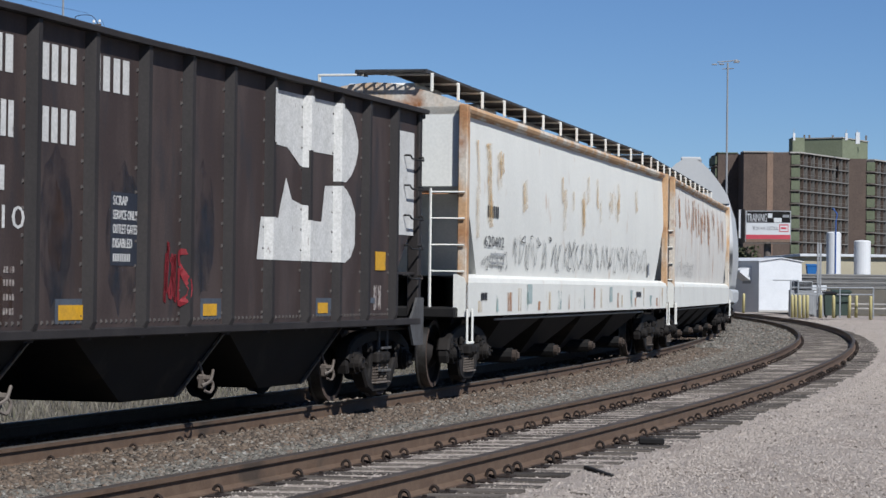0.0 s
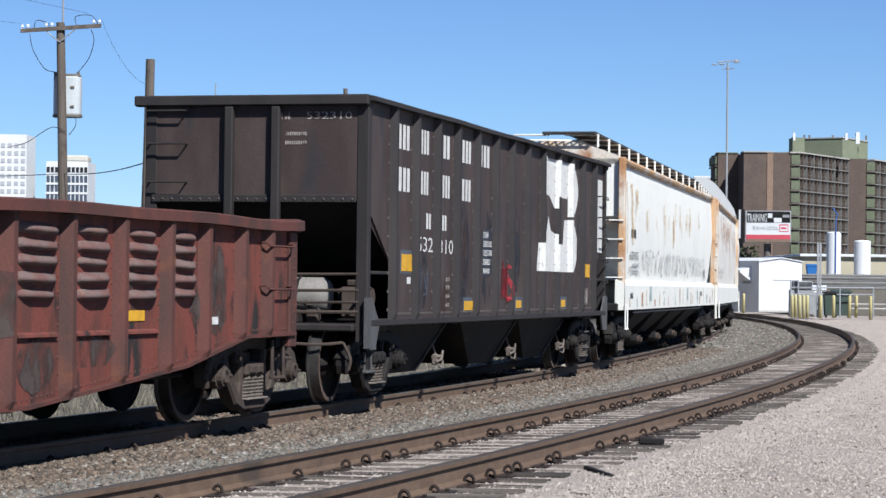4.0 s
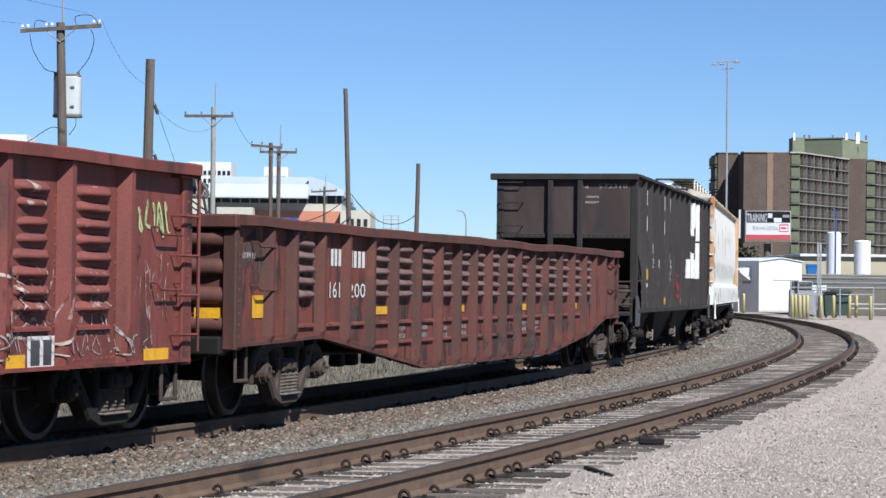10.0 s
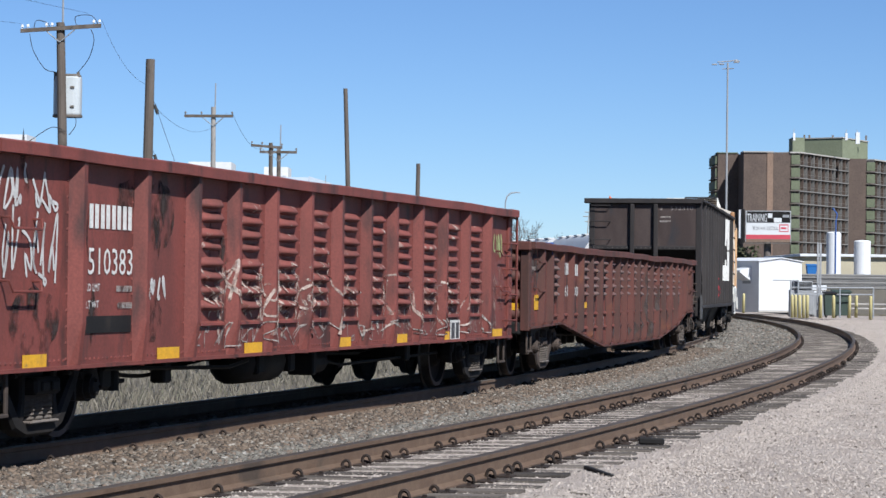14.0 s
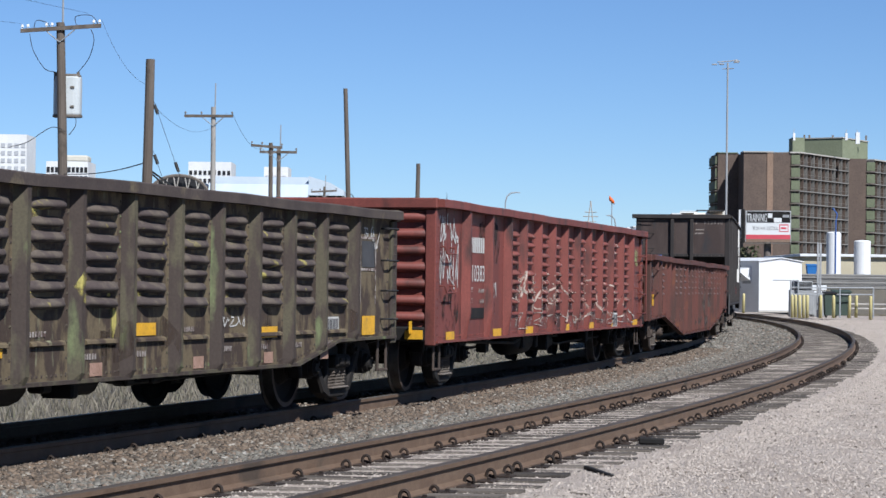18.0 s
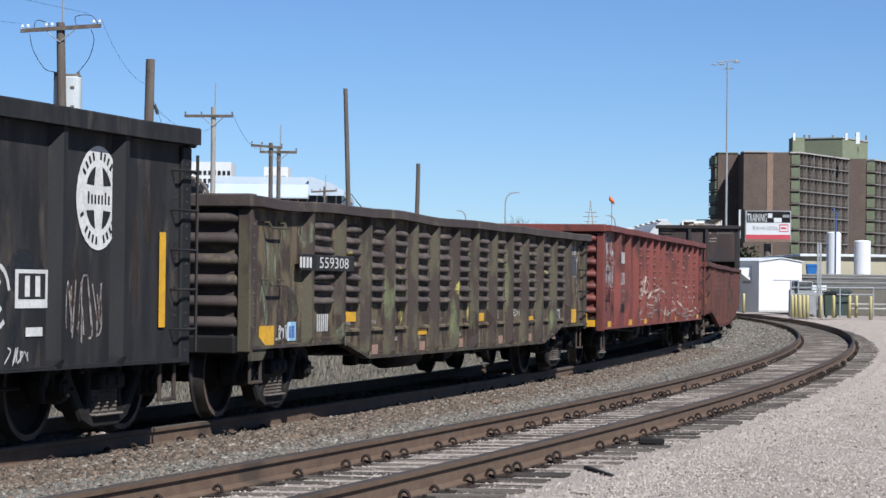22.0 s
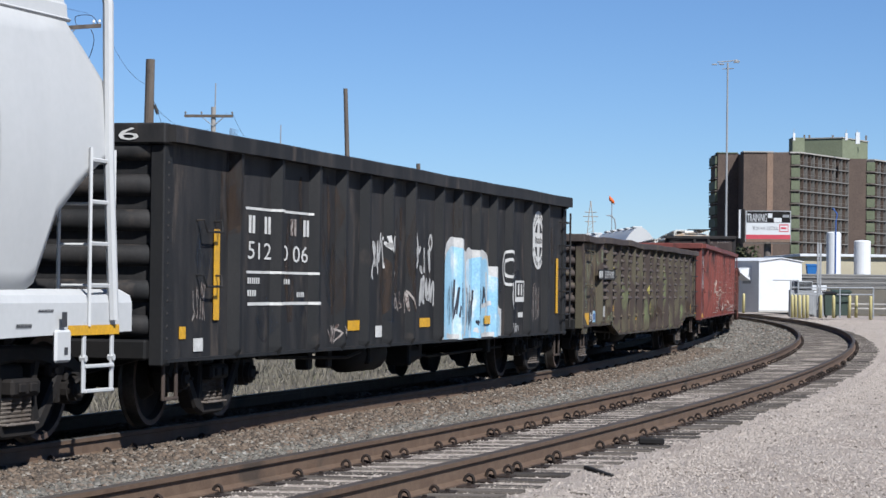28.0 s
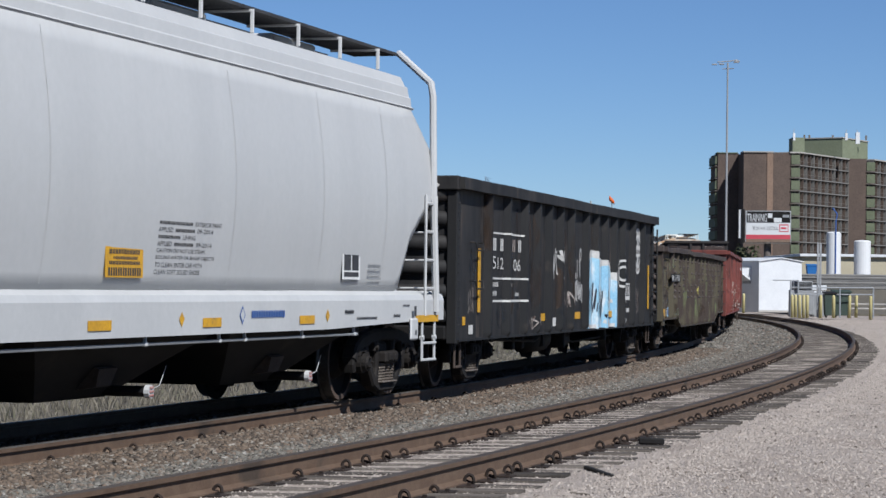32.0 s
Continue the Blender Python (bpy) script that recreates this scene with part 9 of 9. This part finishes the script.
# ---- skyline
def tower(x0, x1, z1, y, style, cols, rows, label):
    t = base("office_tower", pose(0, 0, 0))
    c = Mesh()
    c.box(x0, x1, y, y + 20, -1, z1)
    part("wall", c, M["haze_white"], t)
    w = (x1 - x0) / cols
    for k in range(cols):
        if style == "fins":
            c = Mesh()
            c.box(x0 + w * (k + 0.16), x0 + w * (k + 0.88), y - 0.2, y, 5, z1 - 5.5)
            part("window_strip", c, M["tower_glass"], t)
            c = Mesh()
            c.box(x0 + w * (k + 0.16), x0 + w * (k + 0.88), y - 0.2, y, z1 - 4.2, z1 - 2.2)
            part("window", c, M["darkglass"], t)
        else:
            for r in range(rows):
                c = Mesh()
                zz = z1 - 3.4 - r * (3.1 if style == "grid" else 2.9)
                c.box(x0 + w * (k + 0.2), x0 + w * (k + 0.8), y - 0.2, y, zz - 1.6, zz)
                # Pale towers: hazy glass colour lets the windows fade into the wall.
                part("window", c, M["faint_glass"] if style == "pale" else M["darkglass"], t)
    if style == "fins":
        for r in range(9):
            c = Mesh()
            c.box(x0 - 0.1, x1 + 0.1, y - 0.35, y, z1 - 9.0 - 3.6 * r, z1 - 8.2 - 3.6 * r)
            part("floor_band", c, M["haze_white"], t)
        c = Mesh()
        c.box(x0 + 5.5, x1 - 0.8, y + 4, y + 14, z1, z1 + 2.6, 0, 0.6)
        part("roof_room", c, M["cream"], t)
    tagged(t, label, "office tower", group="downtown skyline")


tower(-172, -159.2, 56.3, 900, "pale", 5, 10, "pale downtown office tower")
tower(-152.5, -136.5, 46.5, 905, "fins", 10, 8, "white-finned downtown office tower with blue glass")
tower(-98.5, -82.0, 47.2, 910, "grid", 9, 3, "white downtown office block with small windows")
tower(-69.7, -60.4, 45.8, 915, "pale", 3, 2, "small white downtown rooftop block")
# far lattice frame, street lamps, windsock and pylon
t = base("steel_frame", pose(0, 0, 0))
for x in (-7.6, -6.6, -5.7):
    c = Mesh()
    c.cyl((x, 300, -1), (x, 300, 9.9), 0.05, n=5)
    part("post", c, M["slab"], t)
for z in (8.2, 8.8, 9.3, 9.8):
    c = Mesh()
    c.box(-7.7, -5.6, 299.9, 300.1, z, z + 0.08)
    part("rail", c, M["slab"], t)
tagged(t, "faint pale steel frame far off", "steel frame")
for x, y, h, reach in ((7.85, 300.0, 13.6, 1.4), (2.9, 300.0, 11.2, -0.9), (21.9, 300.0, 10.8, -0.9)):
    t = base("street_lamp", pose(x, y, -0.7))
    c = Mesh()
    c.tube([(0, 0, 0), (0, 0, h - 1.2), (reach * 0.15, 0, h - 0.4), (reach * 0.5, 0, h), (reach, 0, h + 0.1)], 0.085, 6)
    part("pole", c, M["galv"], t)
    c = Mesh()
    c.box(min(reach, reach * 1.35), max(reach, reach * 1.35), -0.12, 0.12, h + 0.03, h + 0.14, 0, 0.02)
    part("lamp_head", c, M["galv"], t)
    tagged(t, "grey street lamp with a curved arm", "street lamp", group="street lamps")
t = base("windsock", pose(21.4, 300.0, -0.7))
c = Mesh()
c.cyl((0, 0, 0), (0, 0, 12.9), 0.06, n=6)
part("pole", c, M["galv"], t)
c = Mesh()
n = 10
c.loft([[(0.0 + q, a * math.cos(2 * math.pi * k / n), 12.8 - 0.9 * q + a * math.sin(2 * math.pi * k / n)) for k in range(n)] for q, a in ((-0.35, 0.34), (0.0, 0.33), (0.3, 0.26))], caps=False)
part("sock", c, M["orange"], t, "orange cloth sock")
tagged(t, "orange windsock on a slim pole", "windsock")
t = base("lattice_pylon", pose(37.4, 600.0, -0.7))
for sx in (-1, 1):
    c = Mesh()
    c.tube([(sx * 1.6, 0, 0), (sx * 0.5, 0, 19.0), (0, 0, 23.5)], 0.13, 5)
    part("leg", c, M["slab"], t)
for z, w in ((19.5, 1.9), (20.6, 1.5), (18.2, 1.4)):
    c = Mesh()
    c.tube([(-w, 0, z), (w, 0, z)], 0.12, 5)
    part("arm", c, M["slab"], t)
for k in range(6):
    c = Mesh()
    c.tube([(-0.9 + 0.05 * k, 0, 12 + k), (0.9 - 0.05 * k, 0, 13 + k)], 0.07, 4)
    part("web", c, M["slab"], t)
tagged(t, "faint grey lattice pylon on the horizon", "pylon")


def bare_tree(x, y, h, seed, label):
    r = random.Random(seed)
    t = base("bare_tree", pose(x, y, -0.7))
    trunk, crown = Mesh(), Mesh()

    def grow(p, d, ln, rad, depth):
        q = p + d * ln
        (trunk if depth < 2 else crown).cyl(p, q, rad, rad * 0.65, n=5 if depth < 2 else 3, caps=False)
        if depth >= 5:
            return
        for _ in range(3 if depth < 4 else 2):
            dd = (d + Vector((r.uniform(-0.75, 0.75), r.uniform(-0.75, 0.75), r.uniform(-0.1, 0.5)))).normalized()
            grow(q, dd, ln * r.uniform(0.62, 0.85), rad * 0.62, depth + 1)

    grow(Vector((0, 0, 0)), Vector((0, 0, 1)), h * 0.28, h * 0.018, 0)
    part("trunk", trunk, M["bark"], t)
    part("crown", crown, M["twig"], t)
    tagged(t, label, "tree", group="distant trees")


bare_tree(10.3, 300.0, 11.5, 3, "bare grey winter tree beyond the train")
bare_tree(12.2, 305.0, 10.0, 4, "bare grey winter tree beyond the train")
bare_tree(-0.8, 320.0, 9.3, 5, "bare grey winter tree far off")
bare_tree(1.2, 322.0, 9.0, 6, "bare grey winter tree far off")
bare_tree(21.0, 320.0, 8.0, 7, "bare grey winter tree far off")


def bush(x, y, z0, h, w, seed, n=700):
    """A leafy shrub: a short stem and many small leaf clumps with gaps."""
    r = np.random.default_rng(seed)
    t = base("shrub", pose(x, y, z0))
    c = Mesh()
    for k in range(4):
        c.tube([(0, 0, 0), (r.uniform(-0.3, 0.3) * w, r.uniform(-0.2, 0.2) * w, h * 0.6)], 0.06, 5)
    part("stem", c, M["bark"], t)
    cl = r.uniform(-0.42, 0.42, (9, 3)) * np.array([w, w * 0.7, h * 0.75]) + np.array([0, 0, h * 0.55])
    ctr = cl[r.integers(0, 9, n)] + r.normal(0, 0.12, (n, 3)) * np.array([w, w, h])
    ctr[:, 2] = np.clip(ctr[:, 2], 0.1, h * 1.05)
    v = (ctr[:, None] + r.normal(0, 0.16, (n, 4, 3))).reshape(-1, 3)
    f = np.array([(0, 1, 2), (0, 2, 3)])
    faces = (f[None] + 4 * np.arange(n)[:, None, None]).reshape(-1, 3)
    part("crown", fast_mesh("crown", v, faces, M["leaf"]), None, t)
    tagged(t, "dull green shrub against the brown building", "shrub", group="shrubs by the billboard")


bush(32.6, 262.0, -0.5, 6.2, 3.0, 1)
bush(34.4, 266.0, -0.5, 6.0, 3.2, 2)
bush(37.4, 268.0, -0.5, 5.2, 3.2, 3)

# ------------------------------------------------------------------ motion


def motions():
    for car, u, c in CARS:
        rows = []
        for k in range(33):
            t = float(k)
            l = u + run(t)
            (a, ha), (b, hb) = train_point(l + c, 0.02), train_point(l - c, 0.02)
            d = a - b
            mid = (a + b) / 2
            rz = math.atan2(d.y, d.x)
            rows.append((t, Matrix.Translation(mid) @ Matrix.Rotation(rz, 4, "Z") @ Matrix.Rotation(-math.asin(d.z / d.length), 4, "Y")))
        walk(car, rows)
    for ax, x in WHEELS:
        rows = []
        for k in range(161):
            t = k * 0.2
            rows.append((t, Matrix.Translation((x, CY, WHEEL_R + RISE)) @ Matrix.Rotation((run(t) + x) / WHEEL_R, 4, "Y")))
        walk(ax, rows)


motions()
